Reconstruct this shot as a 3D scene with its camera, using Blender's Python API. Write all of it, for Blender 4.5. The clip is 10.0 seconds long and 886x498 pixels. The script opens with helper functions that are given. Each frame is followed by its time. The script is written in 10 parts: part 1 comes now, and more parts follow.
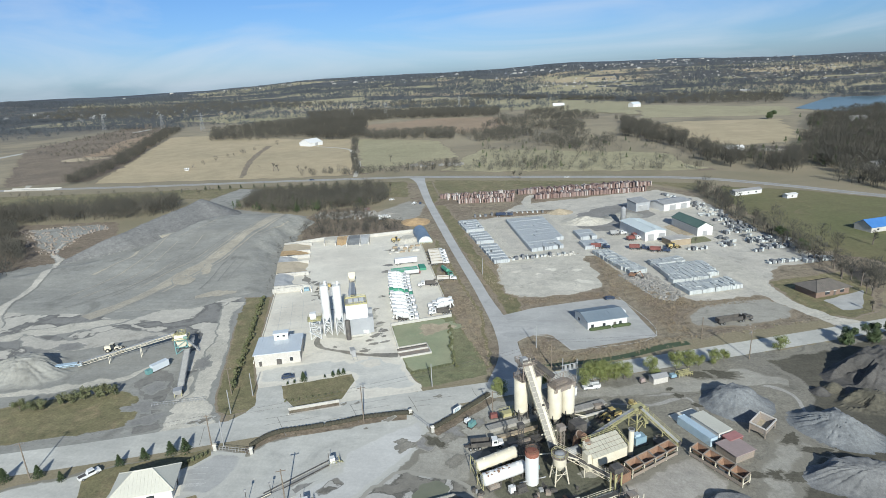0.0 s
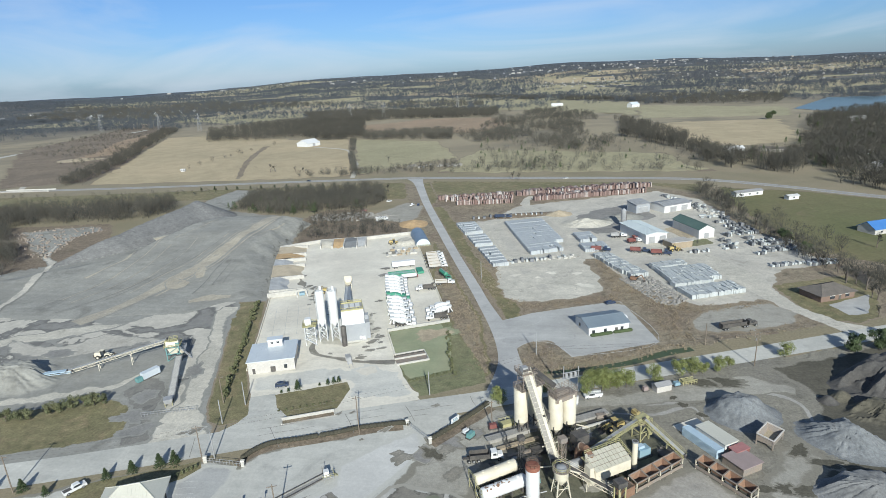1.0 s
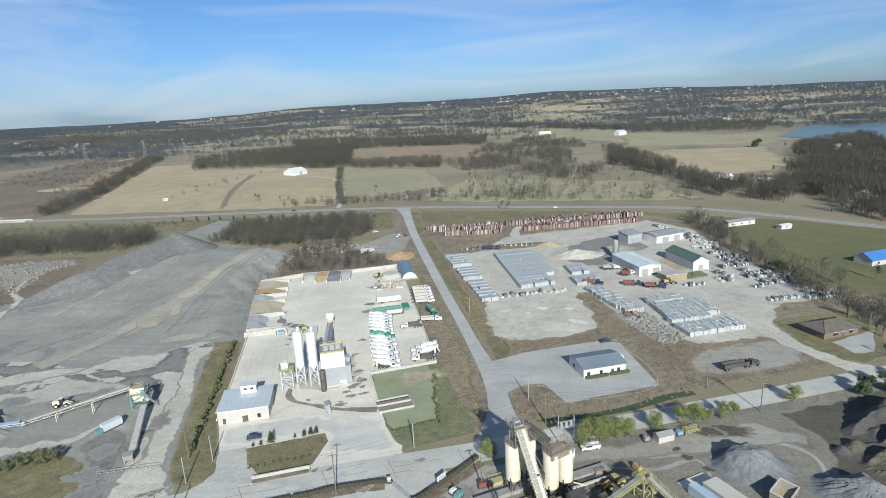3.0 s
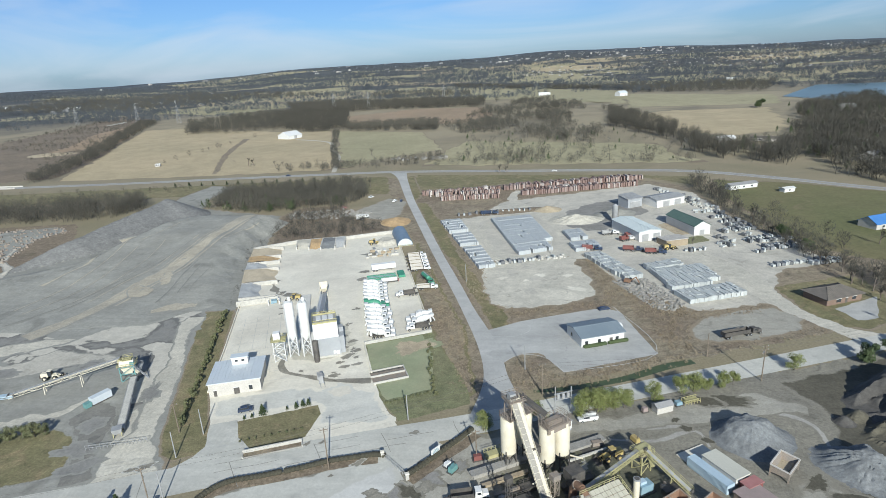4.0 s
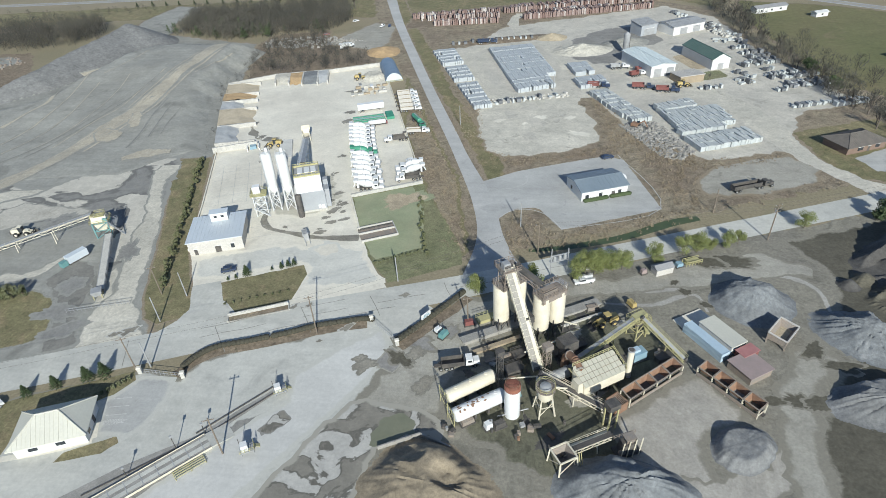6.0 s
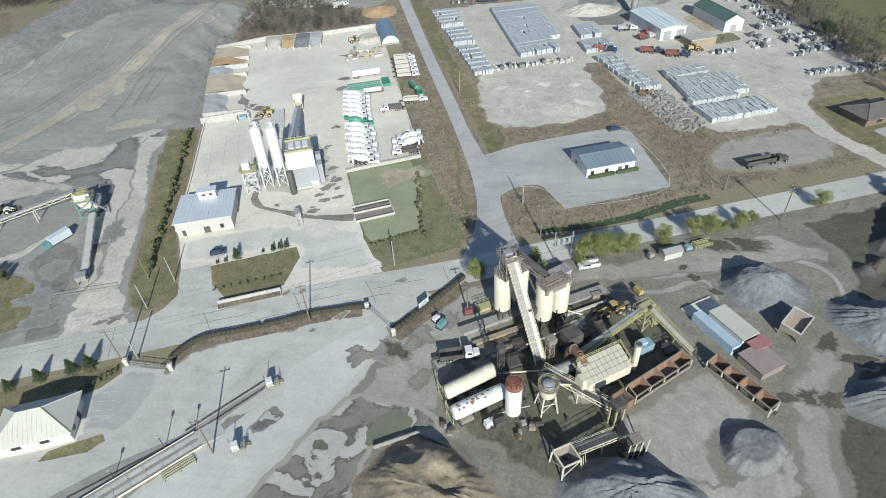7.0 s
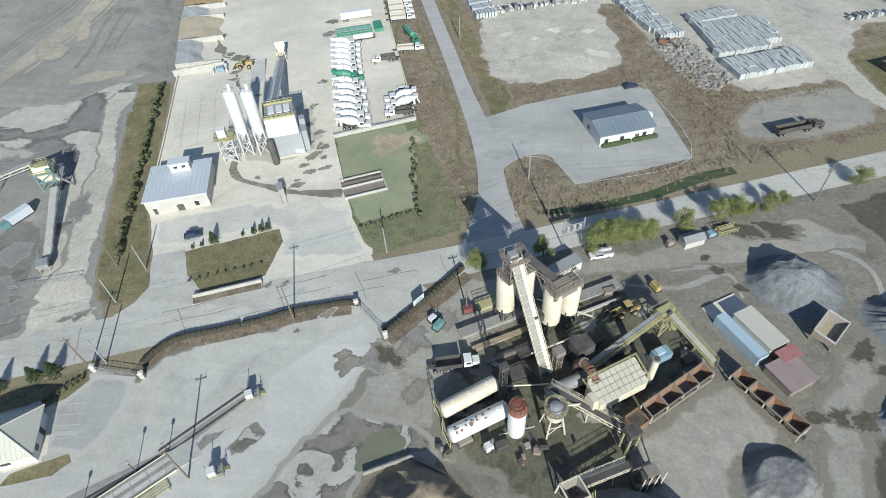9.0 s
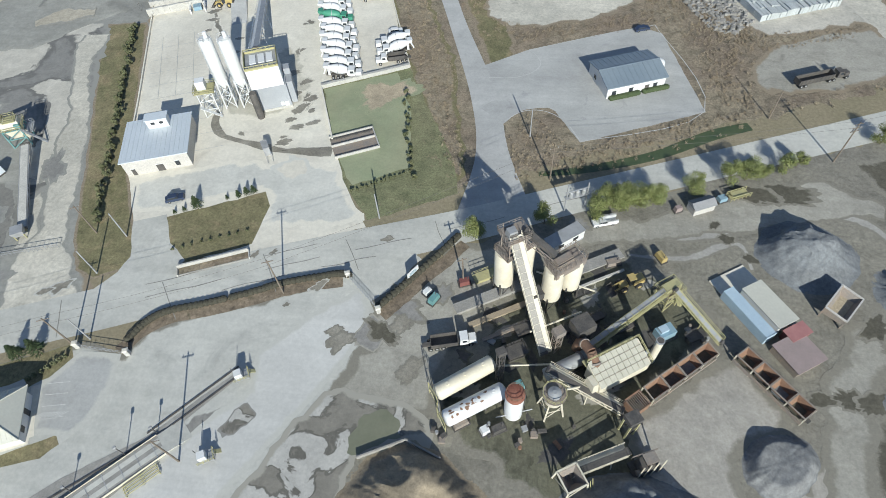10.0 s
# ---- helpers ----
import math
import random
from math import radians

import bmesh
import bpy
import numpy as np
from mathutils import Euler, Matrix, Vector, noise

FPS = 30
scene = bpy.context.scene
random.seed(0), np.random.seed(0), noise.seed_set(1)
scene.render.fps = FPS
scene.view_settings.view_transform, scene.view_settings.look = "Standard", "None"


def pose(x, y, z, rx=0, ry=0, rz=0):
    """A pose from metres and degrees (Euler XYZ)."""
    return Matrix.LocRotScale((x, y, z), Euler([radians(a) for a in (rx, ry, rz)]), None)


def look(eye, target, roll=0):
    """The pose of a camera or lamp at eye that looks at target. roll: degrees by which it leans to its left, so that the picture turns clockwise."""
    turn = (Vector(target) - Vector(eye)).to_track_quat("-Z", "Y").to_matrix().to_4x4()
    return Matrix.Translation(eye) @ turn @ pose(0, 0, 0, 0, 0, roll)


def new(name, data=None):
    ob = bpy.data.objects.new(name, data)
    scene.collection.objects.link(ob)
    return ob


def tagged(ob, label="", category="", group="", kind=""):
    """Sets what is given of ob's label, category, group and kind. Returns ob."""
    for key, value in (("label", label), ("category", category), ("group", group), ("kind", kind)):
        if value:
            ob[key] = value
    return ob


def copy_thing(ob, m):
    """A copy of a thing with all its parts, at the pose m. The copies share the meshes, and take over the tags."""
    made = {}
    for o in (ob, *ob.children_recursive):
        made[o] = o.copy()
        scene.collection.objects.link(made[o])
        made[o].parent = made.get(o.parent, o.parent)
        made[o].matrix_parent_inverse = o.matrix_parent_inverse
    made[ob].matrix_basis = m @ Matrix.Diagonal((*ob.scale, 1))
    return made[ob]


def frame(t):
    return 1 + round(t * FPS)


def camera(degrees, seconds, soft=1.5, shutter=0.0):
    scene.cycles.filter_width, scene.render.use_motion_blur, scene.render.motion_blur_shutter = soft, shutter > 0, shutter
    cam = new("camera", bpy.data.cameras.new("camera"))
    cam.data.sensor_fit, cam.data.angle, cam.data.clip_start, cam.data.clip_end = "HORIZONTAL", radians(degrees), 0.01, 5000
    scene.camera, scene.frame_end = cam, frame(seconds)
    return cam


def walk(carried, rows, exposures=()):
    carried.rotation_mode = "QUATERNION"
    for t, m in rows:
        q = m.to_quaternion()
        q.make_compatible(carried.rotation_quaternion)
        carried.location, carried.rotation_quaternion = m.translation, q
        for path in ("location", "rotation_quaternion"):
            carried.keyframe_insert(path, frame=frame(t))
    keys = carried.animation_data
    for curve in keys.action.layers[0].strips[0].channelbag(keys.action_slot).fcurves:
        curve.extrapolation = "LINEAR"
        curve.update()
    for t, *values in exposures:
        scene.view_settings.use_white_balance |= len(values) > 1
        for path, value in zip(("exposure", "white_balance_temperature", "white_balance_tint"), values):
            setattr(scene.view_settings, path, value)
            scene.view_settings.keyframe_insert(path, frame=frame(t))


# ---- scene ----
cam = camera(75.4, 10.0, soft=0.7)
PATH = [
    (0, (1.735, -2.396, 101.018), (1.412, -0.511, 100.432), -2.9),
    (0.5, (1.433, 0.16, 101.061), (1.11, 2.045, 100.475), -2.9),
    (1, (1.215, 2.815, 101.081), (0.897, 4.701, 100.495), -2.9),
    (1.5, (1.146, 5.725, 101.223), (0.84, 7.613, 100.639), -2.9),
    (2, (0.904, 8.826, 101.469), (0.615, 10.717, 100.885), -2.9),
    (2.5, (0.713, 12.242, 101.658), (0.431, 14.148, 101.121), -2.9),
    (2.7, (0.684, 13.515, 101.653), (0.402, 15.431, 101.155), -2.8),
    (3.8, (1.489, 20.93, 101.087), (1.21, 22.827, 100.521), -3.2),
    (4, (1.475, 22.359, 101.068), (1.196, 24.239, 100.447), -3.2),
    (4.5, (1.187, 26.329, 100.998), (0.915, 28.152, 100.222), -3.3),
    (5, (1.012, 30.554, 101.246), (0.745, 32.313, 100.331), -3.3),
    (5.5, (0.741, 35.055, 101.848), (0.48, 36.744, 100.81), -3.3),
    (6, (0.544, 39.65, 102.379), (0.288, 41.263, 101.224), -3.5),
    (7.5, (-0.944, 54.615, 103.653), (-1.192, 56.13, 102.372), -3.7),
    (8, (-1.432, 59.742, 103.866), (-1.68, 61.251, 102.577), -3.7),
    (8.5, (-1.809, 65.069, 104.124), (-2.053, 66.515, 102.763), -3.9),
    (9, (-2.191, 70.625, 104.402), (-2.428, 71.98, 102.951), -4.1),
    (9.5, (-2.437, 76.329, 104.651), (-2.666, 77.591, 103.116), -4.4),
    (10, (-2.781, 82.109, 105.026), (-2.999, 83.275, 103.416), -4.7),
]
walk(cam, [(t, look(eye, target, roll)) for t, eye, target, roll in PATH])
from mathutils import geometry

# ---------- light ----------
SUN_EL, SUN_DIR = radians(27), Vector((0.30, -0.954, 0)).normalized()
world = bpy.data.worlds.new("world")
scene.world = world
world.use_nodes = True
wt = world.node_tree
sky = wt.nodes.new("ShaderNodeTexSky")
sky.sky_type, sky.sun_disc = "NISHITA", False
sky.sun_elevation, sky.sun_rotation = SUN_EL, math.atan2(SUN_DIR.x, SUN_DIR.y)
sky.altitude, sky.air_density, sky.dust_density, sky.ozone_density = 200, 1.0, 0.4, 3.0
def sky_nodes():
    co = wt.nodes.new("ShaderNodeTexCoord")
    mp = wt.nodes.new("ShaderNodeMapping")
    mp.inputs["Rotation"].default_value[2] = 0.9
    mp.inputs["Scale"].default_value = (1.0, 3.2, 9.0)
    wt.links.new(co.outputs["Generated"], mp.inputs["Vector"])
    n = wt.nodes.new("ShaderNodeTexNoise")
    n.inputs["Scale"].default_value, n.inputs["Detail"].default_value, n.inputs["Distortion"].default_value = 1.6, 7, 0.8
    wt.links.new(mp.outputs[0], n.inputs["Vector"])
    r = wt.nodes.new("ShaderNodeValToRGB")
    r.color_ramp.elements[0].position, r.color_ramp.elements[0].color = 0.44, (0, 0, 0, 1)
    r.color_ramp.elements[1].position, r.color_ramp.elements[1].color = 0.74, (0.55, 0.55, 0.55, 1)
    wt.links.new(n.outputs["Fac"], r.inputs[0])
    tint = wt.nodes.new("ShaderNodeMix")
    tint.data_type, tint.blend_type = "RGBA", "MULTIPLY"
    tint.inputs[0].default_value = 1.0
    xyz = wt.nodes.new("ShaderNodeSeparateXYZ")
    wt.links.new(co.outputs["Generated"], xyz.inputs[0])
    low = wt.nodes.new("ShaderNodeValToRGB")
    low.color_ramp.elements[0].position, low.color_ramp.elements[0].color = 0.0, (0.62, 0.90, 1.46, 1)
    low.color_ramp.elements[1].position, low.color_ramp.elements[1].color = 0.35, (0.72, 1.02, 1.26, 1)
    wt.links.new(xyz.outputs[2], low.inputs[0])
    wt.links.new(low.outputs[0], tint.inputs[7])
    wt.links.new(sky.outputs[0], tint.inputs[6])
    cloud = wt.nodes.new("ShaderNodeMix")
    cloud.data_type = "RGBA"
    cloud.inputs[7].default_value = (8.6, 9.8, 11.2, 1)
    wt.links.new(r.outputs[0], cloud.inputs[0])
    wt.links.new(tint.outputs[2], cloud.inputs[6])
    wt.links.new(cloud.outputs[2], wt.nodes["Background"].inputs[0])


sky_nodes()
wt.nodes["Background"].inputs[1].default_value = 0.065
sun_data = bpy.data.lights.new("sun", "SUN")
sun_data.energy, sun_data.angle, sun_data.color = 5.0, radians(0.53), (0.955, 0.985, 0.94)
sun = new("sun", sun_data)
sun.matrix_world = look((0, 0, 0), -(SUN_DIR * math.cos(SUN_EL) + Vector((0, 0, math.sin(SUN_EL)))))
scene.view_settings.exposure = 0.22

# ---------- materials ----------
def nodes_of(name, rough, metal):
    m = bpy.data.materials.new(name)
    m.use_nodes = True
    nt = m.node_tree
    b = nt.nodes["Principled BSDF"]
    b.inputs["Roughness"].default_value, b.inputs["Metallic"].default_value = rough, metal
    return m, nt, b


def noise_node(nt, vec, scale, detail=6.0, rough=0.6, dist=0.0):
    n = nt.nodes.new("ShaderNodeTexNoise")
    n.inputs["Scale"].default_value, n.inputs["Detail"].default_value = scale, detail
    n.inputs["Roughness"].default_value, n.inputs["Distortion"].default_value = rough, dist
    nt.links.new(vec, n.inputs["Vector"])
    return n.outputs["Fac"]


def ramp(nt, fac, stops):
    r = nt.nodes.new("ShaderNodeValToRGB")
    while len(r.color_ramp.elements) < len(stops):
        r.color_ramp.elements.new(0.5)
    for e, (p, c) in zip(r.color_ramp.elements, stops):
        e.position, e.color = p, (*(c if hasattr(c, "__len__") else (c, c, c)), 1)
    nt.links.new(fac, r.inputs[0])
    return r.outputs[0]


def mixed(nt, fac, a, b, kind="MIX"):
    n = nt.nodes.new("ShaderNodeMix")
    n.data_type, n.blend_type = "RGBA", kind
    for s, v in ((n.inputs[0], fac), (n.inputs[6], a), (n.inputs[7], b)):
        if hasattr(v, "links"):
            nt.links.new(v, s)
        else:
            s.default_value = v if not hasattr(v, "__len__") else (*v, 1)
    return n.outputs[2]


def place(nt, turn=0.0, stretch=(1, 1, 1)):
    g = nt.nodes.new("ShaderNodeNewGeometry")
    m = nt.nodes.new("ShaderNodeMapping")
    m.inputs["Rotation"].default_value[2] = radians(turn)
    m.inputs["Scale"].default_value = stretch
    nt.links.new(g.outputs["Position"], m.inputs["Vector"])
    return m.outputs[0]


def bump(nt, b, fac, strength, distance):
    n = nt.nodes.new("ShaderNodeBump")
    n.inputs["Strength"].default_value, n.inputs["Distance"].default_value = strength, distance
    nt.links.new(fac, n.inputs["Height"])
    nt.links.new(n.outputs[0], b.inputs["Normal"])


def mat(name, c1, c2, big=0.3, fine=4.0, rough=0.85, metal=0.0, relief=0.03, vary=0.0, lo=0.35, hi=0.65):
    """Two colours in patches of 1/big metres, grain of 1/fine metres; vary: difference from thing to thing."""
    m, nt, b = nodes_of(name, rough, metal)
    v = place(nt)
    col = ramp(nt, noise_node(nt, v, big, 8), [(lo, c1), (hi, c2)])
    grain = noise_node(nt, v, fine, 5)
    g0, g1 = (0.94, 1.03) if rough < 0.7 else (0.82, 1.12)
    col = mixed(nt, 1.0, col, ramp(nt, grain, [(0.3, g0), (0.7, g1)]), "MULTIPLY")
    if vary:
        o = nt.nodes.new("ShaderNodeObjectInfo")
        col = mixed(nt, 1.0, col, ramp(nt, o.outputs["Random"], [(0.0, 1 - vary), (1.0, 1 + vary)]), "MULTIPLY")
    nt.links.new(col, b.inputs["Base Color"])
    if relief:
        bump(nt, b, grain, 0.6, relief)
    return m


MEAN = {}


def earth(name, c1, c2, c3, big=0.03, mid=0.2, fine=2.0, tracks=None, spots=(0.62, 0.7), relief=0.06, rough=0.95, grain=0.14, swirl=None):
    """Open ground: two tones in large patches, stains of a third with crisp edges, grain, and wheel tracks along a direction or round a point."""
    m, nt, b = nodes_of(name, rough, 0)
    v = place(nt)
    col = ramp(nt, noise_node(nt, v, big, 6, 0.6, 0.6), [(0.38, c1), (0.62, c2)])
    col = mixed(nt, ramp(nt, noise_node(nt, v, mid, 7, 0.62, 0.8), [(spots[0], 0.0), (spots[1], 1.0)]), col, c3)
    if tracks is not None:
        for wide, k in ((0.16, 0.055), (0.55, 0.035)):
            t = noise_node(nt, place(nt, -tracks, (0.012, wide, 1)), 1.0, 4, 0.6, 0.25)
            col = mixed(nt, 1.0, col, ramp(nt, t, [(0.34, 1 - k), (0.5, 1.0), (0.66, 1 + k)]), "MULTIPLY")
    if swirl:
        sub = nt.nodes.new("ShaderNodeVectorMath")
        sub.operation = "SUBTRACT"
        sub.inputs[1].default_value = (*swirl, 0)
        nt.links.new(nt.nodes.new("ShaderNodeTexCoord").outputs["Object"], sub.inputs[0])
        far = nt.nodes.new("ShaderNodeVectorMath")
        far.operation = "LENGTH"
        nt.links.new(sub.outputs["Vector"], far.inputs[0])
        xyz, out = nt.nodes.new("ShaderNodeSeparateXYZ"), nt.nodes.new("ShaderNodeCombineXYZ")
        nt.links.new(sub.outputs["Vector"], xyz.inputs[0])
        turn = nt.nodes.new("ShaderNodeMath")
        turn.operation = "ARCTAN2"
        nt.links.new(xyz.outputs["Y"], turn.inputs[0])
        nt.links.new(xyz.outputs["X"], turn.inputs[1])
        nt.links.new(far.outputs["Value"], out.inputs["X"])
        nt.links.new(turn.outputs[0], out.inputs["Y"])
        for wide, k in ((0.22, 0.09), (0.8, 0.06)):
            t = noise_node(nt, out.outputs[0], wide, 4, 0.6, 0.5)
            col = mixed(nt, 1.0, col, ramp(nt, t, [(0.34, 1 - k), (0.5, 1.0), (0.66, 1 + k)]), "MULTIPLY")
    g = noise_node(nt, v, fine, 8, 0.78)
    w = noise_node(nt, v, 0.3, 7, 0.68, 0.3)
    cloud = noise_node(nt, v, 0.045, 5, 0.6, 0.8)
    col = mixed(nt, 1.0, col, ramp(nt, cloud, [(0.36, 0.92), (0.64, 1.07)]), "MULTIPLY")
    col = mixed(nt, 1.0, col, ramp(nt, g, [(0.34, 1 - 2.0 * grain), (0.66, 1 + 1.7 * grain)]), "MULTIPLY")
    col = mixed(nt, 1.0, col, ramp(nt, w, [(0.34, 1 - 1.2 * grain), (0.66, 1 + 1.0 * grain)]), "MULTIPLY")
    at = nt.nodes.new("ShaderNodeAttribute")
    at.attribute_name = "rim"
    fade = nt.nodes.new("ShaderNodeAttribute")
    fade.attribute_name = "fade"
    add = nt.nodes.new("ShaderNodeMath")
    add.operation = "MULTIPLY_ADD"
    add.inputs[1].default_value = 0.9
    nt.links.new(noise_node(nt, v, 0.6, 8, 0.72, 0.4), add.inputs[0])
    nt.links.new(fade.outputs["Fac"], add.inputs[2])
    tint = mixed(nt, 1.0, at.outputs["Color"], ramp(nt, g, [(0.34, 1 - 1.6 * grain), (0.66, 1 + 1.4 * grain)]), "MULTIPLY")
    col = mixed(nt, ramp(nt, add.outputs[0], [(0.72, 0.0), (1.15, 1.0)]), col, tint)
    nt.links.new(col, b.inputs["Base Color"])
    bump(nt, b, g, 0.7, relief)
    MEAN[name] = [(p + q) / 2 for p, q in zip(c1, c2)]
    return m


def mottled(name, dry, rim, damp, scale, level, fine=1.4, rough=0.85):
    """Ground that dried unevenly: pale islands, damp pools and a dark tide line between them."""
    m, nt, b = nodes_of(name, rough, 0)
    v = place(nt)
    n = noise_node(nt, v, scale, 5, 0.52, 0.7)
    col = ramp(nt, n, [(level - 0.02, dry), (level, rim), (level + 0.025, rim), (level + 0.05, damp)])
    g = noise_node(nt, v, fine, 8, 0.75)
    w = noise_node(nt, v, 0.25, 6, 0.65, 0.4)
    col = mixed(nt, 1.0, col, ramp(nt, g, [(0.34, 0.88), (0.66, 1.1)]), "MULTIPLY")
    col = mixed(nt, 1.0, col, ramp(nt, w, [(0.34, 0.86), (0.66, 1.12)]), "MULTIPLY")
    at, fade, add = nt.nodes.new("ShaderNodeAttribute"), nt.nodes.new("ShaderNodeAttribute"), nt.nodes.new("ShaderNodeMath")
    at.attribute_name, fade.attribute_name, add.operation = "rim", "fade", "MULTIPLY_ADD"
    add.inputs[1].default_value = 0.9
    nt.links.new(noise_node(nt, v, 0.4, 8, 0.7, 0.4), add.inputs[0])
    nt.links.new(fade.outputs["Fac"], add.inputs[2])
    col = mixed(nt, ramp(nt, add.outputs[0], [(0.78, 0.0), (1.05, 1.0)]), col, at.outputs["Color"])
    nt.links.new(col, b.inputs["Base Color"])
    bump(nt, b, g, 0.5, 0.04)
    MEAN[name] = dry
    return m


GRASS = earth("winter_grass", (0.215, 0.186, 0.0997), (0.163, 0.152, 0.0741), (0.273, 0.211, 0.123), 0.03, 0.15, 1.5, spots=(0.5, 0.72), grain=0.2)
MEADOW = earth("tan_meadow", (0.45, 0.36, 0.225), (0.39, 0.32, 0.20), (0.33, 0.265, 0.17), 0.008, 0.03, 0.5, grain=0.07)
PASTURE = earth("green_pasture", (0.134, 0.137, 0.0559), (0.166, 0.148, 0.0699), (0.202, 0.162, 0.0891), 0.01, 0.04, 0.5, spots=(0.58, 0.72), grain=0.09)
RUSSET = earth("russet_field", (0.34, 0.245, 0.16), (0.29, 0.215, 0.14), (0.40, 0.32, 0.21), 0.01, 0.04, 0.5, grain=0.09)
FARFIELD = earth("far_winter_pasture", (0.37, 0.325, 0.20), (0.315, 0.285, 0.17), (0.265, 0.23, 0.14), 0.004, 0.012, 0.3, grain=0.08)
YARDDIRT = earth("stone_yard_dirt", (0.525, 0.485, 0.41), (0.45, 0.42, 0.36), (0.37, 0.345, 0.293), 0.04, 0.1, 1.2, spots=(0.54, 0.7), grain=0.08)
SCRUB = earth("scrub_floor", (0.18, 0.14, 0.10), (0.23, 0.18, 0.125), (0.13, 0.11, 0.07), 0.02, 0.15, 1.0, grain=0.22)
WEEDS = earth("dry_weeds", (0.231, 0.18, 0.128), (0.291, 0.241, 0.166), (0.137, 0.115, 0.0777), 0.06, 0.35, 1.6, spots=(0.5, 0.72), relief=0.3, grain=0.2)
LAWN = earth("green_lawn", (0.175, 0.185, 0.095), (0.20, 0.19, 0.105), (0.26, 0.21, 0.13), 0.06, 0.25, 2.0, grain=0.22)
CONCRETE = earth("pale_concrete", (0.628, 0.58, 0.487), (0.714, 0.668, 0.562), (0.516, 0.47, 0.392), 0.03, 0.07, 1.2, spots=(0.62, 0.78), relief=0.01, grain=0.045)
SLAB = earth("grey_concrete", (0.44, 0.435, 0.41), (0.50, 0.49, 0.46), (0.36, 0.355, 0.34), 0.06, 0.2, 1.4, tracks=22, relief=0.01, grain=0.05)
DUSTY = earth("dusty_street", (0.45, 0.439, 0.395), (0.513, 0.497, 0.441), (0.378, 0.367, 0.331), 0.04, 0.1, 1.2, tracks=22, spots=(0.58, 0.75), relief=0.01, grain=0.05)
ASPHALT = earth("worn_asphalt", (0.378, 0.371, 0.35), (0.435, 0.427, 0.398), (0.332, 0.325, 0.312), 0.04, 0.15, 1.5, tracks=20, relief=0.01, grain=0.05)
HIGHWAY = earth("highway_asphalt", (0.30, 0.29, 0.275), (0.34, 0.33, 0.31), (0.25, 0.245, 0.235), 0.02, 0.1, 1.0, relief=0.01, grain=0.05)
QUARRY = earth("quarry_fines", (0.297, 0.289, 0.255), (0.259, 0.251, 0.221), (0.211, 0.204, 0.179), 0.015, 0.05, 0.8, tracks=118, spots=(0.55, 0.66), grain=0.07)
PLANTDIRT = earth("plant_dirt", (0.24, 0.221, 0.176), (0.208, 0.191, 0.156), (0.163, 0.151, 0.123), 0.04, 0.12, 1.2, tracks=35, spots=(0.56, 0.70))
DARKDIRT = earth("dark_fines", (0.0867, 0.0793, 0.0584), (0.111, 0.1, 0.0737), (0.0606, 0.0553, 0.0403), 0.04, 0.15, 1.2, tracks=130)
PALEDIRT = earth("pale_dirt", (0.551, 0.51, 0.425), (0.478, 0.447, 0.375), (0.374, 0.348, 0.291), 0.05, 0.12, 1.2, tracks=20, grain=0.1)
WET = earth("damp_mud", (0.225, 0.203, 0.161), (0.3, 0.275, 0.224), (0.165, 0.152, 0.126), 0.1, 0.4, 2.0, rough=0.55)
GREENPOND = earth("algae_basin", (0.253, 0.281, 0.17), (0.304, 0.308, 0.193), (0.331, 0.299, 0.221), 0.05, 0.06, 1.5, spots=(0.6, 0.8), relief=0.01, grain=0.05)
SIDEROAD = earth("worn_side_road", (0.40, 0.392, 0.37), (0.435, 0.425, 0.40), (0.36, 0.352, 0.332), 0.05, 0.12, 1.4, tracks=107, relief=0.01, grain=0.05)
CHIPS = earth("pale_stone_chips", (0.37, 0.375, 0.37), (0.42, 0.42, 0.41), (0.33, 0.335, 0.33), 0.1, 0.3, 1.8, grain=0.08)
DRYSAND = earth("dry_tan_sand", (0.50, 0.42, 0.30), (0.45, 0.375, 0.27), (0.40, 0.33, 0.235), 0.1, 0.3, 1.8, grain=0.08)
DAMPSAND = earth("damp_brown_sand", (0.274, 0.223, 0.156), (0.228, 0.187, 0.131), (0.314, 0.258, 0.182), 0.1, 0.35, 1.6)
SAND = earth("orange_sand", (0.47, 0.32, 0.17), (0.42, 0.29, 0.16), (0.36, 0.25, 0.14), 0.1, 0.4, 2.0)
TANSAND = earth("tan_sand", (0.44, 0.36, 0.25), (0.36, 0.30, 0.21), (0.29, 0.245, 0.18), 0.1, 0.35, 2.0)
GREYSTONE = earth("blue_grey_gravel", (0.196, 0.204, 0.205), (0.163, 0.168, 0.169), (0.226, 0.229, 0.226), 0.1, 0.3, 1.6)
BLACKFINES = earth("asphalt_millings", (0.075, 0.07, 0.064), (0.10, 0.093, 0.085), (0.06, 0.056, 0.052), 0.1, 0.3, 1.5)
WATER = mat("reservoir_water", (0.09, 0.15, 0.16), (0.11, 0.17, 0.18), 0.01, 0.2, 0.3, relief=0.0)
WHITE = mat("white_steel", (0.688, 0.688, 0.671), (0.636, 0.628, 0.602), 0.3, 3, 0.45, relief=0.0)
CREAM = mat("cream_steel", (0.681, 0.626, 0.497), (0.607, 0.543, 0.414), 0.35, 3, 0.5, relief=0.0)
GREYSTEEL = mat("galvanised_steel", (0.40, 0.40, 0.395), (0.31, 0.31, 0.305), 0.5, 4, 0.55, 0.2, relief=0.0)
DARKSTEEL = mat("sooty_steel", (0.085, 0.08, 0.075), (0.14, 0.125, 0.11), 0.5, 4, 0.7, 0.3, relief=0.01)
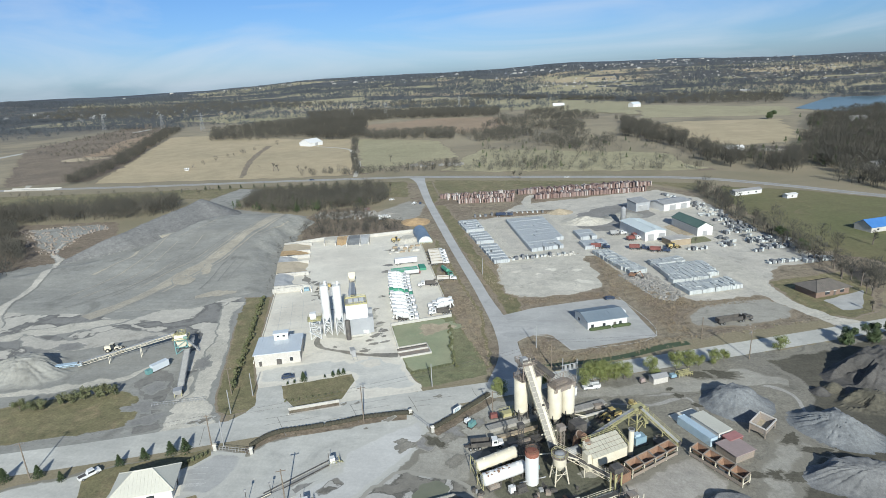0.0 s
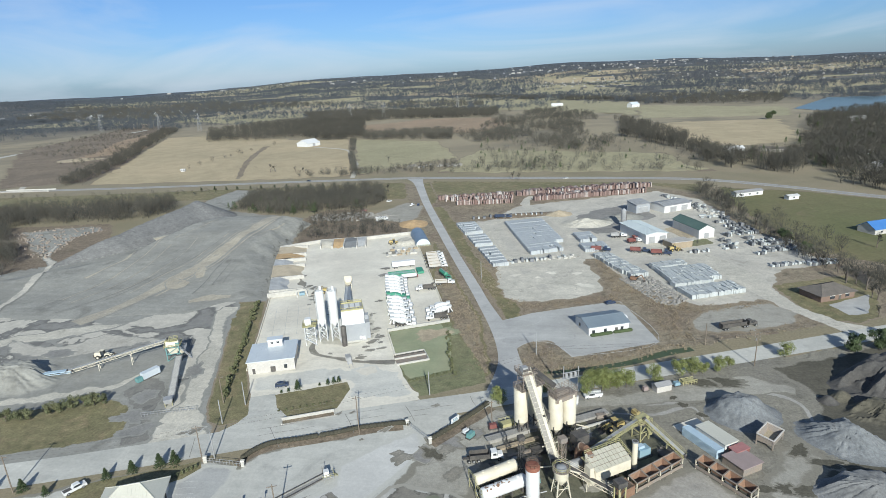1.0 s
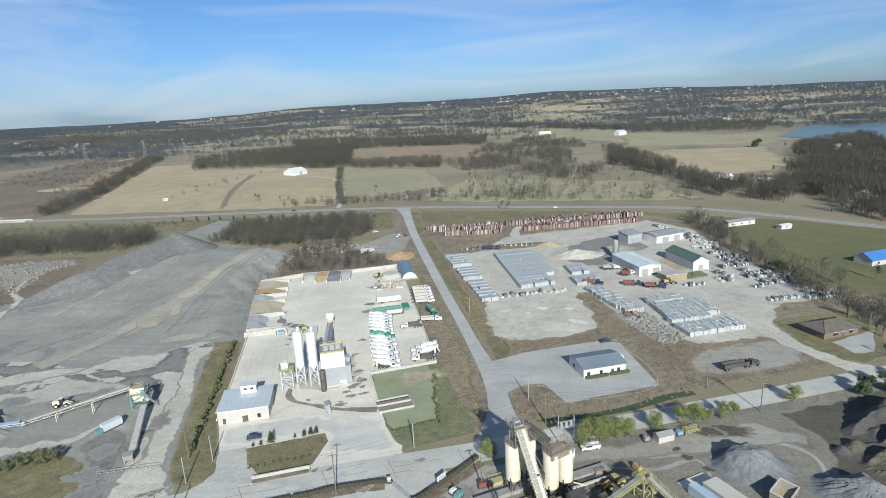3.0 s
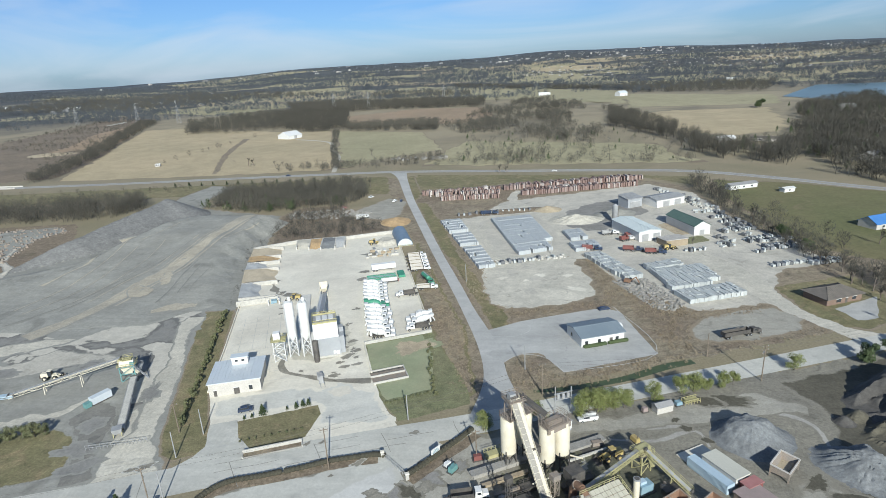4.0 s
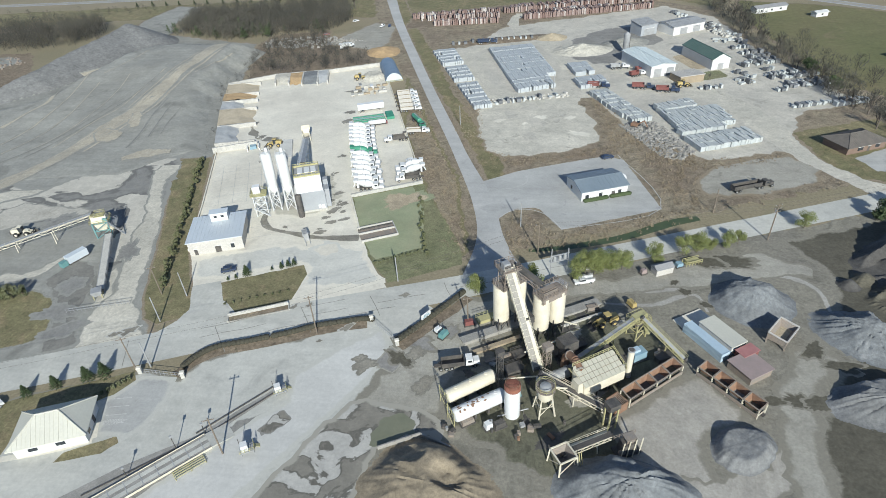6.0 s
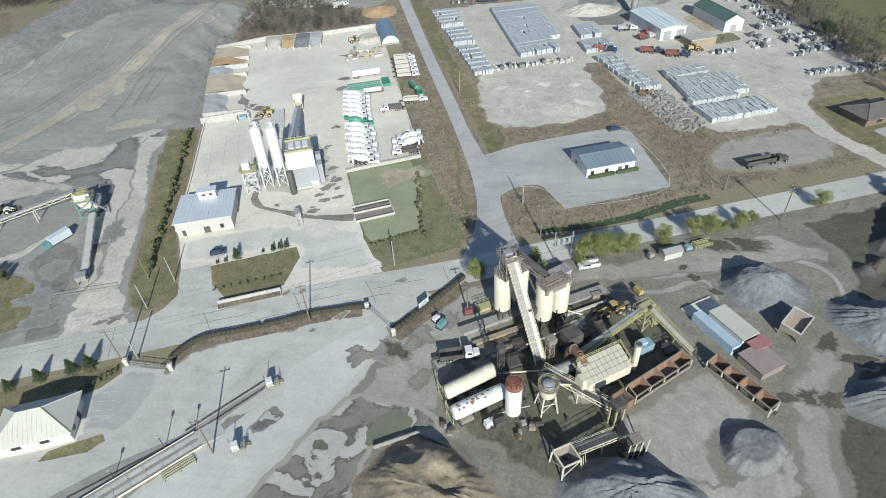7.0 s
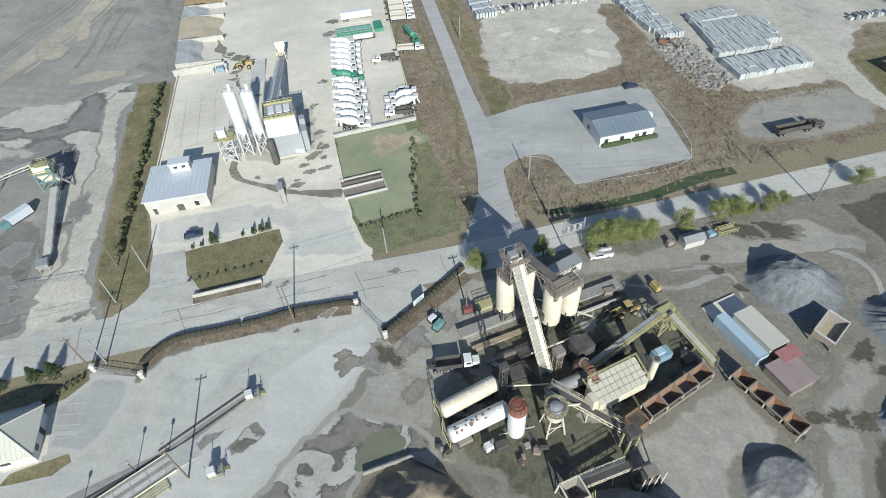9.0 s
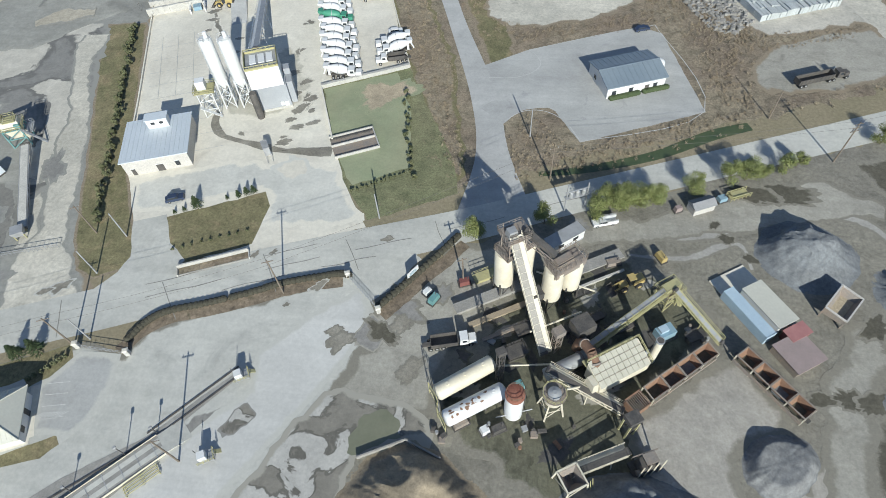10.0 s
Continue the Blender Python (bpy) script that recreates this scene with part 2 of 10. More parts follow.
RUST = mat("rusty_steel", (0.20, 0.11, 0.07), (0.27, 0.165, 0.105), 0.6, 5, 0.85, relief=0.01)
REDRUST = mat("red_rust_steel", (0.24, 0.085, 0.055), (0.30, 0.13, 0.085), 0.8, 5, 0.85, relief=0.01)
FADEDRED = mat("faded_red_metal", (0.40, 0.19, 0.175), (0.34, 0.15, 0.14), 0.5, 4, 0.6, relief=0.0)
RUSTGREY = mat("rust_streaked_grey", (0.23, 0.205, 0.18), (0.28, 0.22, 0.17), 0.5, 4, 0.8, relief=0.01)
YELLOW = mat("faded_yellow_steel", (0.44, 0.40, 0.20), (0.36, 0.33, 0.18), 0.5, 4, 0.65, relief=0.0)
LOADERYELLOW = mat("machine_yellow", (0.451, 0.342, 0.119), (0.394, 0.297, 0.136), 0.6, 4, 0.55, relief=0.0)
TYRE = mat("tyre_rubber", (0.03, 0.03, 0.03), (0.05, 0.048, 0.045), 1, 8, 0.9)
GLASS = mat("dark_window_glass", (0.03, 0.035, 0.04), (0.045, 0.05, 0.055), 0.5, 3, 0.12, relief=0.0)
BLUEROOF = mat("blue_grey_roof_metal", (0.176, 0.216, 0.248), (0.208, 0.248, 0.276), 0.1, 2, 0.5, relief=0.0)
PALEROOF = mat("pale_blue_roof_metal", (0.582, 0.619, 0.638), (0.515, 0.554, 0.577), 0.1, 2, 0.45, relief=0.0)
TEALROOF = mat("pale_teal_roof_metal", (0.46, 0.51, 0.51), (0.50, 0.545, 0.54), 0.1, 2, 0.5, relief=0.0)
GREENROOF = mat("dark_green_roof_metal", (0.075, 0.125, 0.105), (0.10, 0.15, 0.125), 0.1, 2, 0.5, relief=0.0)
BAGROOF = mat("dusty_cream_roof", (0.47, 0.445, 0.36), (0.41, 0.385, 0.305), 0.6, 4, 0.6, relief=0.0)
CREAMROOF = mat("ivory_roof_metal", (0.55, 0.532, 0.449), (0.504, 0.486, 0.412), 0.15, 2, 0.5, relief=0.0)
TANWALL = mat("tan_wall_panel", (0.52, 0.49, 0.44), (0.46, 0.43, 0.39), 0.3, 3, 0.7, relief=0.0)
WHITEWALL = mat("white_wall_panel", (0.651, 0.642, 0.616), (0.598, 0.59, 0.563), 0.2, 3, 0.6, relief=0.0)
GREYWALL = mat("grey_wall_panel", (0.36, 0.37, 0.38), (0.31, 0.32, 0.33), 0.2, 3, 0.6, relief=0.0)
BLOCK = mat("concrete_block", (0.50, 0.48, 0.43), (0.42, 0.40, 0.36), 0.5, 3, 0.9, relief=0.02)
BRICK = mat("red_brown_brick", (0.17, 0.115, 0.09), (0.21, 0.145, 0.11), 0.5, 6, 0.9)
SHINGLE = mat("brown_shingle", (0.13, 0.115, 0.10), (0.16, 0.14, 0.12), 0.4, 5, 0.95)
GREYSHINGLE = mat("grey_shingle", (0.24, 0.24, 0.24), (0.28, 0.275, 0.27), 0.4, 5, 0.95)
PINKROOF = mat("faded_red_roof_metal", (0.34, 0.26, 0.24), (0.29, 0.23, 0.21), 0.4, 3, 0.6)
CANVAS = mat("blue_grey_hoop_roof", (0.15, 0.21, 0.28), (0.19, 0.25, 0.32), 0.3, 3, 0.55)
CONTAINER = mat("pale_blue_container", (0.42, 0.52, 0.58), (0.37, 0.47, 0.54), 0.4, 4, 0.6)
BLUEPAINT = mat("blue_paint", (0.204, 0.312, 0.378), (0.255, 0.364, 0.405), 0.5, 4, 0.5)
BRIGHTBLUE = mat("bright_blue_roof", (0.05, 0.17, 0.42), (0.07, 0.20, 0.46), 0.3, 3, 0.5)
REDPAINT = mat("red_truck_paint", (0.22, 0.085, 0.075), (0.18, 0.065, 0.055), 0.5, 4, 0.5, relief=0.0)
GREENPAINT = mat("green_truck_paint", (0.05, 0.24, 0.15), (0.07, 0.28, 0.18), 0.5, 4, 0.5)
TEALPAINT = mat("teal_machine_paint", (0.12, 0.26, 0.25), (0.15, 0.30, 0.29), 0.5, 4, 0.55)
DARKPAINT = mat("dark_blue_car_paint", (0.03, 0.045, 0.08), (0.035, 0.05, 0.09), 0.5, 4, 0.3)
WOOD = mat("weathered_pole_wood", (0.17, 0.135, 0.10), (0.22, 0.18, 0.14), 0.5, 5, 0.9)
LIMBER = mat("weathered_timber", (0.36, 0.29, 0.20), (0.30, 0.24, 0.17), 0.5, 5, 0.9)
BARK = mat("grey_bark", (0.13, 0.105, 0.085), (0.17, 0.14, 0.115), 0.5, 5, 0.95)
TWIG = mat("grey_brown_twigs", (0.0696, 0.0658, 0.054), (0.0968, 0.0889, 0.0706), 0.02, 0.5, 0.95, relief=0.0, vary=0.2)
PALEGREY = earth("pale_plant_dust", (0.349, 0.328, 0.278), (0.306, 0.286, 0.24), (0.252, 0.233, 0.194), 0.05, 0.15, 1.4, tracks=35, spots=(0.56, 0.72), grain=0.09)
LEAF = mat("yellow_green_leaves", (0.162, 0.191, 0.06), (0.232, 0.243, 0.084), 0.8, 3, 0.7, relief=0.0)
NEEDLE = mat("dark_evergreen", (0.05, 0.075, 0.03), (0.075, 0.10, 0.04), 0.3, 3, 0.8, relief=0.0)
BUSH = mat("dull_green_bush", (0.109, 0.123, 0.058), (0.16, 0.16, 0.0798), 0.3, 3, 0.85, relief=0.0)
HEDGE = mat("brown_clipped_hedge", (0.055, 0.052, 0.036), (0.08, 0.072, 0.05), 0.5, 4, 0.95, relief=0.05)
GRANITE = mat("grey_granite_slabs", (0.417, 0.439, 0.432), (0.47, 0.482, 0.462), 0.25, 3, 0.75, relief=0.01, vary=0.09)


def stone_mix(name, stops):
    m, nt, b = nodes_of(name, 0.85, 0)
    o = nt.nodes.new("ShaderNodeObjectInfo")
    col = ramp(nt, o.outputs["Random"], stops)
    g = noise_node(nt, place(nt), 1.2, 6)
    nt.links.new(mixed(nt, 1.0, col, ramp(nt, g, [(0.3, 0.7), (0.7, 1.2)]), "MULTIPLY"), b.inputs["Base Color"])
    return m


REDSTONE = stone_mix("red_brown_stone", [(0.0, (0.19, 0.12, 0.10)), (0.3, (0.27, 0.19, 0.165)), (0.55, (0.22, 0.15, 0.13)), (0.8, (0.36, 0.29, 0.26)), (1.0, (0.52, 0.48, 0.44))])
SLATS = mat("dusty_slats", (0.34, 0.311, 0.266), (0.281, 0.259, 0.222), 0.5, 4, 0.7, relief=0.0)
WORNDIRT = earth("worn_dirt", (0.262, 0.248, 0.226), (0.226, 0.215, 0.194), (0.172, 0.164, 0.148), 0.05, 0.12, 1.2, tracks=60, spots=(0.56, 0.7), grain=0.1)
HEAPGREY = earth("crushed_grey_stone", (0.202, 0.2, 0.193), (0.166, 0.166, 0.162), (0.238, 0.234, 0.226), 0.1, 0.3, 1.6)
# soot tone, darkened further to stand in for shade among the plant units
SOOTSHADE = earth("sooty_floor", (0.118, 0.114, 0.0783), (0.144, 0.138, 0.0947), (0.0829, 0.0799, 0.0544), 0.06, 0.2, 1.5, tracks=35, spots=(0.52, 0.64))
STAINBLOCK = mat("stained_block", (0.338, 0.319, 0.288), (0.25, 0.237, 0.213), 0.4, 3, 0.9)
TUFT = mat("dry_weed_stems", (0.278, 0.215, 0.146), (0.359, 0.292, 0.2), 0.05, 0.6, 0.95, relief=0.0)
LINE = mat("road_paint", (0.62, 0.61, 0.57), (0.50, 0.49, 0.46), 0.5, 3, 0.8, relief=0.0)
YLINE = mat("yellow_road_paint", (0.50, 0.38, 0.10), (0.42, 0.33, 0.12), 0.5, 3, 0.8, relief=0.0)


# ---------- builders ----------
def rot2(x, y, deg):
    c, s = math.cos(radians(deg)), math.sin(radians(deg))
    return c * x - s * y, s * x + c * y


class Shape:
    """Collects the faces of one mesh."""

    def __init__(self):
        self.v, self.f, self.fade, self.under = [], [], [], None

    def add(self, verts, faces):
        n = len(self.v)
        self.v += [tuple(p) for p in verts]
        self.f += [tuple(i + n for i in f) for f in faces]
        return self

    def box(self, x, y, z, sx, sy, sz, turn=0.0, top=(1, 1)):
        """A box on z; top: how much its top is narrowed."""
        out = []
        for zz, kx, ky in ((z, 1, 1), (z + sz, *top)):
            for ax, ay in ((-1, -1), (1, -1), (1, 1), (-1, 1)):
                px, py = rot2(ax * sx / 2 * kx, ay * sy / 2 * ky, turn)
                out.append((x + px, y + py, zz))
        return self.add(out, [(3, 2, 1, 0), (4, 5, 6, 7), (0, 1, 5, 4), (1, 2, 6, 5), (2, 3, 7, 6), (3, 0, 4, 7)])

    def rod(self, a, b, r, r2=None, n=8):
        a, b = Vector(a), Vector(b)
        r2 = r if r2 is None else r2
        q = (b - a).to_track_quat("Z", "Y")
        ring = [Vector((math.cos(2 * math.pi * i / n), math.sin(2 * math.pi * i / n), 0)) for i in range(n)]
        vs = [a + q @ (p * r) for p in ring] + [b + q @ (p * r2) for p in ring]
        return self.add(vs, [(i, (i + 1) % n, n + (i + 1) % n, n + i) for i in range(n)] + [tuple(range(n - 1, -1, -1)), tuple(range(n, 2 * n))])

    def beam(self, a, b, w, h=None):
        a, b = Vector(a), Vector(b)
        h = h or w
        q = (b - a).to_track_quat("Z", "Y")
        vs = []
        for p in (a, b):
            vs += [p + q @ Vector((sx * w / 2, sy * h / 2, 0)) for sx, sy in ((-1, -1), (1, -1), (1, 1), (-1, 1))]
        return self.add(vs, [(3, 2, 1, 0), (4, 5, 6, 7), (0, 1, 5, 4), (1, 2, 6, 5), (2, 3, 7, 6), (3, 0, 4, 7)])

    def lathe(self, x, y, profile, n=24):
        """A turned body on a vertical axis; profile: (radius, z)."""
        vs = [(x + r * math.cos(2 * math.pi * i / n), y + r * math.sin(2 * math.pi * i / n), z) for r, z in profile for i in range(n)]
        k = len(profile)
        fs = [(j * n + i, j * n + (i + 1) % n, (j + 1) * n + (i + 1) % n, (j + 1) * n + i) for j in range(k - 1) for i in range(n)]
        return self.add(vs, fs + [tuple(range(n - 1, -1, -1)), tuple(range((k - 1) * n, k * n))])

    def turned(self, a, b, profile, n=16):
        """A turned body along a slanting axis; profile: (share of the way, radius)."""
        a, b = Vector(a), Vector(b)
        q = (b - a).to_track_quat("Z", "Y")
        vs = [a.lerp(b, s) + q @ Vector((r * math.cos(2 * math.pi * i / n), r * math.sin(2 * math.pi * i / n), 0)) for s, r in profile for i in range(n)]
        k = len(profile)
        fs = [(j * n + i, j * n + (i + 1) % n, (j + 1) * n + (i + 1) % n, (j + 1) * n + i) for j in range(k - 1) for i in range(n)]
        return self.add(vs, fs + [tuple(range(n - 1, -1, -1)), tuple(range((k - 1) * n, k * n))])

    def truss(self, a, b, w, bays, t=0.12):
        """A flat lattice girder on edge from a to b, w deep."""
        a, b = Vector(a), Vector(b)
        d = Vector((0, 0, w))
        self.beam(a, b, t).beam(a - d, b - d, t)
        for i in range(bays):
            p, q = a.lerp(b, i / bays), a.lerp(b, (i + 1) / bays)
            self.beam(p, q - d, t * 0.7) if i % 2 else self.beam(p - d, q, t * 0.7)
        return self

    def rail(self, pts, h=1.1, gap=1.8, t=0.06):
        """A handrail with posts along points."""
        for p, q in zip(pts, pts[1:]):
            p, q = Vector(p), Vector(q)
            n = max(1, round((q - p).length / gap))
            for k in (0.5, 1.0):
                self.beam(p + Vector((0, 0, h * k)), q + Vector((0, 0, h * k)), t)
            for i in range(n + 1):
                s = p.lerp(q, i / n)
                self.beam(s, s + Vector((0, 0, h)), t)
        return self

    def mesh(self, name):
        me = bpy.data.meshes.new(name)
        me.from_pydata(self.v, [], self.f)
        me.update()
        return me


def part(name, shape, material, parent, label="", smooth=False):
    me = shape.mesh(name) if isinstance(shape, Shape) else shape
    if not me.materials:
        me.materials.append(material)
    if smooth:
        me.polygons.foreach_set("use_smooth", [True] * len(me.polygons))
        me.set_sharp_from_angle(angle=radians(40))
    ob = new(name, me)
    if isinstance(shape, Shape) and shape.fade:
        rim_colour(ob, shape.fade, shape.under)
    ob.parent = parent
    if label:
        ob["label"] = label
    return ob


def thing(name, x, y, turn, label, category, group="", z=0.0):
    ob = new(name)
    ob.empty_display_size = 0.2
    ob.matrix_basis = pose(x, y, z, 0, 0, turn)
    return tagged(ob, label, category, group)


def single(name, shape, material, label, category, group="", kind="", smooth=False):
    ob = part(name, shape, material, None, "", smooth)
    return tagged(ob, label, category, group, kind)


RIDGE = [(-48, 65), (-39, 46), (-31, 56), (-22, 98), (-9, 107), (4, 126), (12, 121), (18, 102), (29, 88)]


def rise(x, y):
    """Height of the land: level near by, rolling further off, up to wooded ridges at the rim."""
    r = math.hypot(x, y)
    def s(a, b):
        k = min(1.0, max(0.0, (r - a) / (b - a)))
        return k * k * (3 - 2 * k)
    h = 5.0 * noise.noise((x * 0.002, y * 0.002, 3.0)) * s(1500, 2600)
    if r < 1500:
        return h
    az = math.degrees(math.atan2(x, y))
    top = RIDGE[0][1]
    for (a0, h0), (a1, h1) in zip(RIDGE, RIDGE[1:]):
        if az >= a0:
            top = h0 + (h1 - h0) * min(1.0, (az - a0) / (a1 - a0))
    top += 9 * noise.noise((x * 0.0011, y * 0.0011, 7.0)) + 5 * noise.noise((x * 0.004, y * 0.004, 9.0))
    swell = 9 * noise.noise((x * 0.0016, y * 0.0016, 12.0)) * s(2600, 3400)
    return h + swell + top * s(1500, 4800) ** 1.4


def ragged(pts, step, amp, seed):
    """The outline through pts, cut into short steps and pushed about."""
    out = []
    for (x0, y0), (x1, y1) in zip(pts, pts[1:] + pts[:1]):
        n = max(1, round(math.dist((x0, y0), (x1, y1)) / step))
        for i in range(n):
            x, y = x0 + (x1 - x0) * i / n, y0 + (y1 - y0) * i / n
            k = amp * (1 if i else 0.4)
            out.append((x + k * noise.noise((x * 0.35 / max(1, step / 3), y * 0.35 / max(1, step / 3), seed)) * 1.6,
                        y + k * noise.noise((x * 0.35 / max(1, step / 3), y * 0.35 / max(1, step / 3), seed + 9.3)) * 1.6))
    return out


def rim_colour(ob, share, under):
    """Lets the rim of a ground sheet take on the colour of the ground beside it; share: 1 outside, 0 inside."""
    ob.data.attributes.new("fade", "FLOAT", "POINT").data.foreach_set("value", share)
    at = ob.data.attributes.new("rim", "FLOAT_COLOR", "POINT")
    at.data.foreach_set("color", [k for f in share for k in (*MEAN[under.name], 1.0)])
    return ob


def segment_gap(x, y, p):
    best = 1e9
    for (x0, y0), (x1, y1) in zip(p, p[1:] + p[:1]):
        dx, dy = x1 - x0, y1 - y0
        k = max(0.0, min(1.0, ((x - x0) * dx + (y - y0) * dy) / (dx * dx + dy * dy + 1e-9)))
        best = min(best, math.hypot(x - x0 - k * dx, y - y0 - k * dy))
    return best


def rimmed(p, z, feather):
    """A flat outline with a rim of about the given width inside it; the share of rim at each corner."""
    n = len(p)
    inner = []
    for i in range(n):
        a, b = p[(i - 2) % n], p[(i + 2) % n]
        d = Vector((b[0] - a[0], b[1] - a[1]))
        d = d.normalized() if d.length > 1e-6 else Vector((1, 0))
        q = (p[i][0] - d.y * feather, p[i][1] + d.x * feather)
        if segment_gap(*q, p) > 0.75 * feather and within(*q, p):
            inner.append(q)
    v, _, f, ov, _, _ = geometry.delaunay_2d_cdt([Vector(q) for q in p + inner], [(i, (i + 1) % n) for i in range(n)], [tuple(range(n))], 1, 1e-4)
    s = Shape().add([(q.x, q.y, z) for q in v], [tuple(t) for t in f])
    return s, [0.0 if o and min(o) >= n else 1.0 for o in ov]


def within(x, y, poly):
    hit = False
    for (x0, y0), (x1, y1) in zip(poly, poly[1:] + poly[:1]):
        if (y0 > y) != (y1 > y) and x < (x1 - x0) * (y - y0) / (y1 - y0) + x0:
            hit = not hit
    return hit


LAYER = [0]


def layer(z):
    """Each sheet lies a hair above the one laid before it."""
    LAYER[0] += 1
    return 0.15 * z + 0.000207 * LAYER[0]


def sheet(name, pts, z, material, label, category="ground", rag=0.8, step=2.5, seed=1.0, under=None, feather=2.2):
    z = layer(z)
    p = ragged(pts, step, rag, seed)
    area = sum(a[0] * b[1] - b[0] * a[1] for a, b in zip(p, p[1:] + p[:1]))
    p = p if area > 0 else p[::-1]
    if under:
        s, share = rimmed(p, z, feather)
        return rim_colour(single(name, s, material, label, category, "", "structure"), share, under)
    return single(name, Shape().add([(x, y, z) for x, y in p], [tuple(range(len(p)))]), material, label, category, "", "structure")


def blot(name, x, y, r, z, material, label, seed, long=1.0, turn=0.0, category="stain", under=None):
    """A stain with an uneven, star-shaped outline."""
    z, pts = layer(z), []
    for i in range(56):
        a = 2 * math.pi * i / 56
        k = r * (1 + 0.55 * noise.noise((math.cos(a) * 1.3, math.sin(a) * 1.3, seed)) + 0.3 * noise.noise((math.cos(a) * 4, math.sin(a) * 4, seed + 3)) + 0.12 * noise.noise((math.cos(a) * 11, math.sin(a) * 11, seed + 6)))
        px, py = rot2(k * math.cos(a) * long, k * math.sin(a), turn)
        pts.append((x + px, y + py, z))
    if not under:
        return single(name, Shape().add(pts, [tuple(range(56))]), material, label, category, "", "structure")
    inner = [(x + (p[0] - x) * 0.6, y + (p[1] - y) * 0.6, z) for p in pts]
    s = Shape().add(pts + inner, [(i, (i + 1) % 56, 56 + (i + 1) % 56, 56 + i) for i in range(56)] + [tuple(range(56, 112))])
    return rim_colour(single(name, s, material, label, category, "", "structure"), [1.0] * 56 + [0.0] * 56, under)


def smooth_line(pts, n=8):
    out = []
    P = [pts[0]] + list(pts) + [pts[-1]]
    for i in range(1, len(P) - 2):
        for k in range(n):
            t = k / n
            out.append(tuple(0.5 * (2 * b + (c - a) * t + (2 * a - 5 * b + 4 * c - d) * t * t + (3 * b - a - 3 * c + d) * t ** 3) for a, b, c, d in zip(P[i - 1], P[i], P[i + 1], P[i + 2])))
    return out + [tuple(pts[-1])]


def ribbon(pts, width, z, n=8, drape=False, offset=0.0, rag=0.0, height=None, under=None):
    """A strip along a smooth line; width: one, or one for each point."""
    if not drape and not height:
        z = layer(z)
    w = [width] * len(pts) if not hasattr(width, "__len__") else width
    line = smooth_line([(*p, k) for p, k in zip(pts, w)], n)
    s = Shape()
    s.under = under
    vs = []
    for i, (x, y, k) in enumerate(line):
        a, b = line[max(0, i - 1)], line[min(len(line) - 1, i + 1)]
        d = Vector((b[0] - a[0], b[1] - a[1])).normalized()
        edge = min(0.42 * k, 1.3 if rag else 0.35)
        for side, inset in ((-1, 0.0), (-1, edge), (1, edge), (1, 0.0)):
            e = side * (k / 2 - inset) + offset + rag * min(1.0, k / 5) * (1.6 * noise.noise((x * 0.12, y * 0.12, side * 3.0)) + 0.8 * noise.noise((x * 0.5, y * 0.5, side * 5.0)))
            px, py = x - d.y * e, y + d.x * e
            vs.append((px, py, z + (rise(px, py) if drape else height(px, py) if height else 0)))
            if under:
                s.fade.append(1.0 if inset == 0.0 or (rag and i in (0, len(line) - 1)) else 0.0)
    return s.add(vs, [(4 * i + j + 1, 4 * i + j, 4 * i + 4 + j, 4 * i + 5 + j) for i in range(len(line) - 1) for j in range(3)])


def heap(name, x, y, rx, ry, turn, h, material, label, seed, rough=0.5, flat=0.0, n=56, category="stockpile", ridge=0.0, base=-0.4, scoop=(), apex=(0.0, 0.0)):
    """A tipped heap: a height field that ends under the ground. flat: share of its radius that is level on top."""
    s = Shape()
    vs, ok = [], {}
    for j in range(n + 1):
        for i in range(n + 1):
            u, v = 2.3 * i / n - 1.15, 2.3 * j / n - 1.15
            ca, sa = (u / max(1e-3, math.hypot(u, v)), v / max(1e-3, math.hypot(u, v)))
            wob = 1 + 0.16 * noise.noise((ca * 0.9, sa * 0.9, seed)) + 0.05 * noise.noise((ca * 4, sa * 4, seed))
            r = math.hypot(u, v) / wob
            if apex != (0.0, 0.0) and r < 1:
                du, dv = u / wob - apex[0], v / wob - apex[1]
                qa, qb, qc = du * du + dv * dv + 1e-9, apex[0] * du + apex[1] * dv, apex[0] ** 2 + apex[1] ** 2 - 1
                r = qa / (-qb + math.sqrt(qb * qb - qa * qc))
            k = max(0.0, min(1.0, (1 - r) / (1 - flat)))
            z = h * (k if flat == 0 else k * k * (3 - 2 * k)) if r < 1 else (1 - r) * h * 0.6
            px, py = rot2(u * rx, v * ry, turn)
            px, py = px + x, py + y
            if r < 1.0:
                e = min(1.0, 3 * (1 - r))
                z += e * rough * (0.6 * noise.noise((px * 0.2, py * 0.2, seed)) + 0.25 * noise.noise((px * 0.7, py * 0.7, seed + 4)))
                if ridge:
                    z -= e * min(1.0, r * 2.5) * ridge * (0.5 * abs(noise.noise((ca * 5, sa * 5, seed + 8))) + 0.35 * abs(noise.noise((ca * 13, sa * 13, seed + 2)))) * (1 - 0.5 * r)
                for su, sv, sr, sd in scoop:
                    q = max(0.0, 1 - math.hypot(u - su, v - sv) / sr)
                    z -= min(z - 0.3, sd * min(1.0, 2 * q)) if q > 0 and z > 0.3 else 0
            vs.append((px, py, max(base, z + 0.02)))
    s.add(vs, [(j * (n + 1) + i, j * (n + 1) + i + 1, (j + 1) * (n + 1) + i + 1, (j + 1) * (n + 1) + i) for j in range(n) for i in range(n)
               if max(vs[a][2] for a in (j * (n + 1) + i, j * (n + 1) + i + 1, (j + 1) * (n + 1) + i + 1, (j + 1) * (n + 1) + i)) > base])
    return single(name, s, material, label, category, "", "", True)


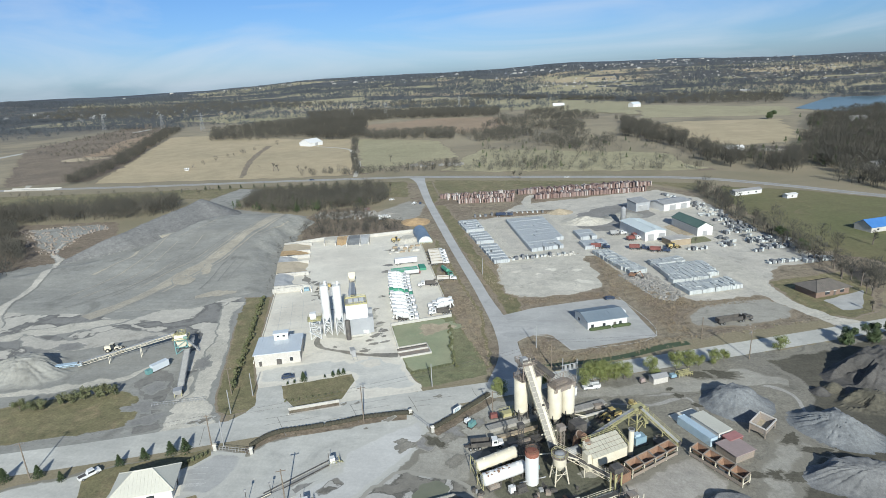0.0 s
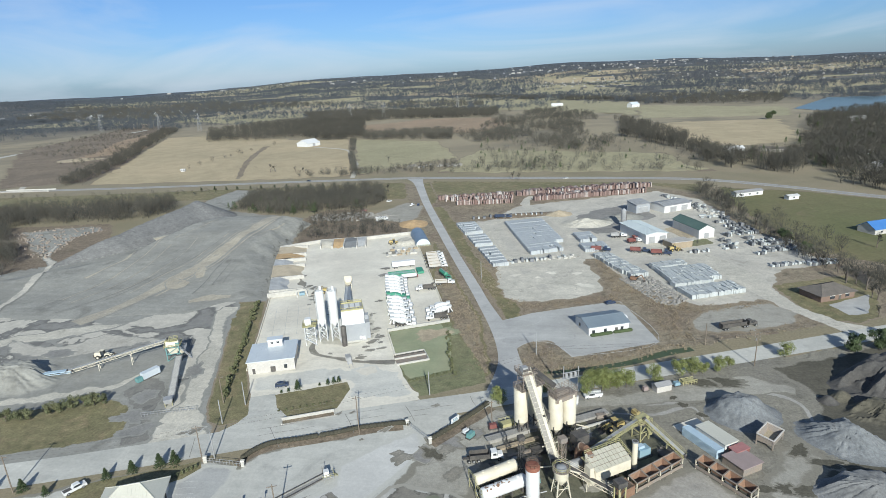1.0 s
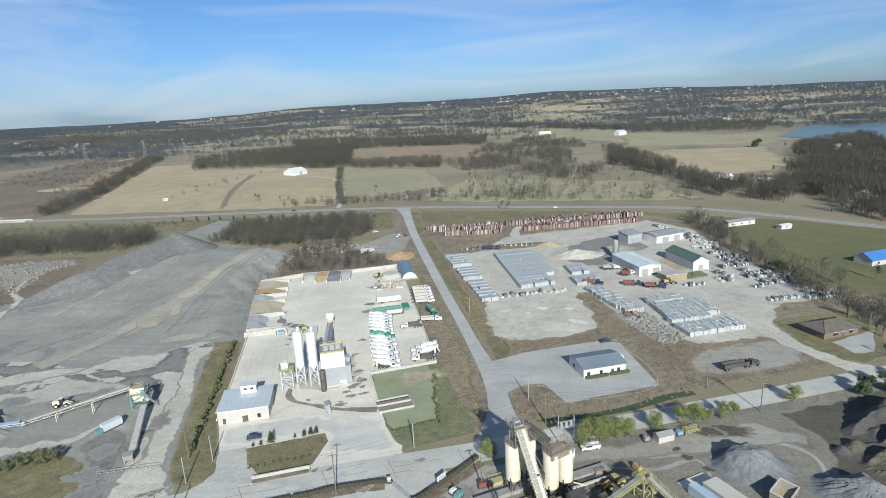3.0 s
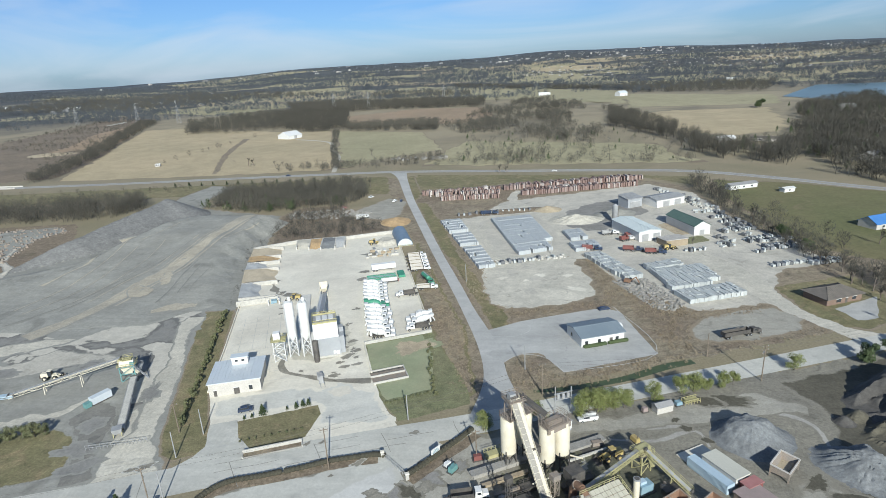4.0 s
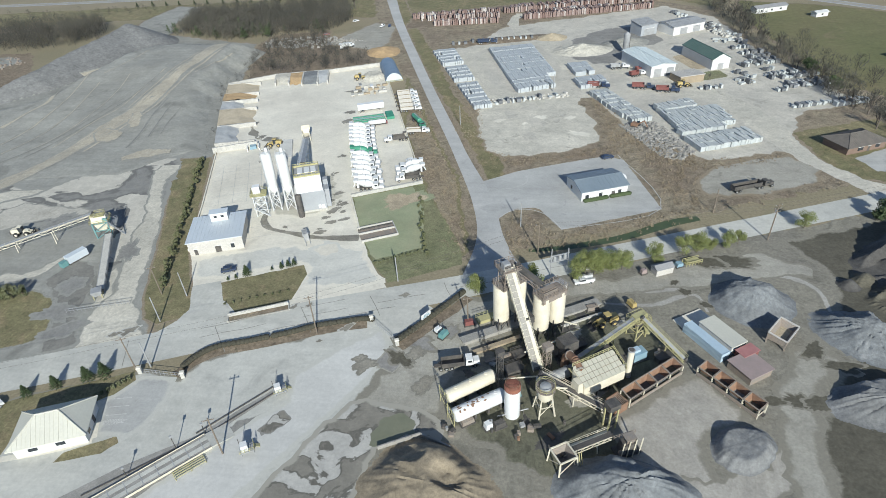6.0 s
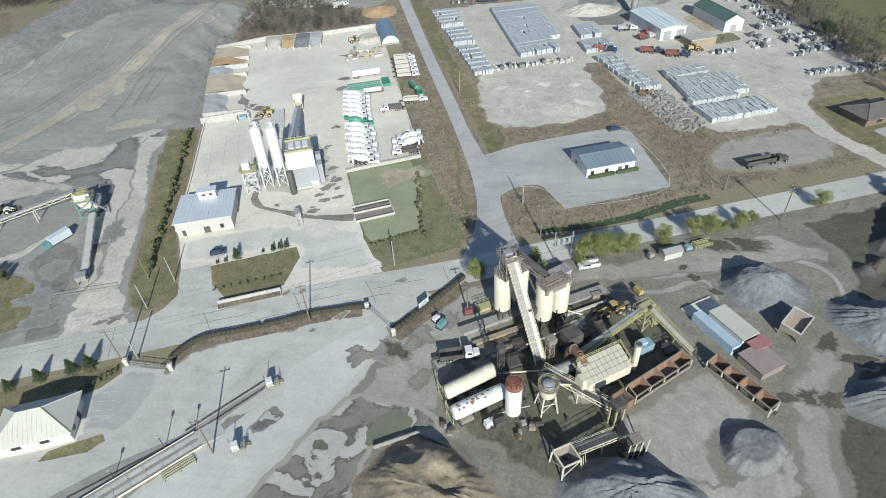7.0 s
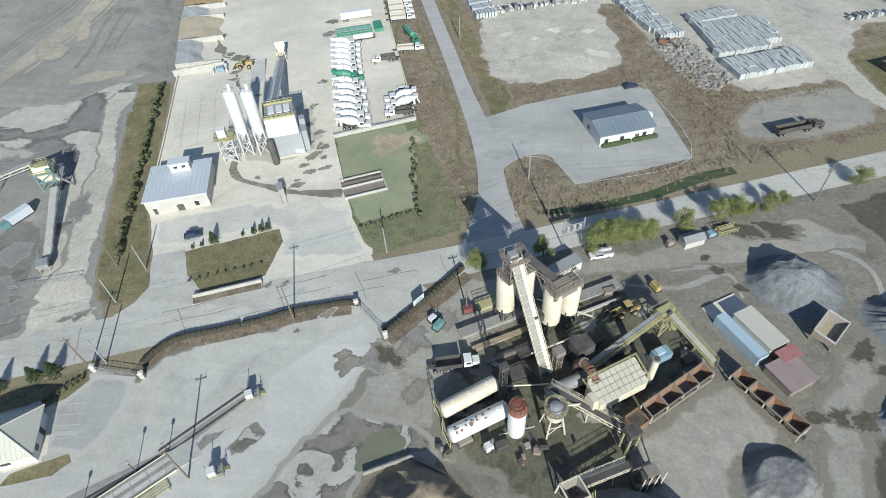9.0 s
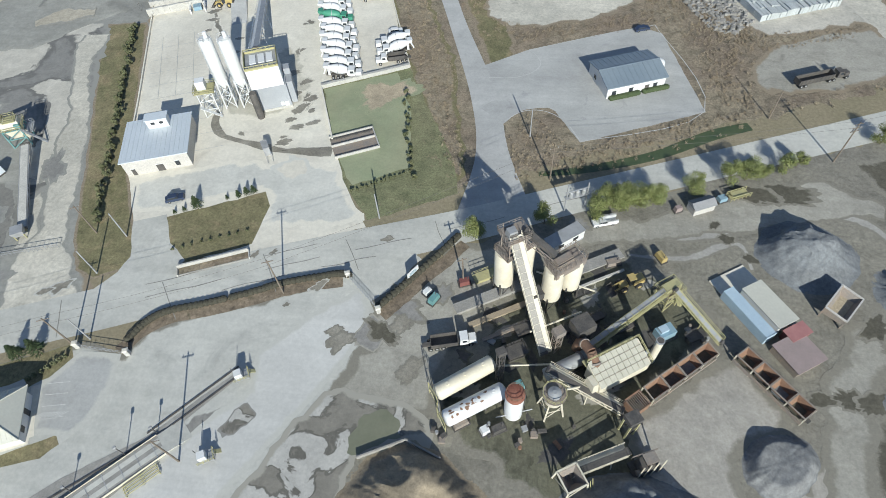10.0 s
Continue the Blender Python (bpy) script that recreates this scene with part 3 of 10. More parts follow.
# ---------- the land ----------
def land():
    s = Shape()
    radii = [0, 60, 120, 180, 240, 320, 400, 500, 620, 760, 900, 1050, 1200, 1400, 1600] + list(range(1680, 4960, 70)) + [4960, 5200]
    n = 420
    vs = [(0, 0, 0)]
    for r in radii[1:]:
        for i in range(n):
            a = 2 * math.pi * i / n
            x, y = r * math.cos(a), r * math.sin(a)
            vs.append((x, y, rise(x, y)))
    fs = [(0, 1 + i, 1 + (i + 1) % n) for i in range(n)]
    for j in range(len(radii) - 2):
        o, p = 1 + j * n, 1 + (j + 1) * n
        fs += [(o + i, p + i, p + (i + 1) % n, o + (i + 1) % n) for i in range(n)]
    s.add(vs, fs)
    single("ground", s, LANDMAT, "rolling winter farmland with brown scrub and bare woods, haze-blue far off", "ground", "", "structure", True)


def land_material():
    m, nt, b = nodes_of("winter_land", 0.95, 0)
    v = place(nt)
    near = ramp(nt, noise_node(nt, v, 0.02, 6, 0.6, 0.6), [(0.38, (0.285, 0.235, 0.155)), (0.62, (0.225, 0.195, 0.12))])
    woods = ramp(nt, noise_node(nt, v, 0.006, 7, 0.65, 1.0), [(0.36, (0.20, 0.172, 0.12)), (0.47, (0.265, 0.222, 0.15)), (0.58, (0.32, 0.27, 0.18))])
    # far hills and rim carry the blue of distance haze in their base colour
    hazed_hills = ramp(nt, noise_node(nt, v, 0.003, 7, 0.65, 1.0), [(0.40, (0.062, 0.068, 0.073)), (0.52, (0.10, 0.099, 0.09)), (0.64, (0.21, 0.19, 0.14))])
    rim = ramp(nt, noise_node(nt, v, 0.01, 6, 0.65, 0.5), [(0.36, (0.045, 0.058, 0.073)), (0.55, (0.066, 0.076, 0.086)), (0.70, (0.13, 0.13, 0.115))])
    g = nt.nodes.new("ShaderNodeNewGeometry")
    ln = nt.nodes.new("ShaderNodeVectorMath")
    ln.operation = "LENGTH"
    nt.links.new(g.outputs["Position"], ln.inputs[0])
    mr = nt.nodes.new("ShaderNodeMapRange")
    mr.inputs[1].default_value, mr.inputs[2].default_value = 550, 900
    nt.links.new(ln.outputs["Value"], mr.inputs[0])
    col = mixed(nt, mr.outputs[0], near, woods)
    for a, b_, layer in ((1500, 2000, hazed_hills), (3300, 4300, rim)):
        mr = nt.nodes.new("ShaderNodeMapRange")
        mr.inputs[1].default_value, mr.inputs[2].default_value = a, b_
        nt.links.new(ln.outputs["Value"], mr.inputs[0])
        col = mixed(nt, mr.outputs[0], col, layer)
    f = noise_node(nt, v, 1.2, 6, 0.7)
    col = mixed(nt, 1.0, col, ramp(nt, f, [(0.3, 0.75), (0.7, 1.2)]), "MULTIPLY")
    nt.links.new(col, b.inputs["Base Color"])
    bump(nt, b, f, 0.6, 0.15)
    return m


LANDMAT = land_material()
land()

# sheets of open ground, from the lowest up
sheet("grass_verge", [(-560, 440), (-560, 505), (-300, 532), (-128, 552), (-118, 530), (-106, 470), (-132, 472), (-300, 480)], 0.03, GRASS, "dull green grass verge along the highway", rag=3, under=WEEDS)
sheet("grass_verge_east", [(-98, 530), (-98, 552), (60, 532), (142, 512), (136, 478), (100, 514), (0, 503), (-82, 480), (-92, 500)], 0.05, GRASS, "green grass strip between highway and stone stacks", rag=2)
sheet("pasture_east", [(150, 500), (140, 440), (145, 330), (160, 290), (330, 330), (330, 380), (205, 480)], 0.03, PASTURE, "green winter pasture with a few sheds", rag=2, under=SCRUB)
sheet("ground_between", [(-20, 176), (60, 207), (140, 238), (175, 300), (140, 330), (125, 480), (90, 510), (-80, 500), (-125, 545), (-100, 450), (-20, 215)], 0.03, WEEDS, "dry brown weeds between the yards", rag=2)
sheet("weed_strip", [(-14, 182), (-21, 225), (-36, 268), (-50, 308), (-62, 345), (-52, 278), (-36, 226), (-17, 178)], 0.06, WEEDS, "russet dry weeds beside the side road", rag=1.2, under=GRASS)
sheet("road_verge", [(-4, 205), (-17, 243), (-27, 275), (-44, 322), (-60, 374), (-86, 460), (-108, 545), (-100, 550), (-76, 460), (-48, 374), (-34, 322), (-15, 270), (-4, 238)], 0.06, GRASS, "dull green verge beside the side road", rag=1.5, under=WEEDS)
sheet("quarry_floor", [(-102, 150), (-92, 139), (-125, 122), (-300, 60), (-420, 130), (-420, 300), (-300, 330), (-262, 440), (-172, 410), (-150, 328), (-126, 244), (-110, 200)], 0.05, QUARRY, "grey crushed-stone yard with wheel tracks", rag=3, under=WEEDS)
sheet("plant_yard", [(-30, 143), (-12, 160), (14, 172), (68, 193), (122, 213), (240, 258), (240, 20), (40, -40), (-150, -40), (-70, 90), (-45, 118)], 0.05, PLANTDIRT, "grey brown packed dirt of the asphalt plant", rag=1.5)
sheet("dark_yard", [(74, 190), (82, 186), (86, 174), (82, 162), (79, 150), (75, 140), (68, 132), (63.5, 124), (61.5, 116), (60, 108), (58, 80), (240, 60), (240, 250), (125, 212), (99, 200)], 0.08, DARKDIRT, "dark brown dirt round the fines heaps", rag=2, under=PLANTDIRT, feather=3.0)
sheet("entry_pavement", [(-125, 113), (-90, 128), (-79, 126), (-77, 132), (-62, 139), (-40, 147.5), (-28, 140), (-29, 132), (-34, 122), (-33, 112), (-33, 102), (-40, 90), (-70, 52), (-160, 60), (-150, 100)], 0.09, DUSTY, "pale dusty pavement at the plant entrance", "pavement", rag=1.0, under=PLANTDIRT)
sheet("batch_yard", [(-92.9, 150), (-103.3, 175.5), (-112.4, 205), (-126, 244.8), (-157.5, 328.5), (-135, 343), (-106.6, 349.7), (-78.4, 361), (-51.7, 277.3), (-35, 223.9), (-59, 212.8), (-50.5, 191.3), (-43.6, 175.5), (-36, 163), (-60, 152)], 0.09, CONCRETE, "pale concrete yard of the batching plant", "pavement", rag=0.4)
YARDGRIME = earth("grimy_concrete", (0.49, 0.455, 0.37), (0.565, 0.53, 0.44), (0.36, 0.33, 0.265), 0.08, 0.25, 1.4, spots=(0.5, 0.72), relief=0.01, grain=0.06)
WASHED = earth("cement_washed_drive", (0.535, 0.52, 0.465), (0.585, 0.565, 0.5), (0.46, 0.445, 0.4), 0.05, 0.12, 1.2, spots=(0.55, 0.75), relief=0.01, grain=0.05)
sheet("yard_drive_washed", [(-100.6, 173.7), (-84.5, 179.2), (-77.2, 181.6), (-69.7, 182.7), (-61.7, 181.9), (-55.2, 183.2), (-47.5, 182.1), (-42.8, 173.8), (-36.5, 164.7), (-48.4, 161.7), (-60.5, 161.9), (-61.7, 170.2), (-65.3, 172.1), (-78.5, 167.9), (-86.2, 164.0), (-95.0, 163.4)], 0.1, WASHED, "greyer cement-washed drive below the batch plant", "pavement", 1.2, 1.8, under=CONCRETE, feather=2.6)
sheet("plant_grime", [(-90.8, 204.1), (-91.3, 214.2), (-83.9, 214.5), (-77.8, 233.4), (-81.0, 243.6), (-67.8, 227.9), (-62.3, 215.5), (-61.9, 207.2), (-65.7, 202.2), (-72.0, 197.3), (-79.4, 196.9)], 0.11, YARDGRIME, "grimy concrete round the batch plant", "ground", 1.6, 1.6, under=CONCRETE, feather=3.0)
sheet("dust_spill", [(-64.8, 181.0), (-59.3, 185.3), (-55.3, 183.6), (-53.7, 177.9), (-59.9, 176.3)], 0.12, CONCRETE, "pale cement dust spilled on the drive", "ground", 1.4, 1.4, under=WASHED, feather=1.6)
single("wash_stain", ribbon([(-127.4, 283.6), (-119.7, 268.7), (-115.1, 263.7), (-110.4, 262.5), (-103.4, 257.1)], [2.2, 4.4, 5.0, 4.0, 1.6], 0.12, n=20, rag=1.6, under=CONCRETE), WET, "damp trail running out of the aggregate bays", "stain", "", "structure")
single("wash_stain", ribbon([(-105.8, 253.0), (-103.6, 246.2), (-99.3, 238.8), (-99.0, 235.7)], [1.4, 2.6, 2.2, 1.0], 0.12, n=20, rag=1.2, under=CONCRETE), WET, "damp trail behind the cement silos", "stain", "", "structure")
blot("damp_stain", -69.4, 219.6, 1.8, 0.125, WET, "damp dark stain on the yard floor", 500.0, 1.4, 0, under=YARDGRIME)
blot("damp_stain", -64.7, 215.4, 1.5, 0.125, WET, "damp dark stain on the yard floor", 501.7, 1.8, 47, under=YARDGRIME)
blot("damp_stain", -70.9, 229.7, 1.0, 0.125, WET, "damp dark stain on the yard floor", 503.4, 2, 94, under=YARDGRIME)
blot("damp_stain", -71.2, 246.1, 1.2, 0.125, WET, "damp dark stain on the yard floor", 505.1, 1.3, 141, under=YARDGRIME)
blot("damp_stain", -72.5, 245.0, 0.8, 0.125, WET, "damp dark stain on the yard floor", 506.8, 1.5, 8, under=YARDGRIME)
blot("damp_stain", -76.9, 282.9, 2.2, 0.125, WET, "damp dark stain on the yard floor", 508.5, 1.2, 55, under=YARDGRIME)
blot("damp_stain", -62.0, 207.5, 1.4, 0.125, WET, "damp dark stain on the yard floor", 510.2, 2.6, 102, under=YARDGRIME)
blot("damp_stain", -76.8, 192.6, 0.7, 0.125, WET, "damp dark stain on the yard floor", 511.9, 2, 149, under=YARDGRIME)
blot("damp_stain", -64.8, 191.9, 0.8, 0.125, WET, "damp dark stain on the yard floor", 513.6, 1.6, 16, under=YARDGRIME)
blot("damp_stain", -51.1, 187.1, 1.2, 0.125, WET, "damp dark stain on the yard floor", 515.3, 1.5, 63, under=YARDGRIME)
sheet("yard_drive", [(-93.5, 160), (-89.4, 149.8), (-90.5, 145.5), (-95, 138.5), (-77, 146), (-76, 150.5), (-82, 156), (-86, 163)], 0.14, DUSTY, "pale drive from the street into the yard", "pavement", rag=0.3)
sheet("basin_floor", [(-59, 212.8), (-35, 223.9), (-17.5, 186), (-15.5, 175), (-36, 165), (-43.6, 175.5), (-50.5, 191.3)], 0.10, LAWN, "mown grass round the settling basin", rag=0.5)
sheet("settling_basin", [(-58.2, 212.3), (-38, 221.5), (-31.5, 205), (-28.5, 183), (-42, 176), (-44, 178.5), (-51, 192.5)], 0.14, GREENPOND, "green algae-tinted settling basin floor", "basin", rag=0.5)
sheet("hedge_island", [(-85.6, 162.1), (-63.5, 172.1), (-60.9, 167.6), (-61.8, 156), (-75.5, 149.6), (-81.5, 154.6)], 0.15, GRASS, "brown grass island in the yard", rag=0.3)
sheet("west_verge", [(-141, 242), (-127.3, 243.5), (-119.7, 224), (-102.6, 176.5), (-93.5, 160), (-89.4, 154), (-88.7, 146.5), (-95.6, 143), (-100.8, 145.0), (-105.6, 153.1), (-109.6, 163.4), (-116, 179.5), (-126, 203.0), (-134.5, 223.4)], 0.128, GRASS, "grass strip beside the yard wall", rag=0.5, under=WEEDS, feather=1.2)
sheet("southwest_verge", [(-240, 117), (-180, 141), (-168.6, 146), (-157.7, 151), (-141.6, 155.8), (-133.2, 152.8), (-126.9, 144.6), (-123.2, 135.4), (-135.6, 129.9), (-158, 121.5), (-240, 90)], 0.11, GRASS, "dry grass verge with evergreens", rag=0.8, under=QUARRY, feather=1.4)
sheet("office_verge", [(-122, 113.5), (-92, 127), (-88.5, 122), (-96, 117), (-98, 118.5), (-110, 113), (-108, 101), (-104, 96), (-112, 96)], 0.13, GRASS, "planted grass verge round the scale office", rag=0.4)
sheet("office_lawn", [(-95, 101), (-94.5, 103.5), (-85.2, 108.5), (-83.6, 107), (-86, 104)], 0.13, GRASS, "small kerbed lawn by the car park", rag=0.2)
sheet("hall_lot", [(0.2, 234.6), (33.7, 247.7), (40, 244.6), (47.7, 209), (14.4, 195.1), (8, 207), (2, 211), (-8, 206), (-9, 215), (-13, 226)], 0.10, ASPHALT, "grey asphalt lot round the metal hall", "pavement", rag=0.15)
sheet("sand_lot", [(-13.5, 252), (-18, 270), (-20.5, 294), (-16, 307), (0, 310), (26.9, 313), (31, 295), (34.9, 261.4), (27.2, 254.4), (10, 249), (-6.7, 244)], 0.08, PALEDIRT, "pale graded dirt lot", rag=2.4, under=WEEDS, feather=1.6)
sheet("stone_yard", [(-55, 388), (-24, 300), (-18, 293), (10, 311), (32, 312), (45, 272), (72, 244), (100, 252), (107, 240), (112, 244), (110, 268), (122, 292), (152, 300), (130, 385), (126, 455), (100, 490), (-14, 440), (-30, 398)], 0.07, YARDDIRT, "pale dusty floor of the stone yard", rag=2, under=WEEDS)
sheet("slab_stack_floor", [(-82, 440), (-60, 443), (-16, 449), (90, 482), (100, 516), (0, 506), (-80, 480)], 0.07, SCRUB, "brown ground under the red stone stacks", rag=2, under=WEEDS)
sheet("truck_pad", [(61, 224), (64, 231), (73, 241), (90, 248), (101, 250), (108, 240), (103.6, 228.0), (85.8, 219.7), (66.0, 217.0)], 0.09, PALEGREY, "pale gravel pad with a parked tipper", rag=1.4, under=WEEDS)
sheet("house_lawn", [(108.4, 271), (121.5, 277), (150, 288), (150, 262), (138, 236), (126, 229), (117, 230), (111, 242)], 0.08, GRASS, "worn lawn round the brick house", rag=1.2, under=WEEDS)
sheet("house_drive", [(122.7, 248.2), (136, 256), (146, 262), (135, 240), (126.5, 236)], 0.1, ASPHALT, "grey drive beside the brick house", "pavement", rag=0.4, under=GRASS, feather=0.6)
sheet("gravel_park", [(-128, 405), (-104, 460), (-86, 445), (-84, 402), (-93, 392)], 0.07, PALEGREY, "grey gravel car park", rag=1.5, under=WEEDS)
sheet("brush_floor", [(-174, 408), (-150, 332), (-136, 345), (-82, 366), (-90, 395), (-128, 428), (-132, 440), (-170, 430)], 0.06, SCRUB, "brown brush behind the yard", rag=2, under=WEEDS)

sheet("gate_apron", [(-41, 150.5), (-26, 158), (-21.5, 155), (-26.5, 146), (-30, 138), (-34, 131), (-46, 136), (-44, 145)], 0.129, DUSTY, "pale pavement through the plant gate", "pavement", rag=0.6)
# sheet of soot with the plant's shade put into its colour
sheet("sooty_floor", [(-9, 134), (-2, 148), (6, 156), (16, 160), (26, 158), (36, 150), (41, 142), (36, 135), (28, 128), (22, 122), (26, 117), (28, 111), (22, 106), (10, 104), (2, 108), (-6, 112), (-14, 117), (-15, 127)], 0.10, SOOTSHADE, "sooty floor under the asphalt plant, darkened for its shade", rag=2.2, step=1.6, under=PLANTDIRT, feather=3.0)
rng = random.Random(211)
for i in range(26):
    x, y = rng.uniform(-10, 30), rng.uniform(108, 156)
    blot("oil_stain", x, y, rng.uniform(0.8, 2.6), 0.115, BLACKFINES if i % 3 else PALEGREY, "oily stain on the plant floor" if i % 3 else "dusty pale patch on the plant floor", 300 + i * 1.1, rng.uniform(1, 2.6), rng.uniform(0, 180), under=SOOTSHADE)
LOADFLOOR = earth("swept_loading_floor", (0.37, 0.342, 0.295), (0.328, 0.303, 0.262), (0.27, 0.248, 0.213), 0.05, 0.15, 1.4, spots=(0.56, 0.8), grain=0.09, swirl=(25, 114))
sheet("loading_floor", [(21, 122), (40, 135.6), (44, 137), (52, 125), (46, 121), (39.5, 117), (40, 112), (42, 105), (30, 104), (24, 110), (21, 117)], 0.11, LOADFLOOR, "pale worn loading floor between the bin rows", rag=1.2, step=1.6, under=PLANTDIRT, feather=3.0)
single("road_loader_turn", ribbon([(33, 108), (38, 106.5), (44, 107), (50, 109.5), (55, 114.5), (57, 122)], [3, 6, 6.5, 6, 5, 3], 0.11, n=20, rag=1.4, under=PLANTDIRT), LOADFLOOR, "pale loader turn round the stone heap", "road", "", "structure")
sheet("east_lane", [(53, 104), (53.5, 114), (55, 124), (57, 131), (61, 138), (66, 146), (74, 152), (76, 142), (68, 132), (63, 120), (61, 104)], 0.11, PALEGREY, "pale worn lane beside the heaps", rag=1.4, step=1.6, under=PLANTDIRT, feather=3.0)

SWEEP = earth("wheel_swept_dust", (0.375, 0.355, 0.315), (0.335, 0.315, 0.28), (0.29, 0.272, 0.24), 0.06, 0.2, 1.4, spots=(0.6, 0.75), grain=0.08)
for line, ww in (([(20, 166), (38, 166), (54, 171), (70, 175), (80, 170), (80, 158)], [2, 3, 3.4, 3, 2.6, 2]), ([(24, 160), (36, 160), (48, 165), (50, 158)], [1.6, 2.4, 2.2, 1.4])):
    single("road_wheel_sweep", ribbon(line, ww, 0.13, n=18, rag=0.7, under=PLANTDIRT), SWEEP, "pale wheel-swept arc over the plant yard", "road", "", "structure")
sheet("scale_dirt", [(-80, 88), (-66.5, 108.5), (-60.3, 115.4), (-50.4, 118.7), (-47.6, 116.1), (-48.7, 113.5), (-52.8, 110.6), (-54.5, 106.9), (-57.9, 100.1), (-66, 90), (-70, 84)], 0.12, WORNDIRT, "brown dirt round the truck scale", rag=0.5, step=1.4, under=DUSTY, feather=1.2)
LANE = earth("swept_haul_lane", (0.50, 0.487, 0.452), (0.55, 0.535, 0.495), (0.455, 0.442, 0.41), 0.05, 0.09, 1.2, tracks=47, spots=(0.6, 0.8), relief=0.01, grain=0.04)
sheet("haul_lane", [(-33, 147), (-43, 139), (-52, 128.6), (-51, 121), (-57.1, 114.4), (-63.1, 106.9), (-75, 92), (-84, 80), (-66, 76), (-54, 94), (-43, 112), (-37.4, 121.2), (-33, 129), (-30, 138)], 0.122, LANE, "pale swept haul lane from the gate", "pavement", 0.5, 2.0, under=DUSTY, feather=2.0)
MUD = mottled("drying_mud", (0.43, 0.41, 0.37), (0.135, 0.125, 0.105), (0.215, 0.198, 0.165), 0.15, 0.47)
SILT = mottled("drying_stone_silt", (0.50, 0.465, 0.395), (0.165, 0.158, 0.142), (0.235, 0.225, 0.203), 0.042, 0.5)
sheet("mud_flat", [(-49, 98), (-41.9, 113.6), (-36.1, 121.9), (-32.0, 123.3), (-23.5, 121.6), (-19.1, 120.8), (-14.4, 117.6), (-14, 113), (-18.7, 114.3), (-27.0, 110.2), (-28.6, 103.3), (-32, 92), (-52, 88)], 0.125, MUD, "drying mud with pale silt islands beside the haul lane", "ground", 1.0, 1.6, under=PALEGREY)
sheet("dirt_patch", [(-52.6, 116.8), (-50.4, 118.3), (-48, 116.4), (-49, 114), (-53, 111), (-54.4, 112.4)], 0.13, MUD, "damp patch of mud beside the scale", "ground", 0.5, 0.8, under=WORNDIRT, feather=0.5)
sheet("gate_mud", [(-29.9, 140.2), (-26.3, 137.1), (-26.4, 134.2), (-27.8, 131.2), (-32.3, 132.2), (-33.2, 133.5), (-31.9, 136.6)], 0.13, WORNDIRT, "brown dirt washed out at the gate", "ground", 0.6, 0.8, under=PALEGREY, feather=0.6)
sheet("silt_flat_west", [(-290, 150), (-292, 216), (-240, 226), (-205, 222), (-184, 212), (-178, 190), (-196, 176), (-215, 158)], 0.124, SILT, "drying stone silt on the quarry floor", "ground", 2.0, 2.2, under=QUARRY, feather=3.0)
sheet("silt_flat", [(-205, 196), (-185.3, 210), (-176, 224.1), (-175.7, 232.2), (-160.3, 237.0), (-142.3, 244.1), (-135.6, 233.6), (-131.6, 218.0), (-124.6, 197.9), (-119.4, 180.6), (-119.4, 170.2), (-126.4, 163), (-136.1, 182.4), (-153.2, 193.3), (-178, 186)], 0.125, SILT, "drying stone silt with damp channels by the crusher", "ground", 1.6, 2.2, under=QUARRY, feather=3.0)

sheet("plant_apron", [(-31, 143), (-12, 160), (2, 161), (-2, 150), (-9, 137), (-14, 128), (-15, 119), (-31, 117.5), (-34, 122), (-29, 132)], 0.105, PALEGREY, "pale dusty apron beside the tanks", rag=1.6, step=1.6, under=PLANTDIRT)
single("road_sand", ribbon([(8, 164), (30, 168), (52, 174), (70, 180), (82, 176)], [5, 8, 11, 12, 5], 0.125, n=24, rag=1.4, under=PLANTDIRT), PALEGREY, "sandy haul lane through the plant yard", "road", "", "structure")

# roads
STREET = [(-330, 45), (-180, 103), (-128, 121.5), (-92, 135.2), (-61, 147.8), (-37, 156.6), (-12, 165.7), (17, 177.6), (70, 198.3), (125, 220), (260, 274), (520, 380)]
single("road", ribbon(STREET, [12, 12, 11.5, 11.5, 11.5, 11, 10, 9, 9, 9, 9, 9], 0.16), DUSTY, "dusty pale grey two-lane street", "road", "", "structure")
SIDE = [(-6, 170), (-8, 190), (-12, 213), (-22.4, 246), (-29.8, 270), (-44.5, 316), (-60.5, 368), (-87, 456), (-110, 541), (-121, 575)]
single("road_side", ribbon(SIDE, [18, 8.5, 7.4, 5.4, 5.4, 5.4, 5.8, 6.4, 9, 18], 0.13), SIDEROAD, "worn pale grey side road", "road", "", "structure")
HWAY = [(-1500, 500), (-900, 525), (-510, 544), (-392, 551), (-281, 562), (-171, 570), (-117, 572), (-11, 561), (85, 549), (147, 535), (201, 498), (246, 458), (380, 350), (560, 230)]
single("road_highway", ribbon(HWAY, 10.5, 0.14), HIGHWAY, "two-lane highway across the fields", "road", "", "structure")
for off, nm in ((0.0, "centre_line"), (-4.2, "edge_line"), (4.2, "edge_line")):
    single(nm, ribbon(HWAY, 0.35, 0.17, offset=off), YLINE if off == 0 else LINE, "painted line on the highway", "road marking", "", "structure")
single("road_lot_drive", ribbon([(-9, 204), (-3, 210), (8, 212), (16, 207)], [9, 8, 8, 10], 0.135), ASPHALT, "asphalt drive to the metal hall", "road", "", "structure")
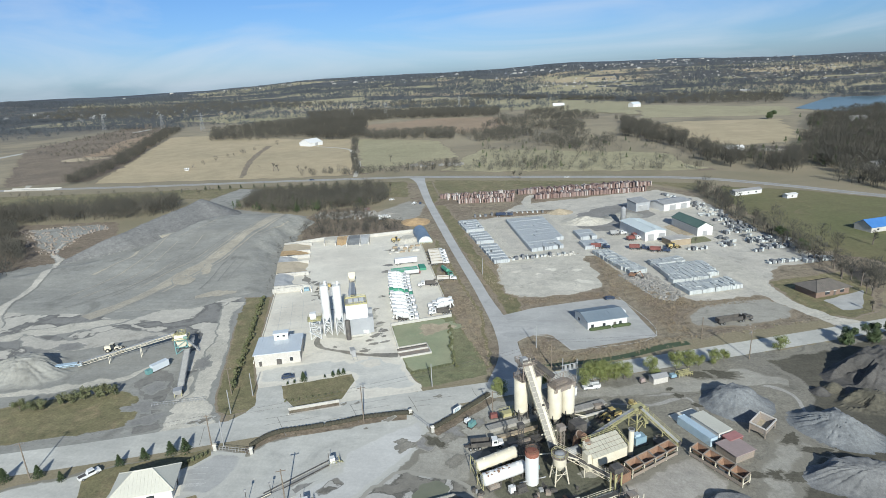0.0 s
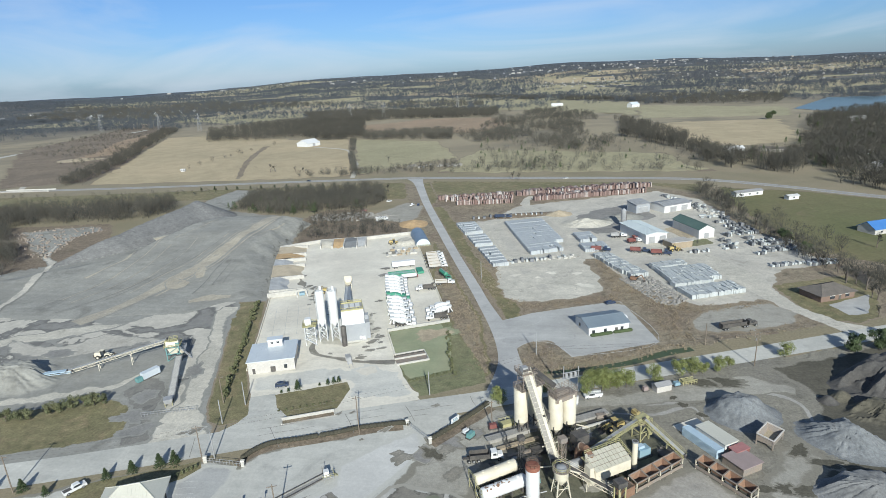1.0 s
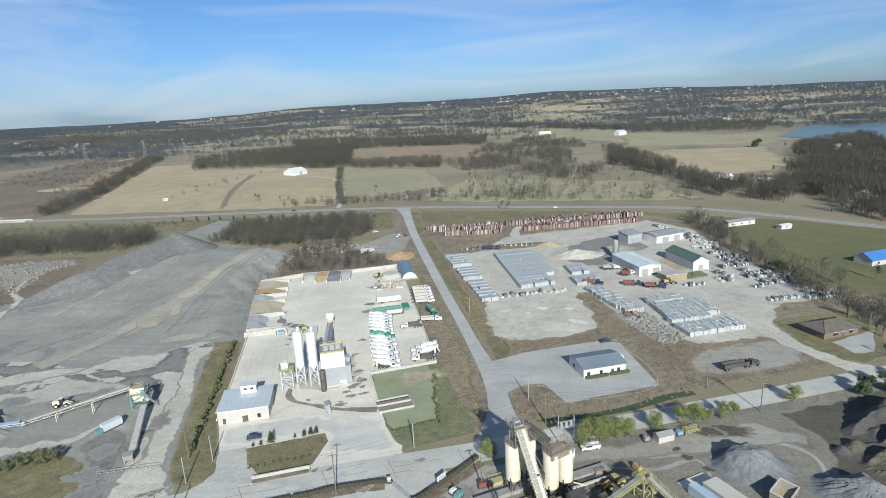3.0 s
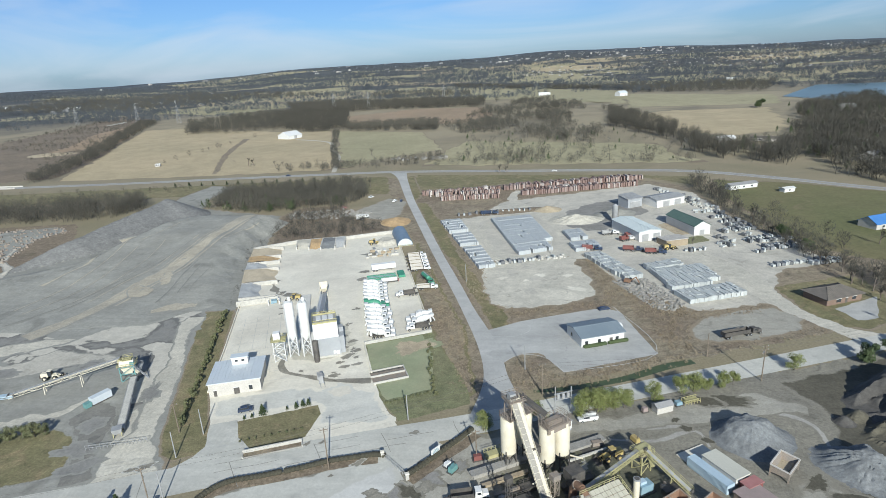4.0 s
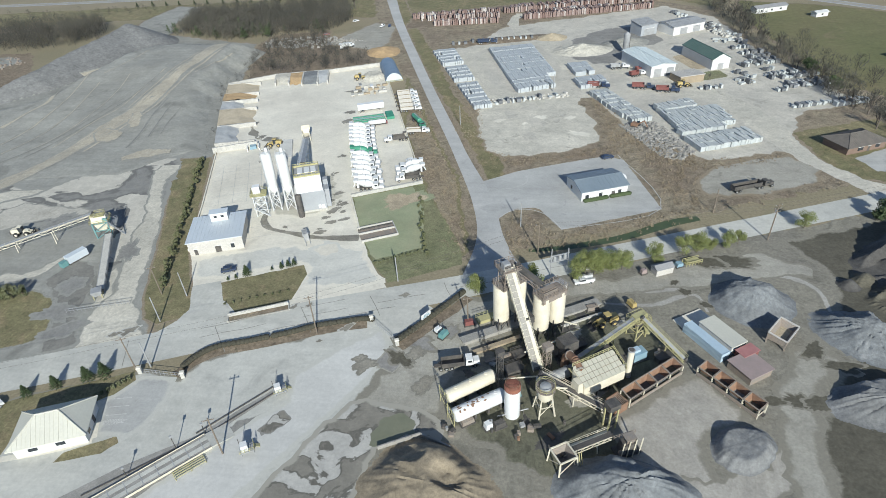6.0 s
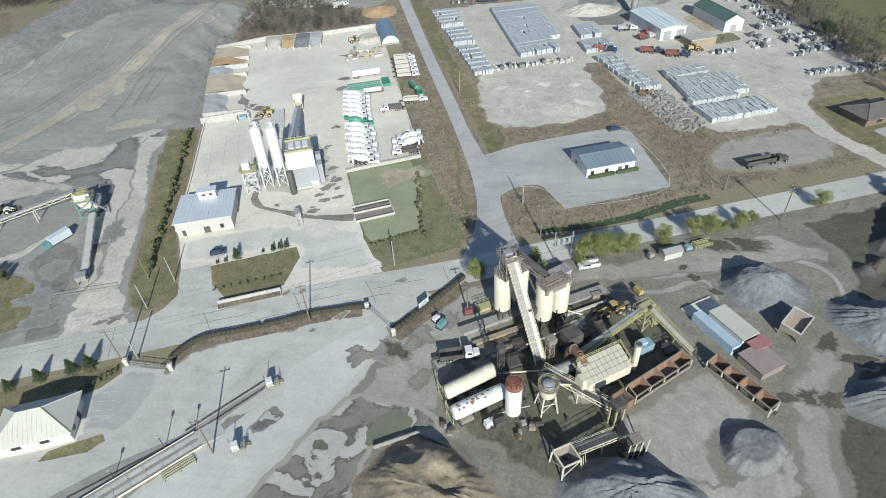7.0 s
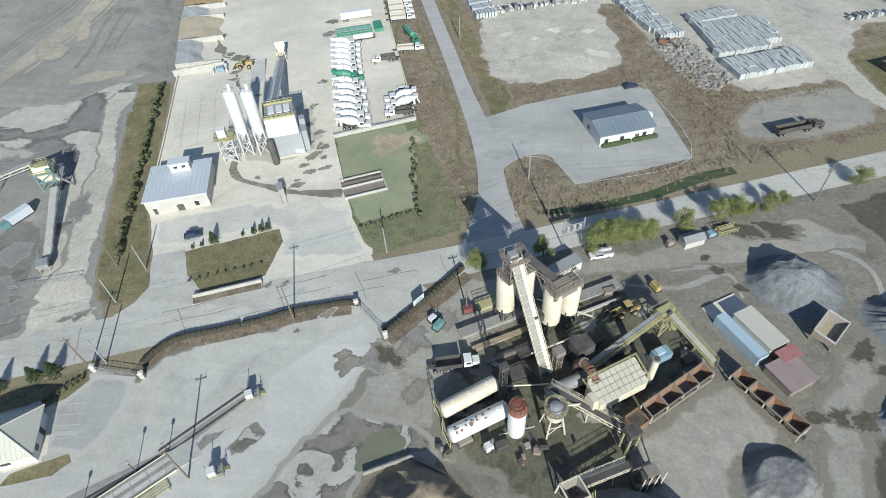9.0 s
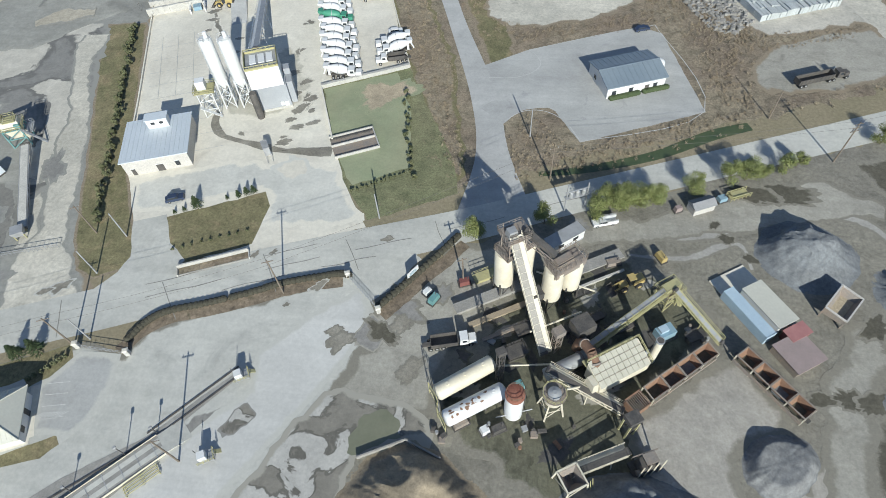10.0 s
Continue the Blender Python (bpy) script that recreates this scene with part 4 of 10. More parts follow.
single("road_yard_track", ribbon([(125, 222), (115, 231), (107.5, 246), (103, 264), (100, 285), (86, 318), (60, 345), (40, 350), (20, 395), (-5, 440), (-2, 475)], [10, 8, 7, 11, 16, 14, 9, 8, 7, 7, 6], 0.11, n=24, rag=1.0, under=YARDDIRT), PALEDIRT, "pale dusty track through the stone yard", "road", "", "structure")
single("road_yard_loop", ribbon([(-7.7, 443.8), (0.2, 400.1), (-20.9, 378.4), (-22.6, 346.6), (-10.2, 319.1), (18.6, 311.0), (42.8, 315.3), (69.0, 315.7), (96.5, 304.6)], [4, 5, 6, 6, 6, 5.5, 6, 8, 8], 0.112, n=20, rag=1.2, under=YARDDIRT), PALEDIRT, "pale dusty loop round the stone stacks", "road", "", "structure")
single("road_quarry_track", ribbon([(-104, 134), (-110.5, 147), (-113, 158), (-117.4, 169), (-121.5, 180), (-127, 195), (-133, 209), (-139, 222), (-141, 236)], [19, 13, 7.5, 8.5, 9.5, 7, 6, 7, 10], 0.127, n=24, rag=1.0, under=QUARRY), PALEDIRT, "pale haul track beside the conveyor", "road", "", "structure")
single("road_haul_track", ribbon([(-118, 150), (-124, 168), (-131, 186), (-150, 205), (-190, 208), (-230, 190)], [5, 5, 5, 14, 12, 9], 0.105, n=24, rag=1.3, under=QUARRY), PALEDIRT, "pale haul track round the conveyor", "road", "", "structure")
single("road_low_track", ribbon([(-143, 172), (-147.5, 163.5), (-160, 157), (-173.5, 152.6), (-184, 148.8), (-240, 128)], [2, 4.6, 5.6, 5, 5, 6], 0.105, n=24, rag=1.3, under=QUARRY), PALEDIRT, "pale dirt lane along the verge", "road", "", "structure")
sheet("quarry_floor_pale", [(-222, 196), (-200, 191), (-189, 194), (-184, 204), (-165, 202.5), (-150, 201), (-154, 196.5), (-169, 191.5), (-178, 185), (-190, 181), (-212, 184)], 0.11, YARDDIRT, "pale dry floor behind the conveyor", rag=1.2, step=1.6, under=QUARRY, feather=1.2)
SILTWET = earth("wet_silt", (0.19, 0.185, 0.168), (0.175, 0.17, 0.155), (0.16, 0.155, 0.14), 0.06, 0.2, 1.2, relief=0.01, grain=0.03)
ENTRYMUD = earth("wet_entrance_mud", (0.225, 0.213, 0.187), (0.195, 0.185, 0.163), (0.165, 0.157, 0.14), 0.06, 0.2, 1.2, spots=(0.55, 0.62), grain=0.08)
sheet("entrance_mud", [(-135, 154), (-128.2, 148), (-124.5, 139), (-122, 131), (-114.8, 133.2), (-113.1, 136.2), (-117, 140.5), (-121.2, 146.7), (-124, 157), (-130, 168), (-139, 172), (-142, 160)], 0.13, ENTRYMUD, "damp grey mud washed across the quarry entrance", rag=1.0, step=1.4, under=QUARRY, feather=0.8)
blot("puddle_mark", -129.6, 159.6, 3.4, 0.13, SILTWET, "drying puddle in the entrance mud", 431.0, 1.2, 20, under=ENTRYMUD)


# ---------- buildings ----------
def gable(name, x, y, turn, L, W, eave, ridge, roofmat, wallmat, label, category="building", doors=(), windows=(), over=0.5, group=""):
    """A gabled hall: length L along its own x, width W. doors and windows: (side, offset, width, height, sill); side f, b, l or r."""
    t = thing(name, x, y, turn, label, category, group)
    s = Shape()
    a, b = L / 2, W / 2
    s.add([(-a, -b, 0), (a, -b, 0), (a, b, 0), (-a, b, 0), (-a, -b, eave), (a, -b, eave), (a, b, eave), (-a, b, eave), (-a, 0, ridge), (a, 0, ridge)],
          [(0, 1, 5, 4), (2, 3, 7, 6), (1, 2, 6, 9, 5), (3, 0, 4, 8, 7)])
    part("wall", s, wallmat, t)
    s = Shape()
    k = (ridge - eave) / b
    for sg in (-1, 1):
        lo = eave - k * over
        vs = []
        for z0 in (0.04, 0.26):
            vs += [(-a - over, sg * (b + over), lo + z0), (a + over, sg * (b + over), lo + z0), (a + over, 0, ridge + z0), (-a - over, 0, ridge + z0)]
        s.add(vs, [(0, 1, 2, 3), (7, 6, 5, 4), (0, 4, 5, 1), (1, 5, 6, 2), (3, 2, 6, 7), (0, 3, 7, 4)])
    o = part("roof", s, roofmat, t)
    if L < 20 or category == "building":
        for sg in (-1, 1):
            for i in range(int((2 * a + 2 * over) / 1.5)):
                px = -a - over + 0.75 + i * 1.5
                part("seam", Shape().beam((px, sg * (b + over), eave - k * over + 0.29), (px, 0, ridge + 0.29), 0.07), roofmat, o)
    part("ridge_cap", Shape().beam((-a - over, 0, ridge + 0.3), (a + over, 0, ridge + 0.3), 0.35, 0.1), roofmat, o)
    openings(t, a, b, doors, windows)
    return t


def openings(t, a, b, doors, windows):
    for kind, rows in (("door", doors), ("window", windows)):
        for side, off, w, h, sill in rows:
            s, f = Shape(), Shape()
            px, py, sx, sy = {"f": (off, -b - 0.03, w, 0.12), "b": (off, b + 0.03, w, 0.12), "l": (-a - 0.03, off, 0.12, w), "r": (a + 0.03, off, 0.12, w)}[side]
            s.box(px, py, sill, sx, sy, h)
            o = part(kind, s, GLASS if kind == "window" else GREYSTEEL if h > 2.6 else DARKSTEEL, t)
            f.box(px, py, sill + h, sx + (0.3 if sx > 0.2 else 0.06), sy + (0.3 if sy > 0.2 else 0.06), 0.14)
            part("lintel", f, WHITEWALL, o)


def shed_roof(name, x, y, turn, L, W, h1, h2, roofmat, wallmat, label, category="building", doors=(), windows=(), over=0.4):
    """A flat building with a roof that falls from h1 (front) to h2 (back)."""
    t = thing(name, x, y, turn, label, category)
    a, b = L / 2, W / 2
    s = Shape().add([(-a, -b, 0), (a, -b, 0), (a, b, 0), (-a, b, 0), (-a, -b, h1), (a, -b, h1), (a, b, h2), (-a, b, h2)], [(0, 1, 5, 4), (2, 3, 7, 6), (1, 2, 6, 5), (3, 0, 4, 7)])
    part("wall", s, wallmat, t)
    a, b = a + over, b + over
    s = Shape().add([(-a, -b, h1 + 0.02), (a, -b, h1 + 0.02), (a, b, h2 + 0.02), (-a, b, h2 + 0.02), (-a, -b, h1 + 0.3), (a, -b, h1 + 0.3), (a, b, h2 + 0.3), (-a, b, h2 + 0.3)],
                    [(3, 2, 1, 0), (4, 5, 6, 7), (0, 1, 5, 4), (1, 2, 6, 5), (2, 3, 7, 6), (3, 0, 4, 7)])
    o = part("roof", s, roofmat, t)
    for i in range(int(2 * a / 1.2)):
        part("seam", Shape().beam((-a + 0.6 + i * 1.2, -b, h1 + 0.33), (-a + 0.6 + i * 1.2, b, h2 + 0.33), 0.07), roofmat, o)
    openings(t, L / 2, W / 2, doors, windows)
    return t


def hip(name, x, y, turn, L, W, eave, ridge, roofmat, wallmat, label, doors=(), windows=(), over=0.8, category="building"):
    t = thing(name, x, y, turn, label, category)
    a, b = L / 2, W / 2
    s = Shape().add([(-a, -b, 0), (a, -b, 0), (a, b, 0), (-a, b, 0), (-a, -b, eave), (a, -b, eave), (a, b, eave), (-a, b, eave)], [(0, 1, 5, 4), (1, 2, 6, 5), (2, 3, 7, 6), (3, 0, 4, 7)])
    part("wall", s, wallmat, t)
    a, b, r = a + over, b + over, max(0.3, (L - W) / 2)
    s = Shape().add([(-a, -b, eave), (a, -b, eave), (a, b, eave), (-a, b, eave), (-r, 0, ridge), (r, 0, ridge), (-a, -b, eave - 0.2), (a, -b, eave - 0.2), (a, b, eave - 0.2), (-a, b, eave - 0.2)],
                    [(0, 1, 5, 4), (1, 2, 5), (2, 3, 4, 5), (3, 0, 4), (6, 7, 1, 0), (7, 8, 2, 1), (8, 9, 3, 2), (9, 6, 0, 3), (9, 8, 7, 6)])
    o = part("roof", s, roofmat, t)
    for i in range(int(2 * a / 0.9)):
        px = -a + 0.45 + i * 0.9
        k = min(1.0, (a - abs(px)) / max(0.01, a - r))
        for sg in (-1, 1):
            part("seam", Shape().beam((px, sg * b, eave + 0.03), (px, sg * b * (1 - k), eave + 0.03 + (ridge - eave) * k), 0.06), roofmat, o)
    s = Shape()
    for sx in (-1, 1):
        for sy in (-1, 1):
            s.beam((sx * a, sy * b, eave + 0.05), (sx * r, 0, ridge + 0.05), 0.16)
    s.beam((-r, 0, ridge + 0.05), (r, 0, ridge + 0.05), 0.2)
    part("ridge_cap", s, roofmat, t)
    openings(t, L / 2, W / 2, doors, windows)
    return t


A = 20.8
gable("metal_hall", 27.6, 221.6, A, 17, 12.2, 3.6, 5.0, BLUEROOF, WHITEWALL, "low white metal hall with a blue-grey roof on asphalt",
      doors=(("f", 3.2, 1.2, 2.2, 0),), windows=(("f", -6.5, 1.2, 1.4, 0.9), ("f", -1.5, 1.2, 1.4, 0.9), ("f", 5.6, 1.2, 1.4, 0.9), ("l", 2, 1.2, 1.4, 0.9)))
off = shed_roof("yard_office", -96.2, 185.0, 18.4, 16.6, 16.2, 4.6, 4.0, PALEROOF, TANWALL, "tan block yard office with a pale metal roof",
                doors=(("f", 0.5, 1.8, 2.3, 0), ("f", -6.3, 1.0, 2.1, 0)), windows=(("f", 5.0, 1.1, 1.6, 0.9),))
part("roof_monitor", Shape().box(0.5, 5.0, 4.2, 5.4, 2.6, 3.0), WHITEWALL, off, "small white roof monitor with two windows")
part("monitor_roof", Shape().box(0.5, 5.0, 7.2, 6.0, 3.2, 0.2), PALEROOF, off)
for k in (-0.6, 1.6):
    part("window", Shape().box(k, 3.66, 5.7, 1.0, 0.1, 0.7), GLASS, off)
hip("scale_office", -98.8, 108.3, 22.0, 14.2, 9.6, 3.3, 6.9, CREAMROOF, WHITEWALL, "small scale office with an ivory hipped metal roof",
    doors=(("r", 1.0, 1.1, 2.1, 0),), windows=(("f", -3.4, 1.8, 1.0, 1.2), ("f", 2.0, 1.8, 1.0, 1.2), ("r", -2.6, 1.2, 1.4, 0.9)))
gable("stone_workshop", 65.8, 353.5, 111, 30, 13.5, 5.6, 6.6, TEALROOF, WHITEWALL, "long white workshop with a pale teal roof", doors=(("l", 3, 4, 4.2, 0), ("l", -4, 4, 4.2, 0)))
gable("green_barn", 97.0, 363, 109, 28, 10, 5.4, 8.0, GREENROOF, WHITEWALL, "white metal barn with a dark green roof", doors=(("l", 0, 3, 3, 0),))
gable("open_shed", 97, 424, 31, 24, 14, 5.0, 6.2, GREYSTEEL, WHITEWALL, "white open-fronted machine shed", doors=(("f", -4, 5.5, 3.8, 0), ("f", 6, 5.5, 3.8, 0)))
shed_roof("saw_shed", 74.0, 419.0, 31, 12, 10, 6.0, 7.6, GREYSTEEL, GREYWALL, "grey lean-to saw shed", doors=(("f", 0, 8, 4, 0),))
t = thing("dust_silo", 58.0, 378.9, 0, "weathered grey steel silo beside the workshop", "silo")
part("shell", Shape().lathe(0, 0, [(1.5, 2.5), (1.7, 3.0), (1.7, 10.5), (0.6, 11.6)], 20), GREYSTEEL, t, "", True)
for i in range(4):
    part("leg", Shape().beam((1.2 * (-1) ** i, 1.2 * (-1) ** (i // 2), 0), (1.2 * (-1) ** i, 1.2 * (-1) ** (i // 2), 3.2), 0.25), GREYSTEEL, t)
part("ladder", Shape().beam((1.8, 0, 0), (1.8, 0, 10.5), 0.4, 0.08), DARKSTEEL, t)
sheet("workshop_floor", [(80, 372), (92, 378), (98, 352), (88, 346)], 0.12, TANSAND, "brown earth between workshop and barn", rag=0.8, under=PALEDIRT)
shed_roof("timber_canopy", 81.6, 333.6, 21, 13, 9, 3.6, 3.2, TANWALL, LIMBER, "low open timber canopy with a tan roof")
hip("brick_house", 127, 259, 24, 18, 11, 3.0, 5.6, SHINGLE, BRICK, "brick ranch house with a brown shingled hip roof", windows=(("f", -3, 2.4, 1.3, 0.9), ("f", 5, 2.0, 1.3, 0.9)), doors=(("f", 1, 1.1, 2.1, 0),), category="house")
gable("mobile_home", 162, 467, 23, 24, 6, 3.2, 4.2, GREYSHINGLE, WHITEWALL, "long white mobile home on a lawn", windows=(("f", -8, 1.5, 1.1, 1), ("f", 0, 1.5, 1.1, 1), ("f", 7, 1.5, 1.1, 1)), category="house")
gable("camper_shed", 188, 452, 23, 9, 4.5, 2.6, 3.2, WHITEWALL, WHITEWALL, "small white shed in the pasture", windows=(("f", 0, 1.2, 1, 1),))
gable("blue_roof_house", 201, 363, 24, 20, 11, 3.2, 6.5, BRIGHTBLUE, TANWALL, "house with a bright blue metal roof", windows=(("f", -5, 1.5, 1.2, 1), ("f", 5, 1.5, 1.2, 1)), category="house")


def batch_house():
    t = thing("batch_plant", -71.2, 206.6, 21, "concrete batching plant with a white tower over a grey shed", "batching plant")
    part("shed", Shape().box(0.3, 0, 0, 8.6, 8.0, 7.6), GREYWALL, t, "grey sheet-metal drive-through shed")
    part("annex", Shape().box(5.4, 0.8, 0, 1.7, 6.0, 7.0).box(5.4, 2.6, 7.0, 1.7, 2.4, 1.8), GREYWALL, t)
    for i in range(14):
        part("wall_rib", Shape().box(-3.7 + 0.62 * i, -4.03, 0.1, 0.07, 0.05, 7.4), GREYWALL, t)
    part("base_plinth", Shape().box(0.3, 0, 0, 8.9, 8.3, 0.7), BLOCK, t, "pale concrete plinth")
    part("tower", Shape().box(-0.2, 0.1, 7.6, 8.8, 7.9, 6.0), WHITE, t, "white aggregate bin tower")
    part("bin_rim", Shape().rail([(-4.5, -3.8, 13.6), (4.1, -3.8, 13.6), (4.1, 4.0, 13.6), (-4.5, 4.0, 13.6), (-4.5, -3.8, 13.6)], 1.3, 1.2, 0.14), YELLOW, t, "yellow guard rail round the bins")
    part("toe_plate", Shape().box(-0.2, -3.86, 13.6, 8.8, 0.1, 0.5).box(-0.2, 4.05, 13.6, 8.8, 0.1, 0.5).box(-4.56, 0.1, 13.6, 0.1, 7.8, 0.5).box(4.16, 0.1, 13.6, 0.1, 7.8, 0.5), YELLOW, t, "yellow toe plate")
    part("walkway", Shape().box(-0.2, 0.1, 13.62, 8.5, 7.6, 0.12), GREYSTEEL, t)
    for k in (-2.3, 0.0, 2.2):
        part("bin_mouth", Shape().box(k, 0.6, 13.7, 1.7, 4.0, 0.35), WHITE, t)
    part("stair", Shape().beam((-5.2, -3.4, 0.3), (-5.2, 3.6, 7.6), 0.9, 0.14).rail([(-5.7, -3.4, 0.3), (-5.7, 3.6, 7.6)], 1.0, 1.2, 0.07), GREYSTEEL, t, "galvanised outside stair")
    part("door", Shape().box(3.4, -4.06, 0, 1.2, 0.1, 2.2), WHITE, t)
    part("meter_box", Shape().box(2.2, -4.1, 1.2, 0.9, 0.3, 1.2), WHITE, t)
    part("downpipe_tank", Shape().lathe(-4.4, -6.0, [(1.0, 0), (1.0, 8.2), (0.9, 8.4)], 20), DARKSTEEL, t, "tall dark cylindrical dust filter", True)
    return t


batch_house()
# kerbs and awning of the metal hall
for pts_ in ([(0.4, 234.4), (33.6, 247.4), (39.6, 244.4), (47.4, 209.2), (14.5, 195.4)], [(0.4, 234.4), (3.6, 229), (2.4, 224.6), (-3, 221), (-11, 220.5)], [(14.5, 195.4), (10.5, 203), (5, 206.8), (-1, 206.2), (-5.4, 202)]):
    single("kerb", ribbon(pts_, 0.25, 0.3, n=5), SLAB, "pale concrete kerb round the hall lot", "kerb", "", "structure")
t = thing("entry_awning", 36.6, 226.8, A, "white rounded awning at the hall's end", "awning")
part("dome", Shape().lathe(0, 0, [(1.9, 0), (1.9, 2.2), (1.6, 2.9), (0.9, 3.4), (0.1, 3.6)], 18), WHITE, t, "", True)


def cement_silo(x, y, h, label):
    t = thing("cement_silo", x, y, 17, label, "silo", "cement silos of the batching plant")
    part("barrel", Shape().lathe(0, 0, [(0.5, 6.2), (1.75, 8.4), (1.75, h - 0.5), (1.5, h), (0.4, h + 0.3)], 28), WHITE, t, "", True)
    part("vent_filter", Shape().lathe(0.5, 0.3, [(0.55, h + 0.2), (0.55, h + 1.6), (0.3, h + 1.8)], 14), WHITE, t)
    part("top_rail", Shape().rail([(1.7 * math.cos(k * math.pi / 4), 1.7 * math.sin(k * math.pi / 4), h - 0.2) for k in range(9)], 1.1, 1.4, 0.07), WHITE, t)
    for sx in (-1, 1):
        for sy in (-1, 1):
            part("leg", Shape().beam((sx * 1.5, sy * 1.5, 0), (sx * 1.4, sy * 1.4, 9.5), 0.28), WHITE, t)
    for z0, z1 in ((0.3, 4.4), (4.4, 8.4)):
        for k in (-1, 1):
            part("cross_brace", Shape().beam((-1.5, k * 1.5, z0), (1.5, k * 1.5, z1), 0.14).beam((1.5, k * 1.5, z0), (-1.5, k * 1.5, z1), 0.14), WHITE, t)
            part("side_brace", Shape().beam((k * 1.5, -1.5, z0), (k * 1.5, 1.5, z1), 0.14), WHITE, t)
            part("girt", Shape().beam((-1.5, k * 1.5, z1), (1.5, k * 1.5, z1), 0.14), WHITE, t)
    part("ladder", Shape().beam((-1.9, 0.2, 1), (-1.9, 0.2, h), 0.06).beam((-1.9, -0.2, 1), (-1.9, -0.2, h), 0.06), WHITE, t)
    return t


cement_silo(-83.4, 204.2, 21.4, "tall white cement silo on braced legs")
cement_silo(-78.4, 204.8, 21.2, "tall white cement silo beside its twin")


# ---------- asphalt plant ----------
def storage_silo(x, y, label, top=14.2):
    t = thing("asphalt_silo", x, y, 28, label, "silo", "asphalt storage silos")
    part("barrel", Shape().lathe(0, 0, [(0.7, 2.6), (2.05, 4.2), (2.05, top), (1.9, top + 0.25)], 32), CREAM, t, "", True)
    for i in range(4):
        a = math.pi / 4 + i * math.pi / 2
        part("leg", Shape().beam((2.1 * math.cos(a), 2.1 * math.sin(a), 0), (1.95 * math.cos(a), 1.95 * math.sin(a), 5.2), 0.32), DARKSTEEL, t)
    s = Shape()
    for i in range(4):
        a, b = math.pi / 4 + i * math.pi / 2, math.pi / 4 + (i + 1) * math.pi / 2
        p, q = (2.1 * math.cos(a), 2.1 * math.sin(a)), (2.1 * math.cos(b), 2.1 * math.sin(b))
        s.beam((*p, 0.3), (*q, 4.2), 0.14).beam((*p, 4.3), (*q, 4.3), 0.2)
    part("bracing", s, DARKSTEEL, t)
    part("gate_hopper", Shape().box(0, 0, 1.9, 1.2, 1.2, 0.9), DARKSTEEL, t)
    return t


storage_silo(-2.9, 148.2, "cream asphalt storage silo on dark legs beneath the tower")
storage_silo(1.2, 151.8, "cream asphalt storage silo behind the slat conveyor")
storage_silo(6.8, 145.6, "cream asphalt storage silo under a railed deck", 13.6)
storage_silo(10.6, 148.6, "cream asphalt storage silo under a railed deck", 13.6)


def lattice_tower(s, x, y, w, z0, z1, turn, bays=4, t=0.2):
    pts = [rot2(sx * w / 2, sy * w / 2, turn) for sx, sy in ((-1, -1), (1, -1), (1, 1), (-1, 1))]
    pts = [(x + a, y + b) for a, b in pts]
    for p in pts:
        s.beam((*p, z0), (*p, z1), t)
    for k in range(bays):
        a, b = z0 + (z1 - z0) * k / bays, z0 + (z1 - z0) * (k + 1) / bays
        for p, q in zip(pts, pts[1:] + pts[:1]):
            s.beam((*p, a), (*q, b), t * 0.6).beam((*p, b), (*q, b), t * 0.7)
    return s


def silo_decks():
    t = thing("silo_top_deck", 0, 0, 0, "rusty railed deck and head house over the paired silos", "platform")
    s = Shape().box(-0.6, 149.6, 14.6, 8.4, 4.4, 0.25, 42)
    part("deck", s, RUSTGREY, t)
    c = [(-0.6 + rot2(a, b, 42)[0], 149.6 + rot2(a, b, 42)[1], 14.85) for a, b in ((-4.1, -2.1), (4.1, -2.1), (4.1, 2.1), (-4.1, 2.1), (-4.1, -2.1))]
    part("guard_rail", Shape().rail(c, 1.2, 1.2, 0.09), RUSTGREY, t)
    s = Shape()
    lattice_tower(s, -1.4, 148.6, 3.4, 14.8, 19.5, 30, 3)
    part("head_frame", s, RUSTGREY, t)
    s = Shape().box(-1.4, 148.6, 19.5, 5.0, 4.4, 0.2, 30)
    part("head_deck", s, RUSTGREY, t)
    c = [(-1.4 + rot2(a, b, 30)[0], 148.6 + rot2(a, b, 30)[1], 19.7) for a, b in ((-2.5, -2.2), (2.5, -2.2), (2.5, 2.2), (-2.5, 2.2), (-2.5, -2.2))]
    part("head_rail", Shape().rail(c, 1.2, 1.2, 0.09), RUSTGREY, t)
    part("drive_housing", Shape().box(-1.9, 148.2, 19.7, 2.0, 1.7, 1.6, 30, (0.8, 0.9)), GREYSTEEL, t, "grey conveyor drive housing")
    part("chute", Shape().beam((0.4, 149.2, 20.2), (6.6, 146.6, 16.4), 1.2, 0.9), DARKSTEEL, t, "dark sloping transfer chute")
    s = Shape().truss((0.2, 150.2, 19.4), (7.0, 147.6, 16.0), 1.0, 5, 0.12).truss((0.0, 148.4, 19.4), (6.2, 145.6, 16.0), 1.0, 5, 0.12)
    part("bridge", s, RUSTGREY, t)
    u = thing("silo_rail_deck", 8.7, 147.1, 38, "rusty grating deck with guard rails on two silos", "platform", z=13.6)
    part("deck", Shape().box(0, 0, 0.2, 7.4, 3.8, 0.3), RUSTGREY, u)
    part("batcher", Shape().box(-0.5, 0.2, 0.5, 4.2, 2.0, 0.8).box(-0.5, 0.2, 1.3, 3.6, 1.4, 0.4), RUSTGREY, u, "rust-streaked batcher housing")
    for k in (0.5, 1.5):
        part("guard_rail", Shape().rail([(-3.7, -1.9, k), (3.7, -1.9, k), (3.7, 1.9, k), (-3.7, 1.9, k), (-3.7, -1.9, k)], 0.9, 1.2, 0.08), RUSTGREY, u)
